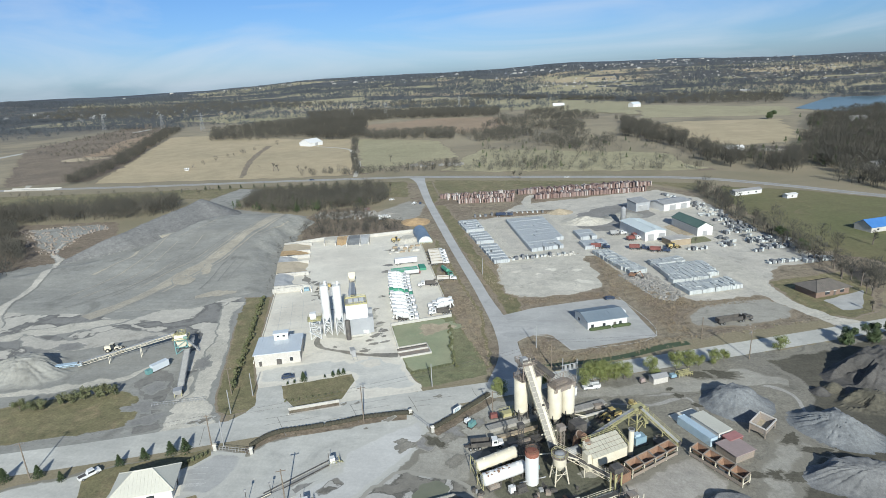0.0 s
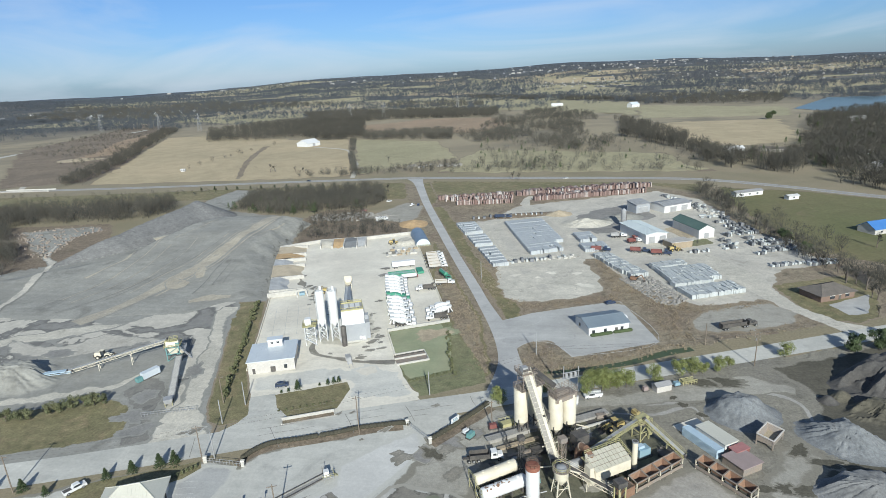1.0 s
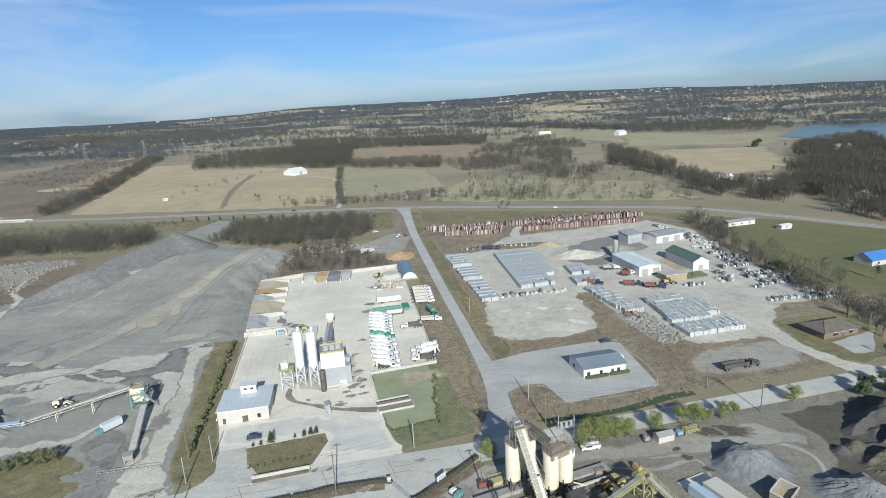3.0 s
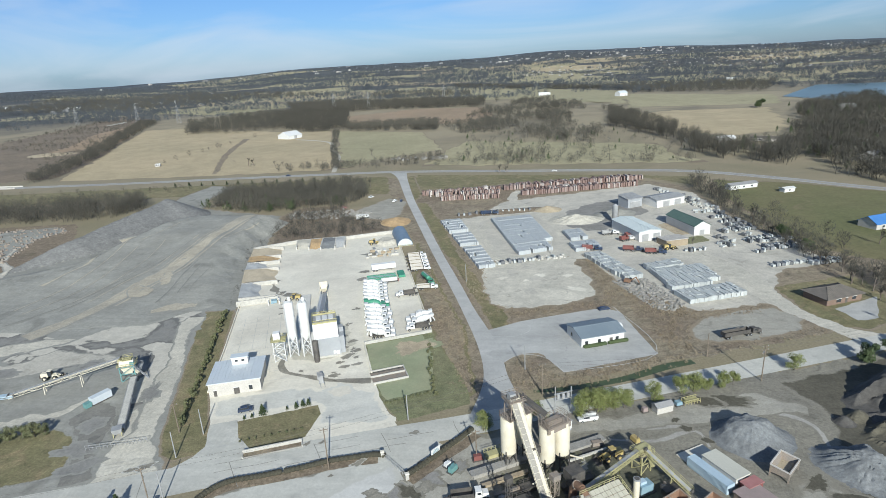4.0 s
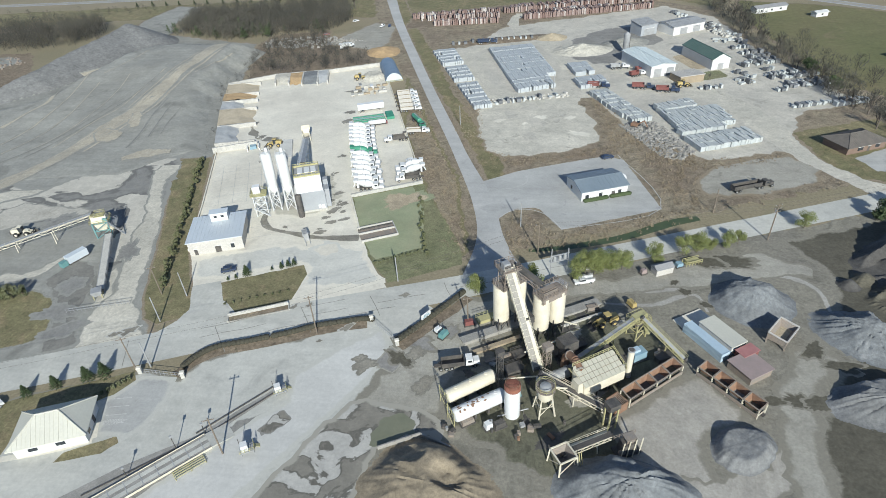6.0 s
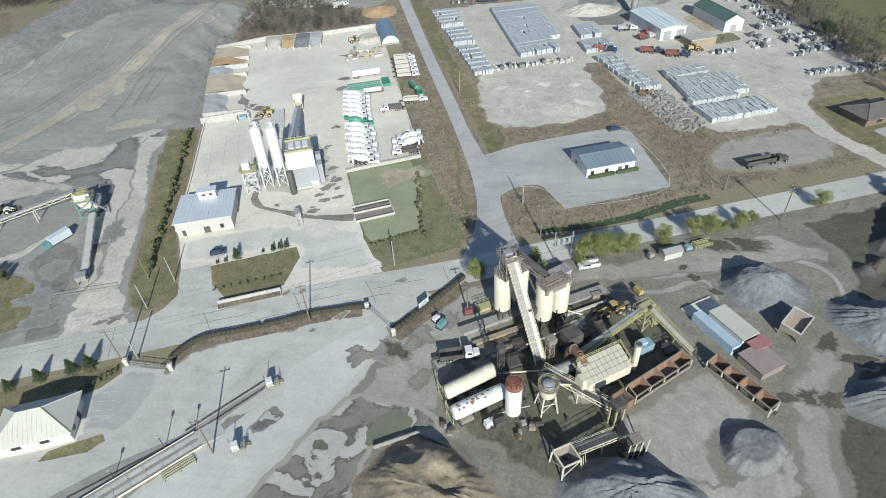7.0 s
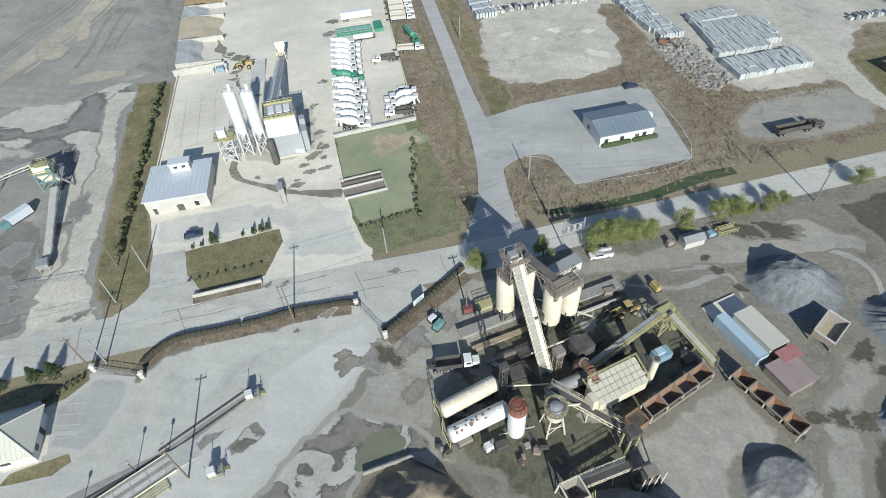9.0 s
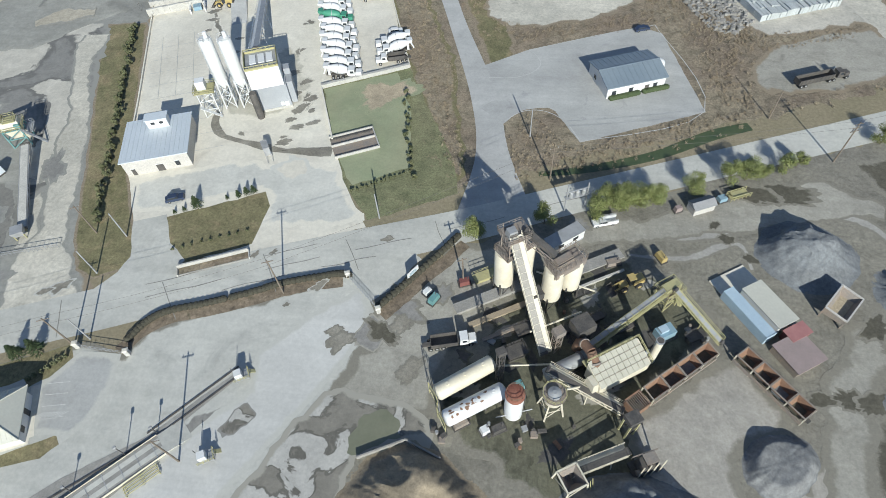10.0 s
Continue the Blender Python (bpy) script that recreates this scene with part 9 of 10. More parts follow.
loader(23.4, 151.6, 205, LOADERYELLOW, "yellow wheel loader beside the feed conveyor")
loader(-103.5, 254.5, 185, LOADERYELLOW, "small yellow wheel loader in the yard")
loader(-86, 338, 10, LOADERYELLOW, "small yellow loader by the back wall")
loader(78, 324, 15, LOADERYELLOW, "yellow loader by the timber canopy")


def excavator(x, y, turn):
    t = thing("excavator", x, y, turn, "rust orange tracked excavator on the rubble", "excavator")
    for k in (-1, 1):
        part("track", Shape().box(0, k * 1.1, 0, 3.6, 0.6, 0.8, 0, (0.8, 1)), DARKSTEEL, t)
    part("house", Shape().box(-0.5, 0, 0.9, 2.8, 2.4, 1.2, 0, (0.95, 0.95)), RUST, t)
    part("cab", Shape().box(0.7, 0.7, 0.95, 1.2, 1.0, 1.7, 0, (0.85, 0.9)), GLASS, t)
    part("boom", Shape().beam((0.8, -0.2, 1.6), (3.4, -0.2, 3.8), 0.45).beam((3.4, -0.2, 3.8), (5.0, -0.2, 1.4), 0.35), RUST, t)
    part("bucket", Shape().box(5.0, -0.2, 0.5, 0.9, 1.0, 0.9, 0, (0.6, 1)), DARKSTEEL, t)


excavator(48.8, 275.4, -30)
# compressor and small plant standing about the silos
def skid(name, x, y, turn, paint, label, w=2.6, d=1.4, h=1.3):
    t = thing(name, x, y, turn, label, "machine")
    part("housing", Shape().box(0, 0, 0.35, w, d, h, 0, (0.9, 0.9)), paint, t)
    part("skid_frame", Shape().box(0, 0, 0, w + 0.5, d + 0.3, 0.35), DARKSTEEL, t)
    part("exhaust_pipe", Shape().rod((w * 0.3, 0, 0.35 + h), (w * 0.3, 0, 1.1 + h), 0.08), DARKSTEEL, t)


skid("air_compressor", -17.3, 144.4, 60, TEALPAINT, "teal compressor skid with a hose mast")
skid("welder_cart", -18.9, 146.2, 50, WHITE, "white box on a cart", 1.8, 1.2, 1.0)
skid("pump_skid", 1.2, 126.6, 30, TEALPAINT, "dark teal pump skid by the tanks", 2.2, 1.8, 1.2)
skid("pump_skid", -2.0, 118.0, 30, DARKSTEEL, "sooty pump skid by the tanks")
skid("control_cabinet", -4.4, 117.4, 33, WHITE, "white electrical cabinet on legs", 1.6, 1.4, 1.5)
skid("red_tractor", -11.2, 149.2, 20, REDPAINT, "small red farm tractor", 2.4, 1.4, 1.3)
skid("roller", 31.0, 159.4, -60, LOADERYELLOW, "small yellow roller parked on dirt", 2.6, 1.4, 1.2)
skid("hopper_cart", 20.6, 157.2, 20, RUSTGREY, "rusty drag conveyor frame", 3.2, 1.6, 1.0)
skid("oil_skid", -9.0, 118.4, 33, RUSTGREY, "rusty pump housing under the tank", 3.0, 1.6, 1.0)
for i, (x, y, L, d, h, m_) in enumerate(((-5.5, 146.0, 16, 2.4, 1.3, STAINBLOCK), (-3.6, 142.0, 13, 1.2, 0.8, LIMBER), (-1.0, 138.6, 12, 0.8, 0.9, RUSTGREY), (-6.6, 151.4, 6, 2.2, 1.2, YELLOW), (16.4, 156.4, 14, 2.6, 1.0, STAINBLOCK), (17.6, 152.6, 12, 0.5, 0.7, BLOCK), (2.5, 139.0, 5.0, 2.4, 1.6, DARKSTEEL), (0.5, 133.4, 4.2, 2.8, 2.0, DARKSTEEL), (21, 141, 6, 2.2, 1.4, DARKSTEEL), (35.6, 140.4, 4, 2, 1.4, DARKSTEEL), (14, 141.6, 9, 1.6, 1.2, DARKSTEEL))):
    t = thing("steel_platform" if m_ in (DARKSTEEL, RUSTGREY, YELLOW) else "loading_kerb", x, y, 29, "low sooty plant platform between the silos" if m_ in (DARKSTEEL, RUSTGREY, YELLOW) else "long low concrete loading kerb", "platform")
    part("deck", Shape().box(0, 0, h - 0.3, L, d, 0.3), m_, t)
    part("base", Shape().box(0, 0, 0, L * 0.94, d * 0.8, h - 0.3), m_, t)
    if m_ in (DARKSTEEL, YELLOW):
        part("guard_rail", Shape().rail([(-L / 2, d / 2, h), (L / 2, d / 2, h), (L / 2, -d / 2, h)], 1.0, 1.2, 0.07), m_, t)


# left conveyor of the crushing plant
conveyor("stacker_conveyor", (-171, 169.4, 2.0), (-140.4, 186.6, 7.4), 1.6, "long cream stacker conveyor on steel legs", CREAM, GREYSTEEL, (0.3, 0.62), True, 1.0, False, 18)
conveyor("tail_conveyor", (-182, 165.2, 2.2), (-169.4, 170.2, 2.0), 2.2, "pale blue covered tail conveyor", CONTAINER, CONTAINER, (0.4,), True, 0.6, False, 6)
t = thing("tail_hood", -182.8, 164.8, 24, "pale blue cylindrical conveyor hood", "hood")
part("barrel", Shape().rod((-2.6, 0, 2.0), (2.6, 0, 2.0), 1.6, 1.5, 20), CONTAINER, t, "", True)
part("end_plate", Shape().rod((2.6, 0, 2.0), (2.75, 0, 2.0), 1.25, None, 20), DARKSTEEL, t)
part("cradle", Shape().box(0, 0, 0, 4.4, 2.0, 0.7), DARKSTEEL, t)
t = thing("crusher_tower", -137.6, 185.6, 24, "cream crusher and screen on a green steel tower", "crusher")
s = Shape()
lattice_tower(s, 0, 0, 4.6, 0, 5.4, 0, 2, 0.3)
part("frame", s, TEALPAINT, t)
part("screen_box", Shape().box(0, 0, 5.4, 5.0, 3.2, 2.0, 0, (0.9, 0.7)), CREAM, t)
part("guard_rail", Shape().rail([(-2.9, -2.5, 5.4), (2.9, -2.5, 5.4), (2.9, 2.5, 5.4), (-2.9, 2.5, 5.4), (-2.9, -2.5, 5.4)], 1.1, 1.3, 0.1), YELLOW, t)
part("hopper", Shape().box(0, 0, 2.2, 2.4, 2.4, 2.6, 0, (1.6, 1.5)), CREAM, t)
part("stair", Shape().beam((2.6, -2.6, 5.4), (6.4, -2.6, 0), 1.0, 0.12).rail([(2.6, -3.1, 5.4), (6.4, -3.1, 0)], 1.0, 1.2, 0.07), GREYSTEEL, t)
part("upper_deck", Shape().box(0.4, 0, 7.4, 3.0, 3.0, 0.15).rail([(-1.1, -1.5, 7.5), (1.9, -1.5, 7.5), (1.9, 1.5, 7.5), (-1.1, 1.5, 7.5), (-1.1, -1.5, 7.5)], 1.1, 1.2, 0.09), YELLOW, t, "yellow railed upper deck")
part("motor_box", Shape().box(1.8, -1.4, 5.6, 1.4, 1.2, 1.1), TEALPAINT, t, "green motor housing")
part("feed_chute", Shape().beam((-2.6, 0, 7.6), (-0.4, 0, 6.2), 1.4, 0.9), YELLOW, t)
part("discharge_chute", Shape().beam((1.2, -0.6, 4.6), (3.6, -2.2, 2.6), 1.3, 0.6), CREAM, t)
part("side_platform", Shape().box(3.4, 0.4, 3.6, 2.2, 4.4, 0.14).rail([(4.4, -1.7, 3.7), (4.4, 2.5, 3.7), (2.4, 2.5, 3.7)], 1.1, 1.2, 0.08), GREYSTEEL, t)
conveyor("feed_ramp_conveyor", (-119.6, 155.0, 0.9), (-132.6, 181.0, 3.4), 2.2, "low feed conveyor beside the haul track", GREYSTEEL, BLOCK, (0.6,), False, 0.7, False, 12)
t = thing("feed_hopper_small", -119.2, 153.6, 30, "small yellow-railed feed hopper", "hopper")
part("bin", Shape().box(0, 0, 1.0, 2.2, 2.2, 1.6, 0, (1.3, 1.3)), GREYSTEEL, t)
part("frame", Shape().box(-1.1, -1.1, 0, 0.2, 0.2, 1.6).box(1.1, -1.1, 0, 0.2, 0.2, 1.6).box(1.1, 1.1, 0, 0.2, 0.2, 1.6).box(-1.1, 1.1, 0, 0.2, 0.2, 1.6), YELLOW, t)
t = thing("control_trailer", -138.0, 171.0, 66, "pale grey control trailer by the conveyor", "trailer")
part("body", Shape().box(0, 0, 0.5, 6.4, 2.2, 2.3), PALEROOF, t)
part("skirt", Shape().box(0, 0, 0, 6.0, 2.0, 0.5), DARKSTEEL, t)
part("end_box", Shape().box(-4.4, 0, 0.2, 2.0, 1.8, 1.6), TEALPAINT, t)
loader(-167, 183.5, 15, CREAM, "pale crusher machine on the haul floor")
heap("stockpile", -191, 164.5, 21, 13, 4, 6.0, QUARRY, "grey crushed stone heap with gullies under the stacker", 31.0, 1.4, 0.15, 80, ridge=2.4, scoop=((0.55, 0.55, 0.3, 2.0),), apex=(0.1, 0.2))
conveyor("aggregate_conveyor", (-89.8, 258.0, 2.6), (-73.8, 210.6, 14.6), 1.6, "steep grey aggregate conveyor to the bin tower", WHITE, GREYSTEEL, (0.35, 0.7), False, 0.9, True, 18)
t = thing("charging_hopper", -91.0, 260.4, 108, "cream charging hopper on braced legs", "hopper")
part("bin", Shape().add([(-2.2, -1.6, 4.4), (2.2, -1.6, 4.4), (2.2, 1.6, 4.4), (-2.2, 1.6, 4.4), (-0.8, -0.7, 2.2), (0.8, -0.7, 2.2), (0.8, 0.7, 2.2), (-0.8, 0.7, 2.2)], [(0, 4, 5, 1), (1, 5, 6, 2), (2, 6, 7, 3), (3, 7, 4, 0), (7, 6, 5, 4)]), CREAM, t)
part("back_plate", Shape().box(2.3, 0, 3.6, 0.15, 3.6, 2.6), CREAM, t)
for k in ((-2, -1.5), (2, -1.5), (2, 1.5), (-2, 1.5)):
    part("leg", Shape().beam((*k, 0), (*k, 4.4), 0.24), CREAM, t)
t = thing("loading_ramp", -97.0, 250.6, 108, "sloping pale concrete loading ramp", "ramp")
part("slab", Shape().add([(-7, -2.6, 0), (7, -2.6, 0), (7, 2.6, 0), (-7, 2.6, 0), (7, -2.6, 1.8), (7, 2.6, 1.8)], [(3, 2, 1, 0), (0, 4, 5, 3), (0, 1, 4), (2, 3, 5), (1, 2, 5, 4)]), SLAB, t)


# silo service frame of the batching plant
t = thing("silo_service_frame", -87.4, 200.8, 17, "white steel service deck beside the silos", "platform")
s = Shape()
lattice_tower(s, 0, 0, 4.0, 0, 8.0, 0, 3, 0.2)
part("frame", s, WHITE, t)
part("deck", Shape().box(0, 0, 8.0, 5.4, 4.8, 0.15), YELLOW, t)
part("guard_rail", Shape().rail([(-2.7, -2.4, 8.1), (2.7, -2.4, 8.1), (2.7, 2.4, 8.1), (-2.7, 2.4, 8.1), (-2.7, -2.4, 8.1)], 1.1, 1.3, 0.08), YELLOW, t)
part("dust_collector", Shape().box(-0.6, 0.4, 8.15, 2.4, 2.2, 2.6), WHITE, t, "white dust collector")
part("stair", Shape().beam((2.4, -2.6, 0.2), (-2.4, -2.6, 4.0), 0.9, 0.12), WHITE, t)
t = thing("truck_wash_frame", -66.6, 184.8, -60, "grey steel rinse stand on the stained floor", "rack")
part("frame", Shape().box(-3, 0, 0, 0.15, 1.6, 2.8).box(0, 0, 0, 0.15, 1.6, 2.8).beam((-3, 0.7, 2.8), (3, 0.7, 0.2), 0.12).beam((-3, -0.7, 2.8), (3, -0.7, 0.2), 0.12), GREYSTEEL, t)
part("platform", Shape().box(-1.5, 0, 2.6, 3.4, 1.7, 0.12), GREYSTEEL, t)


# hoop building
t = thing("hoop_building", -71.3, 347.5, 109, "blue-grey arched hoop building with an open end", "building")
s = Shape()
n = 18
for side_r in (4.6, 4.5):
    s.v += [(xx, side_r * math.cos(math.pi * i / n), side_r * math.sin(math.pi * i / n) * 1.05) for xx in (-14, 14) for i in range(n + 1)]
m_ = n + 1
s.f = [(i, i + 1, m_ + i + 1, m_ + i) for i in range(n)] + [(2 * m_ + i + 1, 2 * m_ + i, 3 * m_ + i, 3 * m_ + i + 1) for i in range(n)] + [(i + 1, i, 2 * m_ + i, 2 * m_ + i + 1) for i in range(n)] + [(m_ + i, m_ + i + 1, 3 * m_ + i + 1, 3 * m_ + i) for i in range(n)]
part("roof", s, CANVAS, t, "", True)
s = Shape()
s.add([(-13.7, 4.45 * math.cos(math.pi * i / n), 4.5 * math.sin(math.pi * i / n)) for i in range(n + 1)], [tuple(range(n + 1))])
part("end_wall", s, PALEROOF, t, "pale arched end wall")
part("rib", Shape().rail([(-15.2, -4.4, 0), (-15.2, 4.4, 0)], 1.2, 2.0, 0.15), YELLOW, t)


# block walls
def wall_run(name, pts, h, w, label, material=BLOCK, blocks=True):
    t = thing(name, 0, 0, 0, label, "wall")
    for (x0, y0), (x1, y1) in zip(pts, pts[1:]):
        L = math.dist((x0, y0), (x1, y1))
        n = max(1, round(L / 1.8)) if blocks else 1
        a = math.degrees(math.atan2(y1 - y0, x1 - x0))
        for i in range(n):
            k = (i + 0.5) / n
            part("block" if blocks else "panel", Shape().box(x0 + (x1 - x0) * k, y0 + (y1 - y0) * k, 0, L / n - 0.03, w, h * (1 + 0.02 * ((i * 7) % 3)), a, (0.995, 0.96)), material, t)
    return t


wall_run("basin_wall", [(-59.2, 213.0), (-34.8, 224.2)], 1.2, 0.9, "pale concrete block wall above the basin")
wall_run("yard_wall_east", [(-34.8, 224.2), (-43, 250), (-51.7, 277.3), (-66, 322), (-78.4, 361)], 0.9, 0.35, "low pale concrete wall along the yard", CONCRETE, False)
wall_run("yard_wall_west", [(-103.4, 177), (-112.4, 205), (-126, 244.8), (-157.5, 328.5)], 0.7, 0.4, "low pale kerb wall along the yard", CONCRETE, False)
wall_run("yard_wall_north", [(-157.5, 328.5), (-135, 343), (-106.6, 349.7), (-80, 361)], 1.9, 0.9, "pale block wall behind the aggregate bays")
wall_run("basin_kerb", [(-59.0, 212.5), (-50.8, 191.5)], 0.9, 0.5, "concrete wall at the basin's edge", CONCRETE, False)
def bay_fill(back0, back1, mouth0, mouth1, h, reach, material, label, seed):
    """Aggregate lying in a bay: level against the back wall, falling to the mouth. reach: how far out it comes."""
    s, n, m = Shape(), 16, 10
    for j in range(m + 1):
        for i in range(n + 1):
            a, b = 1.06 * i / n, 0.03 + 0.94 * j / m
            bx, by = back0[0] + (back1[0] - back0[0]) * b, back0[1] + (back1[1] - back0[1]) * b
            mx, my = mouth0[0] + (mouth1[0] - mouth0[0]) * b, mouth0[1] + (mouth1[1] - mouth0[1]) * b
            q = a * (reach + 0.16 * noise.noise((b * 3, seed, 0.0)))
            x, y = bx + (mx - bx) * q, by + (my - by) * q
            z = h * min(1.0, max(-0.2, (1 - a) * 2.2)) ** 1 + 0.35 * noise.noise((x * 0.4, y * 0.4, seed)) * min(1.0, 3 * max(0, 1 - a))
            s.v.append((x, y, max(-0.3, z)))
    s.f = [(j * (n + 1) + i, j * (n + 1) + i + 1, (j + 1) * (n + 1) + i + 1, (j + 1) * (n + 1) + i) for j in range(m) for i in range(n)]
    return single("stockpile", s, material, label, "stockpile", "aggregate bays", "", True)


WESTBAYS = [((-130.0, 252.8), (-113.4, 257.0)), ((-137.1, 271.0), (-120.6, 276.2)), ((-144.9, 290.5), (-128, 295.4)), ((-148.5, 301.3), (-131.6, 306.0)), ((-151.6, 311.1), (-135, 315.6)), ((-157.0, 327.2), (-139.6, 330.4))]
for (p_, q_) in WESTBAYS:
    wall_run("bay_wall", [p_, q_], 1.9, 0.8, "pale block wall between aggregate bays")
for i, (m_, h_, far_, lab) in enumerate(((CHIPS, 1.8, 0.55, "blue grey stone chips in a block bay"), (DRYSAND, 2.0, 0.95, "tan sand filling a block bay"), (CHIPS, 1.7, 0.62, "pale grey stone chips in a block bay"), (SAND, 2.2, 0.9, "orange sand filling a block bay"), (DRYSAND, 1.7, 0.95, "dull tan sand filling a block bay"))):
    (b0, c0), (b1, c1) = WESTBAYS[i], WESTBAYS[i + 1]
    bay_fill(b0, b1, c0, c1, h_, far_, m_, lab, 3.0 + i)
wall_run("bay_end_wall", [(-128.2, 247.2), (-111.2, 254.6)], 2.4, 0.8, "tall pale block wall at the end of the bays")
NORTHBAYS = [((-135.2, 342.0), (-131.0, 328.6)), ((-127.6, 344.2), (-123.4, 328.4)), ((-120.6, 346.0), (-116.2, 328.6)), ((-112.8, 348.0), (-107.8, 329.4)), ((-107.2, 349.0), (-102.8, 331.6))]
for (p_, q_) in NORTHBAYS:
    wall_run("bay_wall", [p_, q_], 1.9, 0.8, "pale block wall between aggregate bays")
for i, (m_, lab) in enumerate(((PALEDIRT, "pale stone dust in a block bay"), (SAND, "light orange sand in a block bay"), (GREYSTONE, "dark grey stone chips in a block bay"), (CHIPS, "grey stone chips in a block bay"))):
    (b0, c0), (b1, c1) = NORTHBAYS[i], NORTHBAYS[i + 1]
    bay_fill(b0, b1, c0, c1, 1.9, 0.85, m_, lab, 13.0 + i)
heap("stockpile", -79.6, 341.5, 8.0, 9.0, 18, 2.4, PALEDIRT, "pale broken concrete heap behind the block stacks", 17.5, 0.6, 0.4, 40, ridge=0.6)
t = thing("wash_tank", -112.2, 252.0, 22, "white block pit with a blue tank", "pit")
part("wall", Shape().box(-2.4, 0, 0, 0.4, 4.6, 1.4).box(2.4, 0, 0, 0.4, 4.6, 1.4).box(0, 2.2, 0, 4.6, 0.4, 1.4), WHITEWALL, t)
part("tank", Shape().box(0, 0, 0.2, 2.6, 2.4, 1.3), BLUEPAINT, t, "blue plastic tank")

blot("silt_stain", -40, 212, 7, 0.17, TANSAND, "tan silt film on the basin floor", 7.7, 1.4, 24, under=GREENPOND)
# settling basin weirs
t = thing("basin_weir", -44.6, 190.6, 24.5, "three pale concrete weir walls in the basin", "weir")
for k in (-3.7, 0.7, 4.3):
    part("wall", Shape().box(0, k, 0, 12.0, 0.3, 0.8), BLOCK, t)
part("end_wall", Shape().box(6.0, 0.3, 0, 0.3, 8.2, 0.8), BLOCK, t)
part("baffle", Shape().box(0, 3.4, 0, 11.6, 0.5, 0.5), DARKSTEEL, t, "dark steel baffle plate")
part("channel_floor", Shape().box(0, 0.3, 0.06, 11.8, 7.8, 0.08), RUSTGREY, t)

# retaining box at the street
t = thing("retaining_wall", -68.8, 149.6, 22.3, "low concrete retaining wall round a planted bed", "wall")
part("back_wall", Shape().box(0, 1.2, 0, 16.2, 0.35, 1.2), BLOCK, t)
part("front_kerb", Shape().box(0, -0.9, 0, 16.2, 0.2, 0.25), STAINBLOCK, t)
for k in (-8.1, 8.1):
    part("end_wall", Shape().box(k, 0.1, 0, 0.25, 2.4, 0.6), BLOCK, t)
part("bed", Shape().box(0, 0.1, 0, 15.6, 1.7, 0.25), WEEDS, t)

# clipped hedges on earth banks
def hedge(pts, label, leaf=HEDGE):
    line = smooth_line(pts, 6)
    t = thing("hedge", 0, 0, 0, label, "hedge")
    r = random.Random(len(pts))
    s, e = Shape(), Shape()
    for (x0, y0), (x1, y1) in zip(line, line[1:]):
        L = math.dist((x0, y0), (x1, y1))
        a = math.degrees(math.atan2(y1 - y0, x1 - x0))
        n = max(1, round(L / 1.3))
        for i in range(n):
            k = (i + 0.5) / n
            x, y = x0 + (x1 - x0) * k, y0 + (y1 - y0) * k
            s.turned((x, y, 0.1), (x, y, 1.1), [(0, 0.7), (0.3, 0.85), (0.75, 0.8), (1, 0.35)], 9)
            for _ in range(46):
                d = Vector((r.gauss(0, 1), r.gauss(0, 1), abs(r.gauss(0, 1)))).normalized()
                p = Vector((x, y, 0.35)) + Vector((d.x * 0.9, d.y * 0.9, d.z * 0.85))
                u = Vector((r.gauss(0, 1), r.gauss(0, 1), r.gauss(0, 1))).normalized() * 0.2
                w = u.cross(d) * 0.7
                s.add([p - u, p + w, p + u], [(0, 1, 2)])
    part("foliage", s, leaf, t)
    return t


hedge([(-80.2, 129.0), (-78.0, 133.4), (-74.4, 136.4), (-68, 138.6), (-62.7, 140.6)], "dark brown clipped hedge along the street")
hedge([(-61.6, 141.0), (-56, 143.4), (-51.5, 145.6), (-45, 147.6), (-39.3, 149.2), (-36.8, 149.0)], "dark brown clipped hedge ending at the gate")
hedge([(-29.0, 141.6), (-25, 146.6), (-21.2, 151.6), (-17, 157.4), (-13.8, 162.0)], "dark brown clipped hedge beside the plant entrance")
hedge([(23.0, 212.6), (27, 214.1), (30.6, 215.6)], "dark green clipped hedge along the metal hall", NEEDLE)
hedge([(32.2, 216.2), (35, 217.3), (38.6, 218.6)], "dark green clipped hedge beside the hall door", NEEDLE)
for a_, lab in (([(-81, 126.5), (-78, 131.5), (-73, 135), (-62, 138.8), (-50, 144.3), (-38, 147.6)], "brown mulched bank under the hedge"), ([(-28, 139.8), (-23, 145.6), (-19, 151), (-12, 160)], "brown mulched bank beside the entrance")):
    single("verge_bank", ribbon(a_, 3.0, 0.19, n=20, rag=0.4), SCRUB, lab, "bank", "", "structure")
for x, y in ((-37.0, 148.8), (-28.6, 140.6), (-90.2, 126.6), (-78.6, 126.0)):
    t = thing("gate_pillar", x, y, 22, "pale stone gate pillar", "pillar", "gate pillars")
    part("shaft", Shape().box(0, 0, 0, 0.9, 0.9, 1.8), BLOCK, t)
    part("cap", Shape().box(0, 0, 1.8, 1.2, 1.2, 0.2, 0, (0.6, 0.6)), CONCRETE, t)
def leaf_gate(x0, y0, x1, y1, label):
    t = thing("steel_gate", 0, 0, 0, label, "gate")
    part("frame", Shape().rail([(x0, y0, 0.15), (x1, y1, 0.15)], 1.5, 1.0, 0.07), GREYSTEEL, t)
leaf_gate(-89.6, 126.4, -79.4, 125.8, "swing steel gate across the office drive")
leaf_gate(-36.4, 148.0, -29.4, 141.4, "swing steel gate across the plant entrance")
leaf_gate(-124, 146, -108, 151, "chain link gate across the quarry entrance")
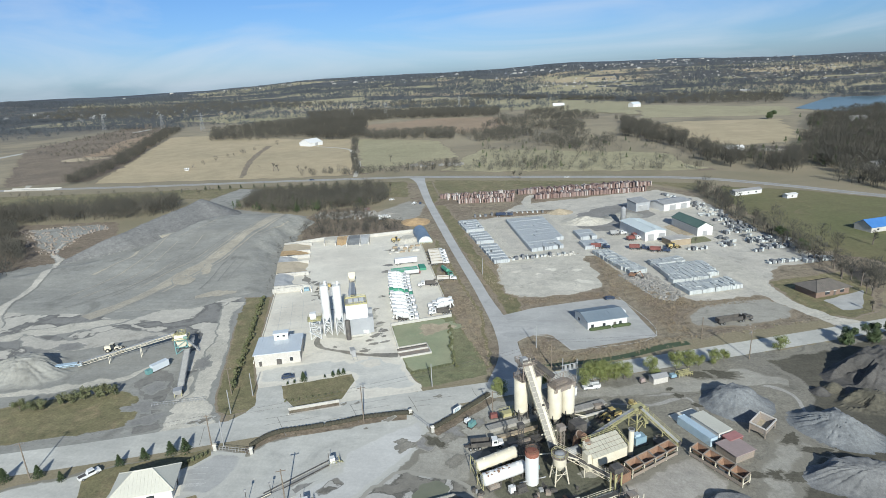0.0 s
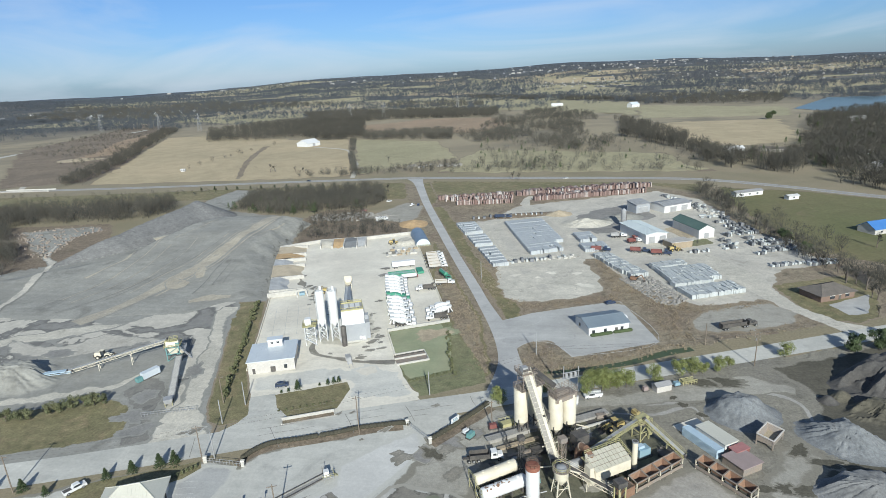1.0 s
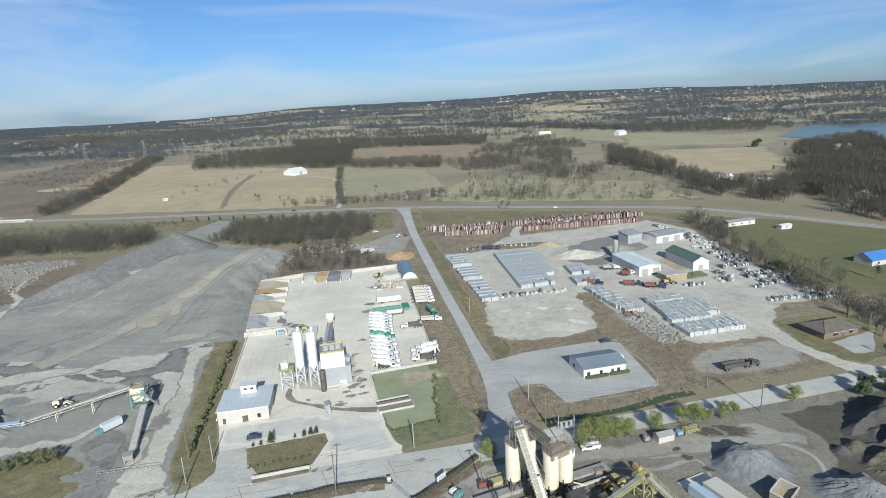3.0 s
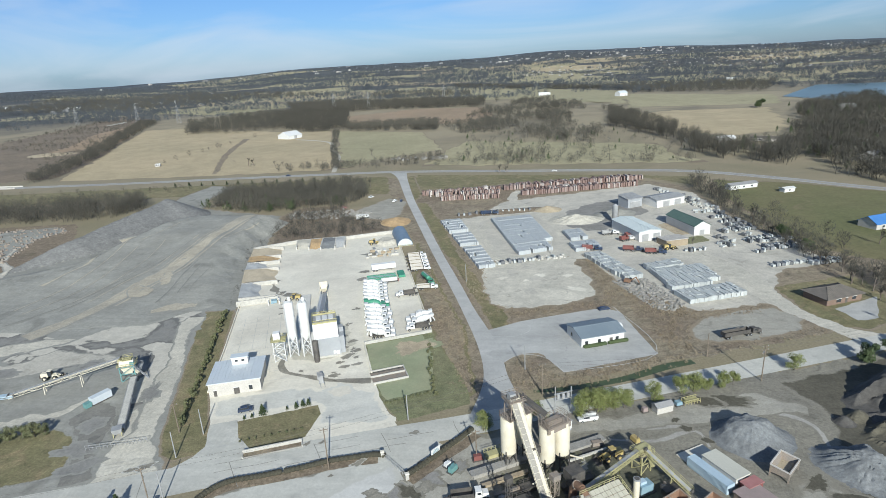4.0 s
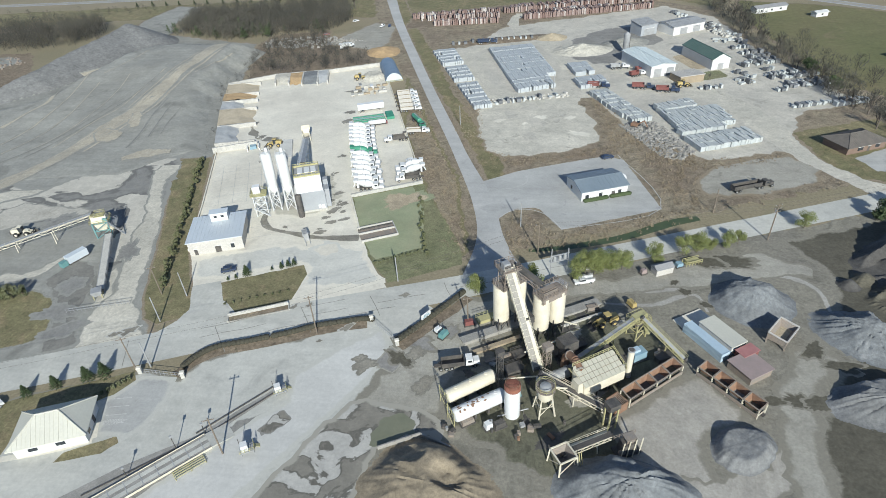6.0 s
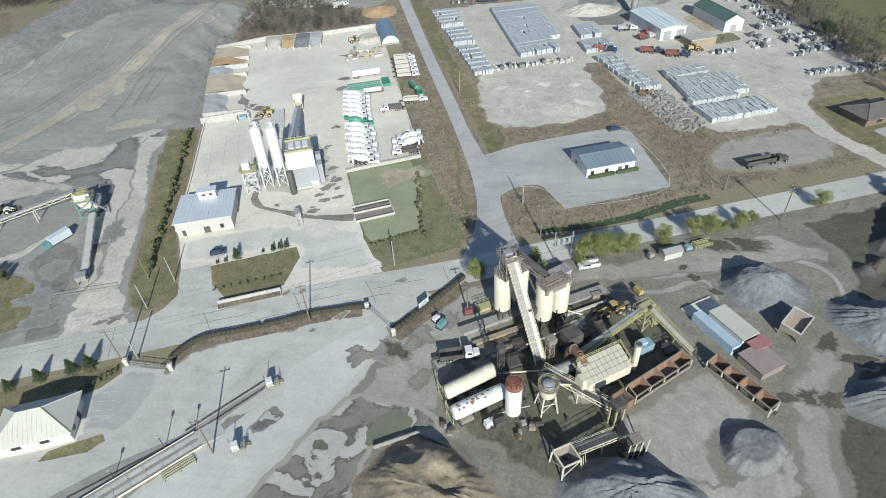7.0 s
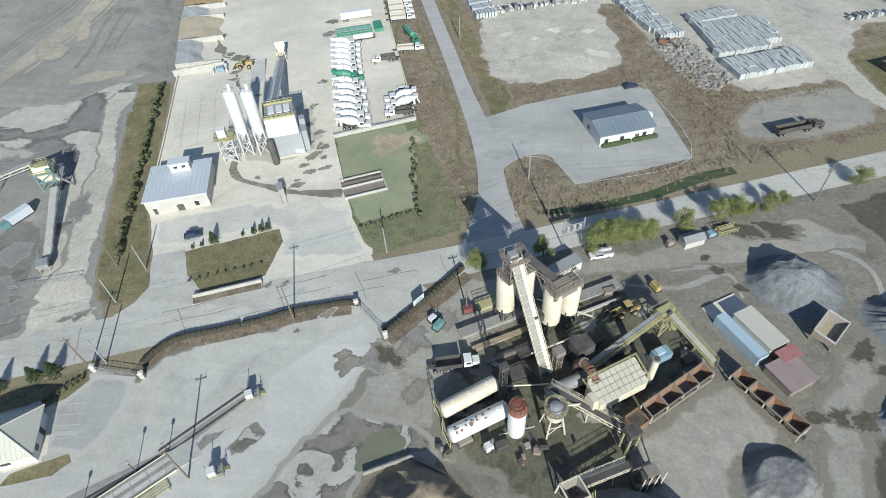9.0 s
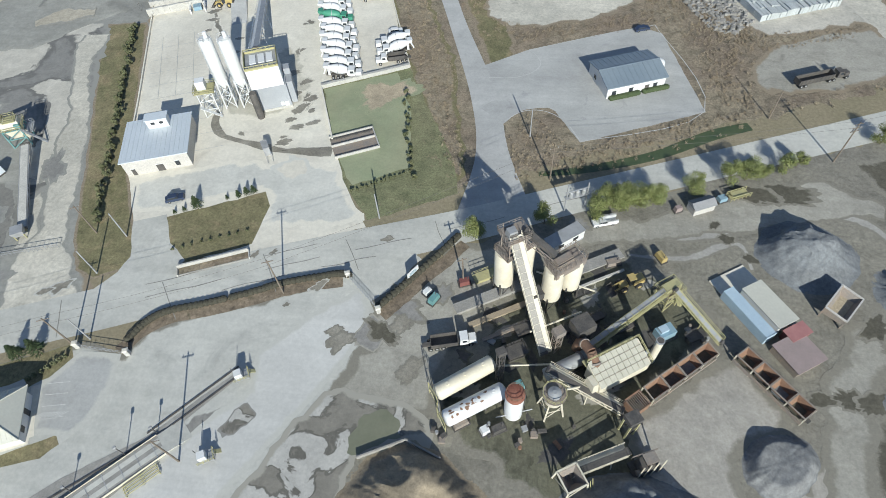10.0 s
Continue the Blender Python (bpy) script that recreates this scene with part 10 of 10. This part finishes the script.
for x, y, m_ in ((-22.6, 150.2, "white"),):
    t = thing("entry_sign", x, y, 55, "white sign board facing the street", "sign")
    part("board", Shape().box(0, 0, 1.0, 3.4, 0.15, 1.6), WHITE, t)
    part("post", Shape().box(-1.4, 0, 0, 0.15, 0.15, 1.0).box(1.4, 0, 0, 0.15, 0.15, 1.0), GREYSTEEL, t)
    for k in range(3):
        part("text_bar", Shape().box(0, -0.09, 1.25 + 0.4 * k, 2.6 - 0.5 * k, 0.03, 0.2), BLUEPAINT, t)

# utility poles
def utility_pole(x, y, h, turn, label, arms=1, lean=0.0, can=False, material=WOOD):
    t = thing("utility_pole", x, y, turn, label, "pole", "utility poles")
    top = (lean, 0, h)
    part("shaft", Shape().rod((0, 0, -0.2), top, 0.19, 0.13, 8), material, t)
    for i in range(arms):
        z = h - 0.6 - i * 1.1
        part("crossarm", Shape().box(lean * z / h, 0, z, 0.14, 2.4, 0.14), WOOD, t)
        for side in (-1.0, 1.0):
            part("insulator", Shape().rod((lean, side, z + 0.14), (lean, side, z + 0.4), 0.07), GREYSTEEL, t)
    if can:
        part("transformer", Shape().lathe(0.35, 0, [(0.28, h - 3.2), (0.28, h - 2.2)], 12), GREYSTEEL, t)
    return t


POLES = ((-50.4, 143.3, 12.6, 1), (-91.2, 126.8, 11.5, 1), (-59.5, 106.3, 11.5, 1), (-11.5, 149.6, 9, 1), (75.3, 192.4, 12.6, 3), (6.8, 181.4, 11, 1), (-136, 110, 11.5, 1), (-101, 156, 10, 1), (150, 222, 12, 2), (63.3, 207.4, 9, 0))
for i, (x, y, h, n) in enumerate(POLES):
    utility_pole(x, y, h, 112, "wooden utility pole with crossarms beside the street" if n else "plain wooden guy pole", n, 0, n > 1)
for x, y, h in ((-33.2, 166.0, 8.5), (1.5, 196.5, 9), (-93, 155.6, 8.5), (-95.2, 144.8, 8.5), (-26, 277.4, 9), (16, 318, 9), (-88.6, 128.6, 8.5)):
    utility_pole(x, y, h, 20, "pale grey lamp pole", 0, 0, False, GREYSTEEL)
def wire(a, b, sag, label):
    a, b = Vector(a), Vector(b)
    s = Shape()
    n = 14
    p = [a.lerp(b, i / n) - Vector((0, 0, sag * 4 * (i / n) * (1 - i / n))) for i in range(n + 1)]
    side = Vector((b.y - a.y, a.x - b.x, 0)).normalized() * 0.025
    rings = [v for q in p for v in (q + side, q + Vector((0, 0, 0.036)), q - side)]
    s.add(rings, [(3 * i + j, 3 * i + (j + 1) % 3, 3 * i + 3 + (j + 1) % 3, 3 * i + 3 + j) for i in range(n) for j in range(3)] + [(2, 1, 0), (3 * n, 3 * n + 1, 3 * n + 2)])
    single("power_line", s, DARKSTEEL, label, "cable")
for off in (-1.0, 1.0):
    chain = [(-136, 110, 10.8), (-91.2, 126.8, 10.8), (-50.4, 143.3, 12.2), (6.8, 181.4, 10.4), (75.3, 192.4, 12.0), (150, 222, 11.5)]
    for a_, b_ in zip(chain, chain[1:]):
        wire((a_[0] - 0.37 * off, a_[1] + 0.93 * off, a_[2]), (b_[0] - 0.37 * off, b_[1] + 0.93 * off, b_[2]), 0.8, "sagging power line over the street")

# weighbridges and scale houses
t = thing("weighbridge", -75.6, 96.6, 46.3, "long weighbridge with pale deck strips and cream kerbs", "weighbridge")
part("deck", Shape().box(0, 0, 0.1, 34, 4.2, 0.38), STAINBLOCK, t)
for k in (-1, 1):
    part("side_rail", Shape().box(0, k * 2.2, 0.1, 34, 0.12, 0.55), CREAM, t, "faded cream-yellow side kerb")
    part("strip", Shape().box(0, k * 0.95, 0.48, 34, 1.0, 0.03), DUSTY, t, "pale worn wheel strip")
for k in range(11):
    part("joint_plate", Shape().box(-15.5 + 3.1 * k, 0, 0.49, 0.16, 4.0, 0.04), GREYSTEEL, t)
for px_, h_ in ((17.2, 3.0), (11.0, 4.2), (1.0, 3.0)):
    part("post", Shape().rod((px_, 2.6, 0), (px_, 2.6, h_), 0.09), DARKSTEEL, t)
    part("sensor_box", Shape().box(px_, 2.6, h_, 0.5, 0.4, 0.5), GREYSTEEL, t)
part("approach_ramp", Shape().add([(17, -2.1, 0.04), (17, 2.1, 0.04), (17, 2.1, 0.47), (17, -2.1, 0.47), (22, 2.3, 0.05), (22, -2.3, 0.05)], [(3, 2, 4, 5), (0, 3, 5), (1, 4, 2), (0, 5, 4, 1), (0, 1, 2, 3)]), DUSTY, t, "sloping concrete approach")
t = thing("pipe_rack", -64.8, 102.4, 46, "yellow pipe barrier rails lying beside the scale", "barrier")
for k in range(4):
    part("rail", Shape().rod((-3.4, -0.9 + 0.6 * k, 0.5), (3.2, -0.9 + 0.6 * k, 0.5), 0.09, None, 8), YELLOW, t)
for k in (-3.2, 0, 3.0):
    part("cross_bar", Shape().beam((k, -1.1, 0.4), (k, 1.1, 0.4), 0.12).box(k, -1.0, 0, 0.14, 0.14, 0.4).box(k, 1.0, 0, 0.14, 0.14, 0.4), YELLOW, t)
single("road_scale_strip", ribbon([(-53.6, 124.6), (-60, 117.0), (-66.4, 109.6), (-74, 103.4), (-82, 96.6), (-94, 86)], [1.2, 2.0, 2.2, 3.6, 4.4, 4.4], 0.13, n=14, rag=0.25), STAINBLOCK, "dark grit strip along the weighbridge", "ground", "", "structure")
for p_, q_ in (((-53.6, 124.0), (-66.2, 109.4)), ((-66.4, 109.8), (-84, 94.4)), ((-54.6, 125.6), (-67.6, 110.6))):
    t = thing("drain_kerb", 0, 0, 0, "thin dark drain kerb beside the weighbridge", "kerb")
    part("kerb", Shape().beam((*p_, 0.1), (*q_, 0.1), 0.28, 0.24), DARKSTEEL, t)
for x, y, lab in ((-53.0, 123.4, "small raised ticket booth with yellow rails"), (-54.4, 107.4, "small raised ticket booth by the scale")):
    t = thing("ticket_booth", x, y, 30, lab, "booth", "ticket booths")
    part("cabin", Shape().box(-0.4, 0, 1.0, 1.4, 1.4, 1.6), WHITE, t)
    part("deck", Shape().box(0, 0, 0.8, 3.0, 2.2, 0.15), GREYSTEEL, t)
    part("guard_rail", Shape().rail([(-1.5, -1.1, 0.9), (1.5, -1.1, 0.9), (1.5, 1.1, 0.9)], 1.0, 1.0, 0.07), YELLOW, t)
    part("stair", Shape().beam((1.5, 0.4, 0.8), (2.6, 0.4, 0), 0.8, 0.1), YELLOW, t)
    part("mast", Shape().rod((-1.2, 0.8, 0), (-1.2, 0.8, 3.6), 0.07), DARKSTEEL, t)
    part("foot", Shape().box(-1.2, -0.9, 0, 0.15, 0.15, 0.8).box(1.2, -0.9, 0, 0.15, 0.15, 0.8).box(1.2, 0.9, 0, 0.15, 0.15, 0.8).box(-1.2, 0.9, 0, 0.15, 0.15, 0.8), GREYSTEEL, t)
# car park of the scale office
single("pavement_walk", ribbon([(-94.6, 117.6), (-91.8, 110.5), (-90.2, 107.4)], 1.8, 0.2), CONCRETE, "pale concrete walk at the office", "pavement", "", "structure")
single("pavement_walk_south", ribbon([(-108.0, 100.4), (-98, 103.6), (-90, 107.0)], 1.6, 0.21), CONCRETE, "pale concrete walk along the office", "pavement", "", "structure")
sheet("office_park", [(-94.2, 117), (-89, 125.6), (-80.2, 126), (-79, 120), (-80, 112), (-83.5, 106.6), (-85, 108.3), (-90.6, 108.4)], 0.13, ASPHALT, "grey asphalt car park of the scale office", "pavement", 0.2, 2.0, under=DUSTY)
for i in range(4):
    x, y = -92.6 + i * 0.75, 118.2 - i * 2.3
    single("stall_line", Shape().box(x + 2.4, y + 0.4, 0.045, 4.6, 0.13, 0.006, 11), LINE, "painted stall line in the car park", "road marking", "stall lines", "structure")
for i in range(8):
    x, y = -91.2 + i * 0.66, 111.6 + i * 0.09
    single("hatch_line", Shape().box(x + 0.2, y, 0.045, 0.13, 3.0, 0.006, -52), LINE, "painted hatch line in the car park", "road marking", "hatch lines", "structure")
for i in range(7):
    t = leafy_tree("office_shrub", 1.2, 30 + i, "small clipped shrub beside the office", BUSH, 160, 0.4, 0.3, 0.0, "office shrubs") if i == 0 else copy_thing(first_shrub, pose(-96.6 + 0.85 * i, 118.6 + 0.9 * i, 0, 0, 0, 40 * i))
    if i == 0:
        first_shrub = t
        t.location = (-96.6, 118.6, 0)

rng = random.Random(90)
QDARK = earth("damp_fines", (0.225, 0.215, 0.195), (0.255, 0.245, 0.222), (0.19, 0.182, 0.165), 0.04, 0.1, 1.0, grain=0.1, rough=0.8)
# puddles and stains on the plant floor
for i, (x, y, r, m_) in enumerate(((62, 130, 2.6, DARKDIRT), (66, 129.4, 2.4, DARKDIRT), (57, 129.6, 1.6, DARKDIRT), (71, 146, 2.6, DARKDIRT), (76, 141, 2.2, DARKDIRT), (46, 166, 1.6, DARKDIRT), (50, 161, 1.2, DARKDIRT), (44, 170, 1.0, DARKDIRT), (60, 180, 4, DARKDIRT), (54, 180, 3, DARKDIRT), (-24, 142, 3, WORNDIRT), (-27, 136, 2.4, DARKDIRT), (-16, 146, 2, WORNDIRT), (14, 168, 2, WORNDIRT))):
    blot("floor_patch", x, y, r, 0.15, m_, "worn patch of loose fines on the plant floor", 130 + i * 1.7, rng.uniform(1, 2.2), rng.uniform(-30, 60), under=PLANTDIRT)
sheet("puddle", [(-29.5, 113.7), (-27.2, 118.4), (-23.2, 119.7), (-20.0, 117.0), (-19.4, 114.9), (-26.8, 111.1), (-28.9, 111)], 0.12, mat("green_puddle", (0.20, 0.20, 0.14), (0.17, 0.175, 0.12), 0.2, 1.5, 0.3, relief=0.0), "shallow greenish puddle by the sand heap", "puddle", 0.7, 1.2, under=PLANTDIRT)
rng = random.Random(91)
single("wash_stain", ribbon([(-86.5, 201), (-85.5, 196), (-82, 191.6), (-76, 189.6), (-69, 188.2), (-62, 186.6), (-50, 187.6)], [1.4, 2.0, 2.2, 1.6, 2.6, 2.2, 3.6], 0.12, n=20, rag=0.7), WET, "damp wash-water trail across the yard", "stain", "", "structure")
for i, (x, y, r) in enumerate(((-113, 264, 2.2), (-108, 261.5, 2.8), (-103.6, 258.4, 1.8), (-106, 251, 1.5), (-105, 246, 1.2), (-104, 240, 0.9), (-122, 279, 1.6), (-66, 210, 1.6), (-62, 196, 1.4), (-58, 198, 1.2), (-64, 190, 1.6), (-70, 231, 0.8), (-84, 322, 2.6), (-63, 204, 1.9), (-61, 208, 1.5), (-64.5, 199, 1.3), (-59.5, 203, 1.0), (-92, 236, 0.9), (-90.5, 229, 0.8), (-84, 320, 3), (-80, 292, 2.4), (-79, 281, 2.8), (-35, 133, 2.0), (-37, 135.5, 1.0), (-43, 146, 1.1), (-102, 140.6, 1.6), (-105, 139, 1.0), (-60, 153, 1.0), (-56, 154, 0.7), (-30, 160, 0.8), (-49, 140.5, 0.7), (-23, 138, 2.2), (-20, 128, 2.0))):
    blot("damp_stain", x, y, r, 0.2, WET, "damp dark stain on the yard floor", 20 + i * 1.3, rng.uniform(1, 2.2), rng.uniform(0, 60), under=CONCRETE if y > 165 else DUSTY if x < -40 else PLANTDIRT)
for i, (x, y, r, m_) in enumerate(((-170, 246, 6, PALEDIRT), (-160, 192, 4, QDARK), (-190, 186, 4, QDARK), (-124, 176, 3.4, QDARK), (-131, 158, 4, QDARK), (-127, 146, 4, QDARK), (-121, 139, 3.4, QDARK))):
    blot("worn_patch", x, y, r, 0.13, m_, "pale dried patch on the quarry floor" if m_ is PALEDIRT else "damp grey patch on the quarry floor", 60 + i * 1.9, rng.uniform(1, 2.2), rng.uniform(0, 120), under=QUARRY)

# sand bay walls at the front
wall_run("sand_bay_wall", [(-27.0, 110.2), (-18.7, 114.3), (-11.9, 111.6)], 1.0, 0.3, "stained concrete block bay wall", STAINBLOCK)
# ditch water beside the street
single("water_ditch", ribbon([(4, 183), (16, 185.6), (33, 191.6), (48, 200), (58, 204)], [1.5, 2.4, 3.0, 3.6, 3.0], 0.10), mat("ditch_green", (0.05, 0.075, 0.035), (0.08, 0.10, 0.045), 0.3, 2, 0.5, relief=0.0), "green weedy drainage ditch beside the street", "ditch", "", "structure")
t = thing("storage_shed", 41.4, 174.6, 24, "small tan storage shed with a grey roof", "shed")
part("wall", Shape().box(0, 0, 0, 5.4, 2.8, 2.2), TANWALL, t)
part("roof", Shape().add([(-2.9, -1.7, 2.15), (2.9, -1.7, 2.15), (2.9, 1.7, 2.15), (-2.9, 1.7, 2.15), (-2.9, 0, 3.1), (2.9, 0, 3.1)], [(0, 1, 5, 4), (2, 3, 4, 5), (1, 2, 5), (3, 0, 4), (3, 2, 1, 0)]), GREYSHINGLE, t)
skid("propane_tank", 36.2, 173.6, 24, PINKROOF, "faded pink tank on a stand", 1.6, 1.2, 1.2)
skid("blue_tank", 46.6, 177.6, 24, BLUEPAINT, "blue plastic tank on a stand", 2.0, 1.6, 1.0)
t = thing("yellow_rack", 50.6, 179.2, 24, "yellow steel stair rack lying by the trees", "rack")
part("frame", Shape().rail([(-2.6, -1, 0), (2.6, -1, 0)], 1.6, 1.0, 0.12).rail([(-2.6, 1, 0), (2.6, 1, 0)], 1.6, 1.0, 0.12), YELLOW, t)
part("tread", Shape().box(0, 0, 0.6, 5.0, 1.8, 0.1).box(0, 0, 1.2, 4.0, 1.8, 0.1), YELLOW, t)
t = thing("substation_rack", 12.6, 172.6, 24, "steel transformer rack on poles by the street", "rack")
part("frame", Shape().rod((-2.6, 0, 0), (-2.6, 0, 9), 0.16).rod((2.6, 0, 0), (2.6, 0, 8), 0.16).box(0, 0, 4.6, 6.0, 1.2, 0.2).box(0, 0, 6.4, 6.0, 0.3, 0.2), GREYSTEEL, t)
for k in (-1.6, 0, 1.6):
    part("transformer", Shape().lathe(k, 0, [(0.5, 4.8), (0.5, 6.1), (0.3, 6.3)], 14), GREYSTEEL, t)

t = thing("road_overpass", -545, 541.6, 2.8, "pale concrete overpass parapet on the highway", "bridge")
for k in (-1, 1):
    part("parapet", Shape().box(0, k * 5.4, 0.1, 60, 0.5, 1.3), BLOCK, t)
part("girder", Shape().box(0, -5.9, -0.2, 56, 0.5, 1.0), STAINBLOCK, t)
# far buildings
gable("white_barn", -358, 888, 62, 26, 26, 5, 10.5, WHITE, WHITE, "large white metal barn in the hayfield", "barn", doors=(("f", 0, 5, 5, 0),))
def far_house(x, y, turn, L, W, e, r, roof, wall_, label):
    o = gable("farm_house", x, y, turn, L, W, e, r, roof, wall_, label, "house", windows=(("f", -L / 4, 2, 1.6, 1), ("f", L / 4, 2, 1.6, 1)), group="farm houses")
    o.location.z = rise(x, y) + 0.3
far_house(60, 1628, 5, 30, 11, 4, 8, WHITE, WHITEWALL, "long white farm building on a ridge")
far_house(235, 1480, 40, 26, 16, 7, 12, PALEROOF, WHITEWALL, "white farmhouse with a pale roof")
far_house(224.8, 702.8, 15, 20, 9, 3.4, 5.5, WHITE, WHITEWALL, "white ranch house by the woods")
far_house(268.9, 692.0, -30, 40, 12, 3.2, 4.6, SHINGLE, TANWALL, "long low grey poultry shed")
far_house(482, 974, 10, 24, 12, 5, 9, WHITE, WHITEWALL, "white house among bare trees")
far_house(400, 721, 20, 18, 10, 5, 8, GREYSHINGLE, WHITEWALL, "white house with grey roof")
far_house(303, 567, 35, 18, 10, 4, 7, GREYSHINGLE, TANWALL, "tan house behind the woods")
far_house(330, 640, 35, 16, 9, 4, 7, WHITE, WHITEWALL, "small white house in a clearing")
far_house(-430.0, 653.3, 15, 5, 3, 2.0, 2.8, WHITE, WHITEWALL, "small white shed in the hayfield")
far_house(-1339, 2469, 0, 18, 8, 3, 5, WHITE, WHITEWALL, "white farm sheds on a far rise")
far_house(634, 1949, 0, 26, 10, 4, 6, WHITE, WHITEWALL, "pale far shed on a rise")

def town(name, cx, cy, sx, sy, n, material, label, seed, big=1.0):
    r = random.Random(seed)
    s = Shape()
    for _ in range(n):
        x, y = cx + r.gauss(0, sx), cy + r.gauss(0, sy)
        if math.hypot(x, y) > 4800:
            continue
        L, W, h = r.uniform(8, 16) * big, r.uniform(7, 11) * big, r.uniform(3, 5) * min(1.4, big)
        z = rise(x, y)
        a, b, t_ = L / 2, W / 2, r.uniform(0, 180)
        s.box(x, y, z, L, W, h, t_)
        s.box(x, y, z + h, L * 1.05, W * 1.1, h * 0.6, t_, (0.9, 0.05))
    tagged(part(name, s, material, None), label, "houses", "", "stuff")
town("distant_white_houses", -1450, 2080, 190, 70, 75, WHITEWALL, "cluster of distant white houses", 1)
town("distant_grey_houses", -1520, 1960, 200, 140, 50, GREYSHINGLE, "cluster of distant grey roofs", 2)
town("suburb_pale_houses", 1500, 3200, 500, 350, 420, TANWALL, "distant suburb of pale houses", 3, 0.6)
town("suburb_brown_houses", 1350, 2900, 550, 400, 330, SHINGLE, "distant suburb of brown roofs", 4)
town("far_pale_houses", 330, 2750, 330, 130, 170, TANWALL, "distant tan houses", 5, 0.6)
town("warehouse_district", 150, 3750, 450, 90, 12, TANWALL, "distant pale warehouses", 6, 1.8)
town("west_warehouses", -1500, 3700, 600, 90, 14, TANWALL, "distant pale warehouses", 7, 2.0)
town("ridge_houses", -600, 3900, 1100, 300, 90, GREYWALL, "distant pale houses under the ridge", 8, 0.8)
town("town_centre", 700, 4000, 350, 120, 50, TANWALL, "distant pale town buildings", 9, 1.2)
town("east_suburb_roofs", 1900, 2700, 500, 350, 260, GREYWALL, "distant suburb of grey houses", 10, 0.7)
def pylon(x, y, h):
    t = thing("power_pylon", x, y, 15, "tall lattice power pylon in the fields", "pylon", "power pylons", rise(x, y))
    s = Shape()
    for sx in (-1, 1):
        for sy in (-1, 1):
            s.beam((sx * h * 0.1, sy * h * 0.1, 0), (sx * h * 0.015, sy * h * 0.015, h), 0.35)
    for k in range(6):
        a, b = h * k / 6, h * (k + 1) / 6
        w, v = h * (0.1 - 0.085 * k / 6), h * (0.1 - 0.085 * (k + 1) / 6)
        s.beam((-w, -w, a), (v, -v, b), 0.2).beam((w, -w, a), (-v, -v, b), 0.2)
    part("mast", s, GREYSTEEL, t)
    part("arm", Shape().beam((-h * 0.2, 0, h * 0.72), (h * 0.2, 0, h * 0.72), 0.4).beam((-h * 0.16, 0, h * 0.86), (h * 0.16, 0, h * 0.86), 0.4), GREYSTEEL, t)
for x, y in ((-467, 1455), (-209, 1611), (-367, 1413), (-767, 1254), (-900, 1300), (-1100, 1350)):
    pylon(x, y, 40)

# joints and cracks in the pavements
rng = random.Random(301)
U, V = Vector((math.cos(radians(20.5)), math.sin(radians(20.5)))), Vector((-math.sin(radians(20.5)), math.cos(radians(20.5))))
def seam_line(p, q, w, material, label, wobble=0.0):
    n = max(2, int(math.dist(p, q) / 4))
    pts = [(p[0] + (q[0] - p[0]) * i / n + rng.uniform(-1, 1) * wobble, p[1] + (q[1] - p[1]) * i / n + rng.uniform(-1, 1) * wobble) for i in range(n + 1)]
    single("pavement_joint", ribbon(pts, w, 0.2, n=3), material, label, "pavement joint", "", "structure")
o = Vector((-100, 176))
for i in range(9):
    a = o + V * (4 + 6.5 * i) + U * (4 if i < 4 else 1)
    b = a + U * 19
    seam_line(a, b, 0.12, SLAB, "sawn joint in the yard concrete")
for i in range(4):
    a = o + V * 30 + U * (4 + 5 * i)
    seam_line(a, a + V * 32, 0.12, SLAB, "sawn joint in the yard concrete")
for off, x0, x1 in ((-3.4, 0.24, 0.62), (0.3, 0.22, 0.9), (3.2, 0.3, 0.7)):
    line = smooth_line(STREET[2:9], 6)
    pts = [(p[0] + 0.37 * off + rng.uniform(-0.25, 0.25), p[1] - 0.93 * off + rng.uniform(-0.25, 0.25)) for p in line[int(x0 * len(line)):int(x1 * len(line))]]
    for k in range(0, len(pts) - 4, 5):
        single("pavement_joint", ribbon(pts[k:k + 4], 0.16, 0.2, n=4), WORNDIRT, "dark crack along the street", "pavement joint", "", "structure")
for p, q in (((-79, 144), (-72, 134.6)), ((-58, 153), (-52, 143.4)), ((-40, 158.8), (-35, 151)), ((-100, 137), (-96, 128)), ((-20, 166), (-17, 160))):
    seam_line(p, q, 0.16, WORNDIRT, "dark crack across the street", 0.25)
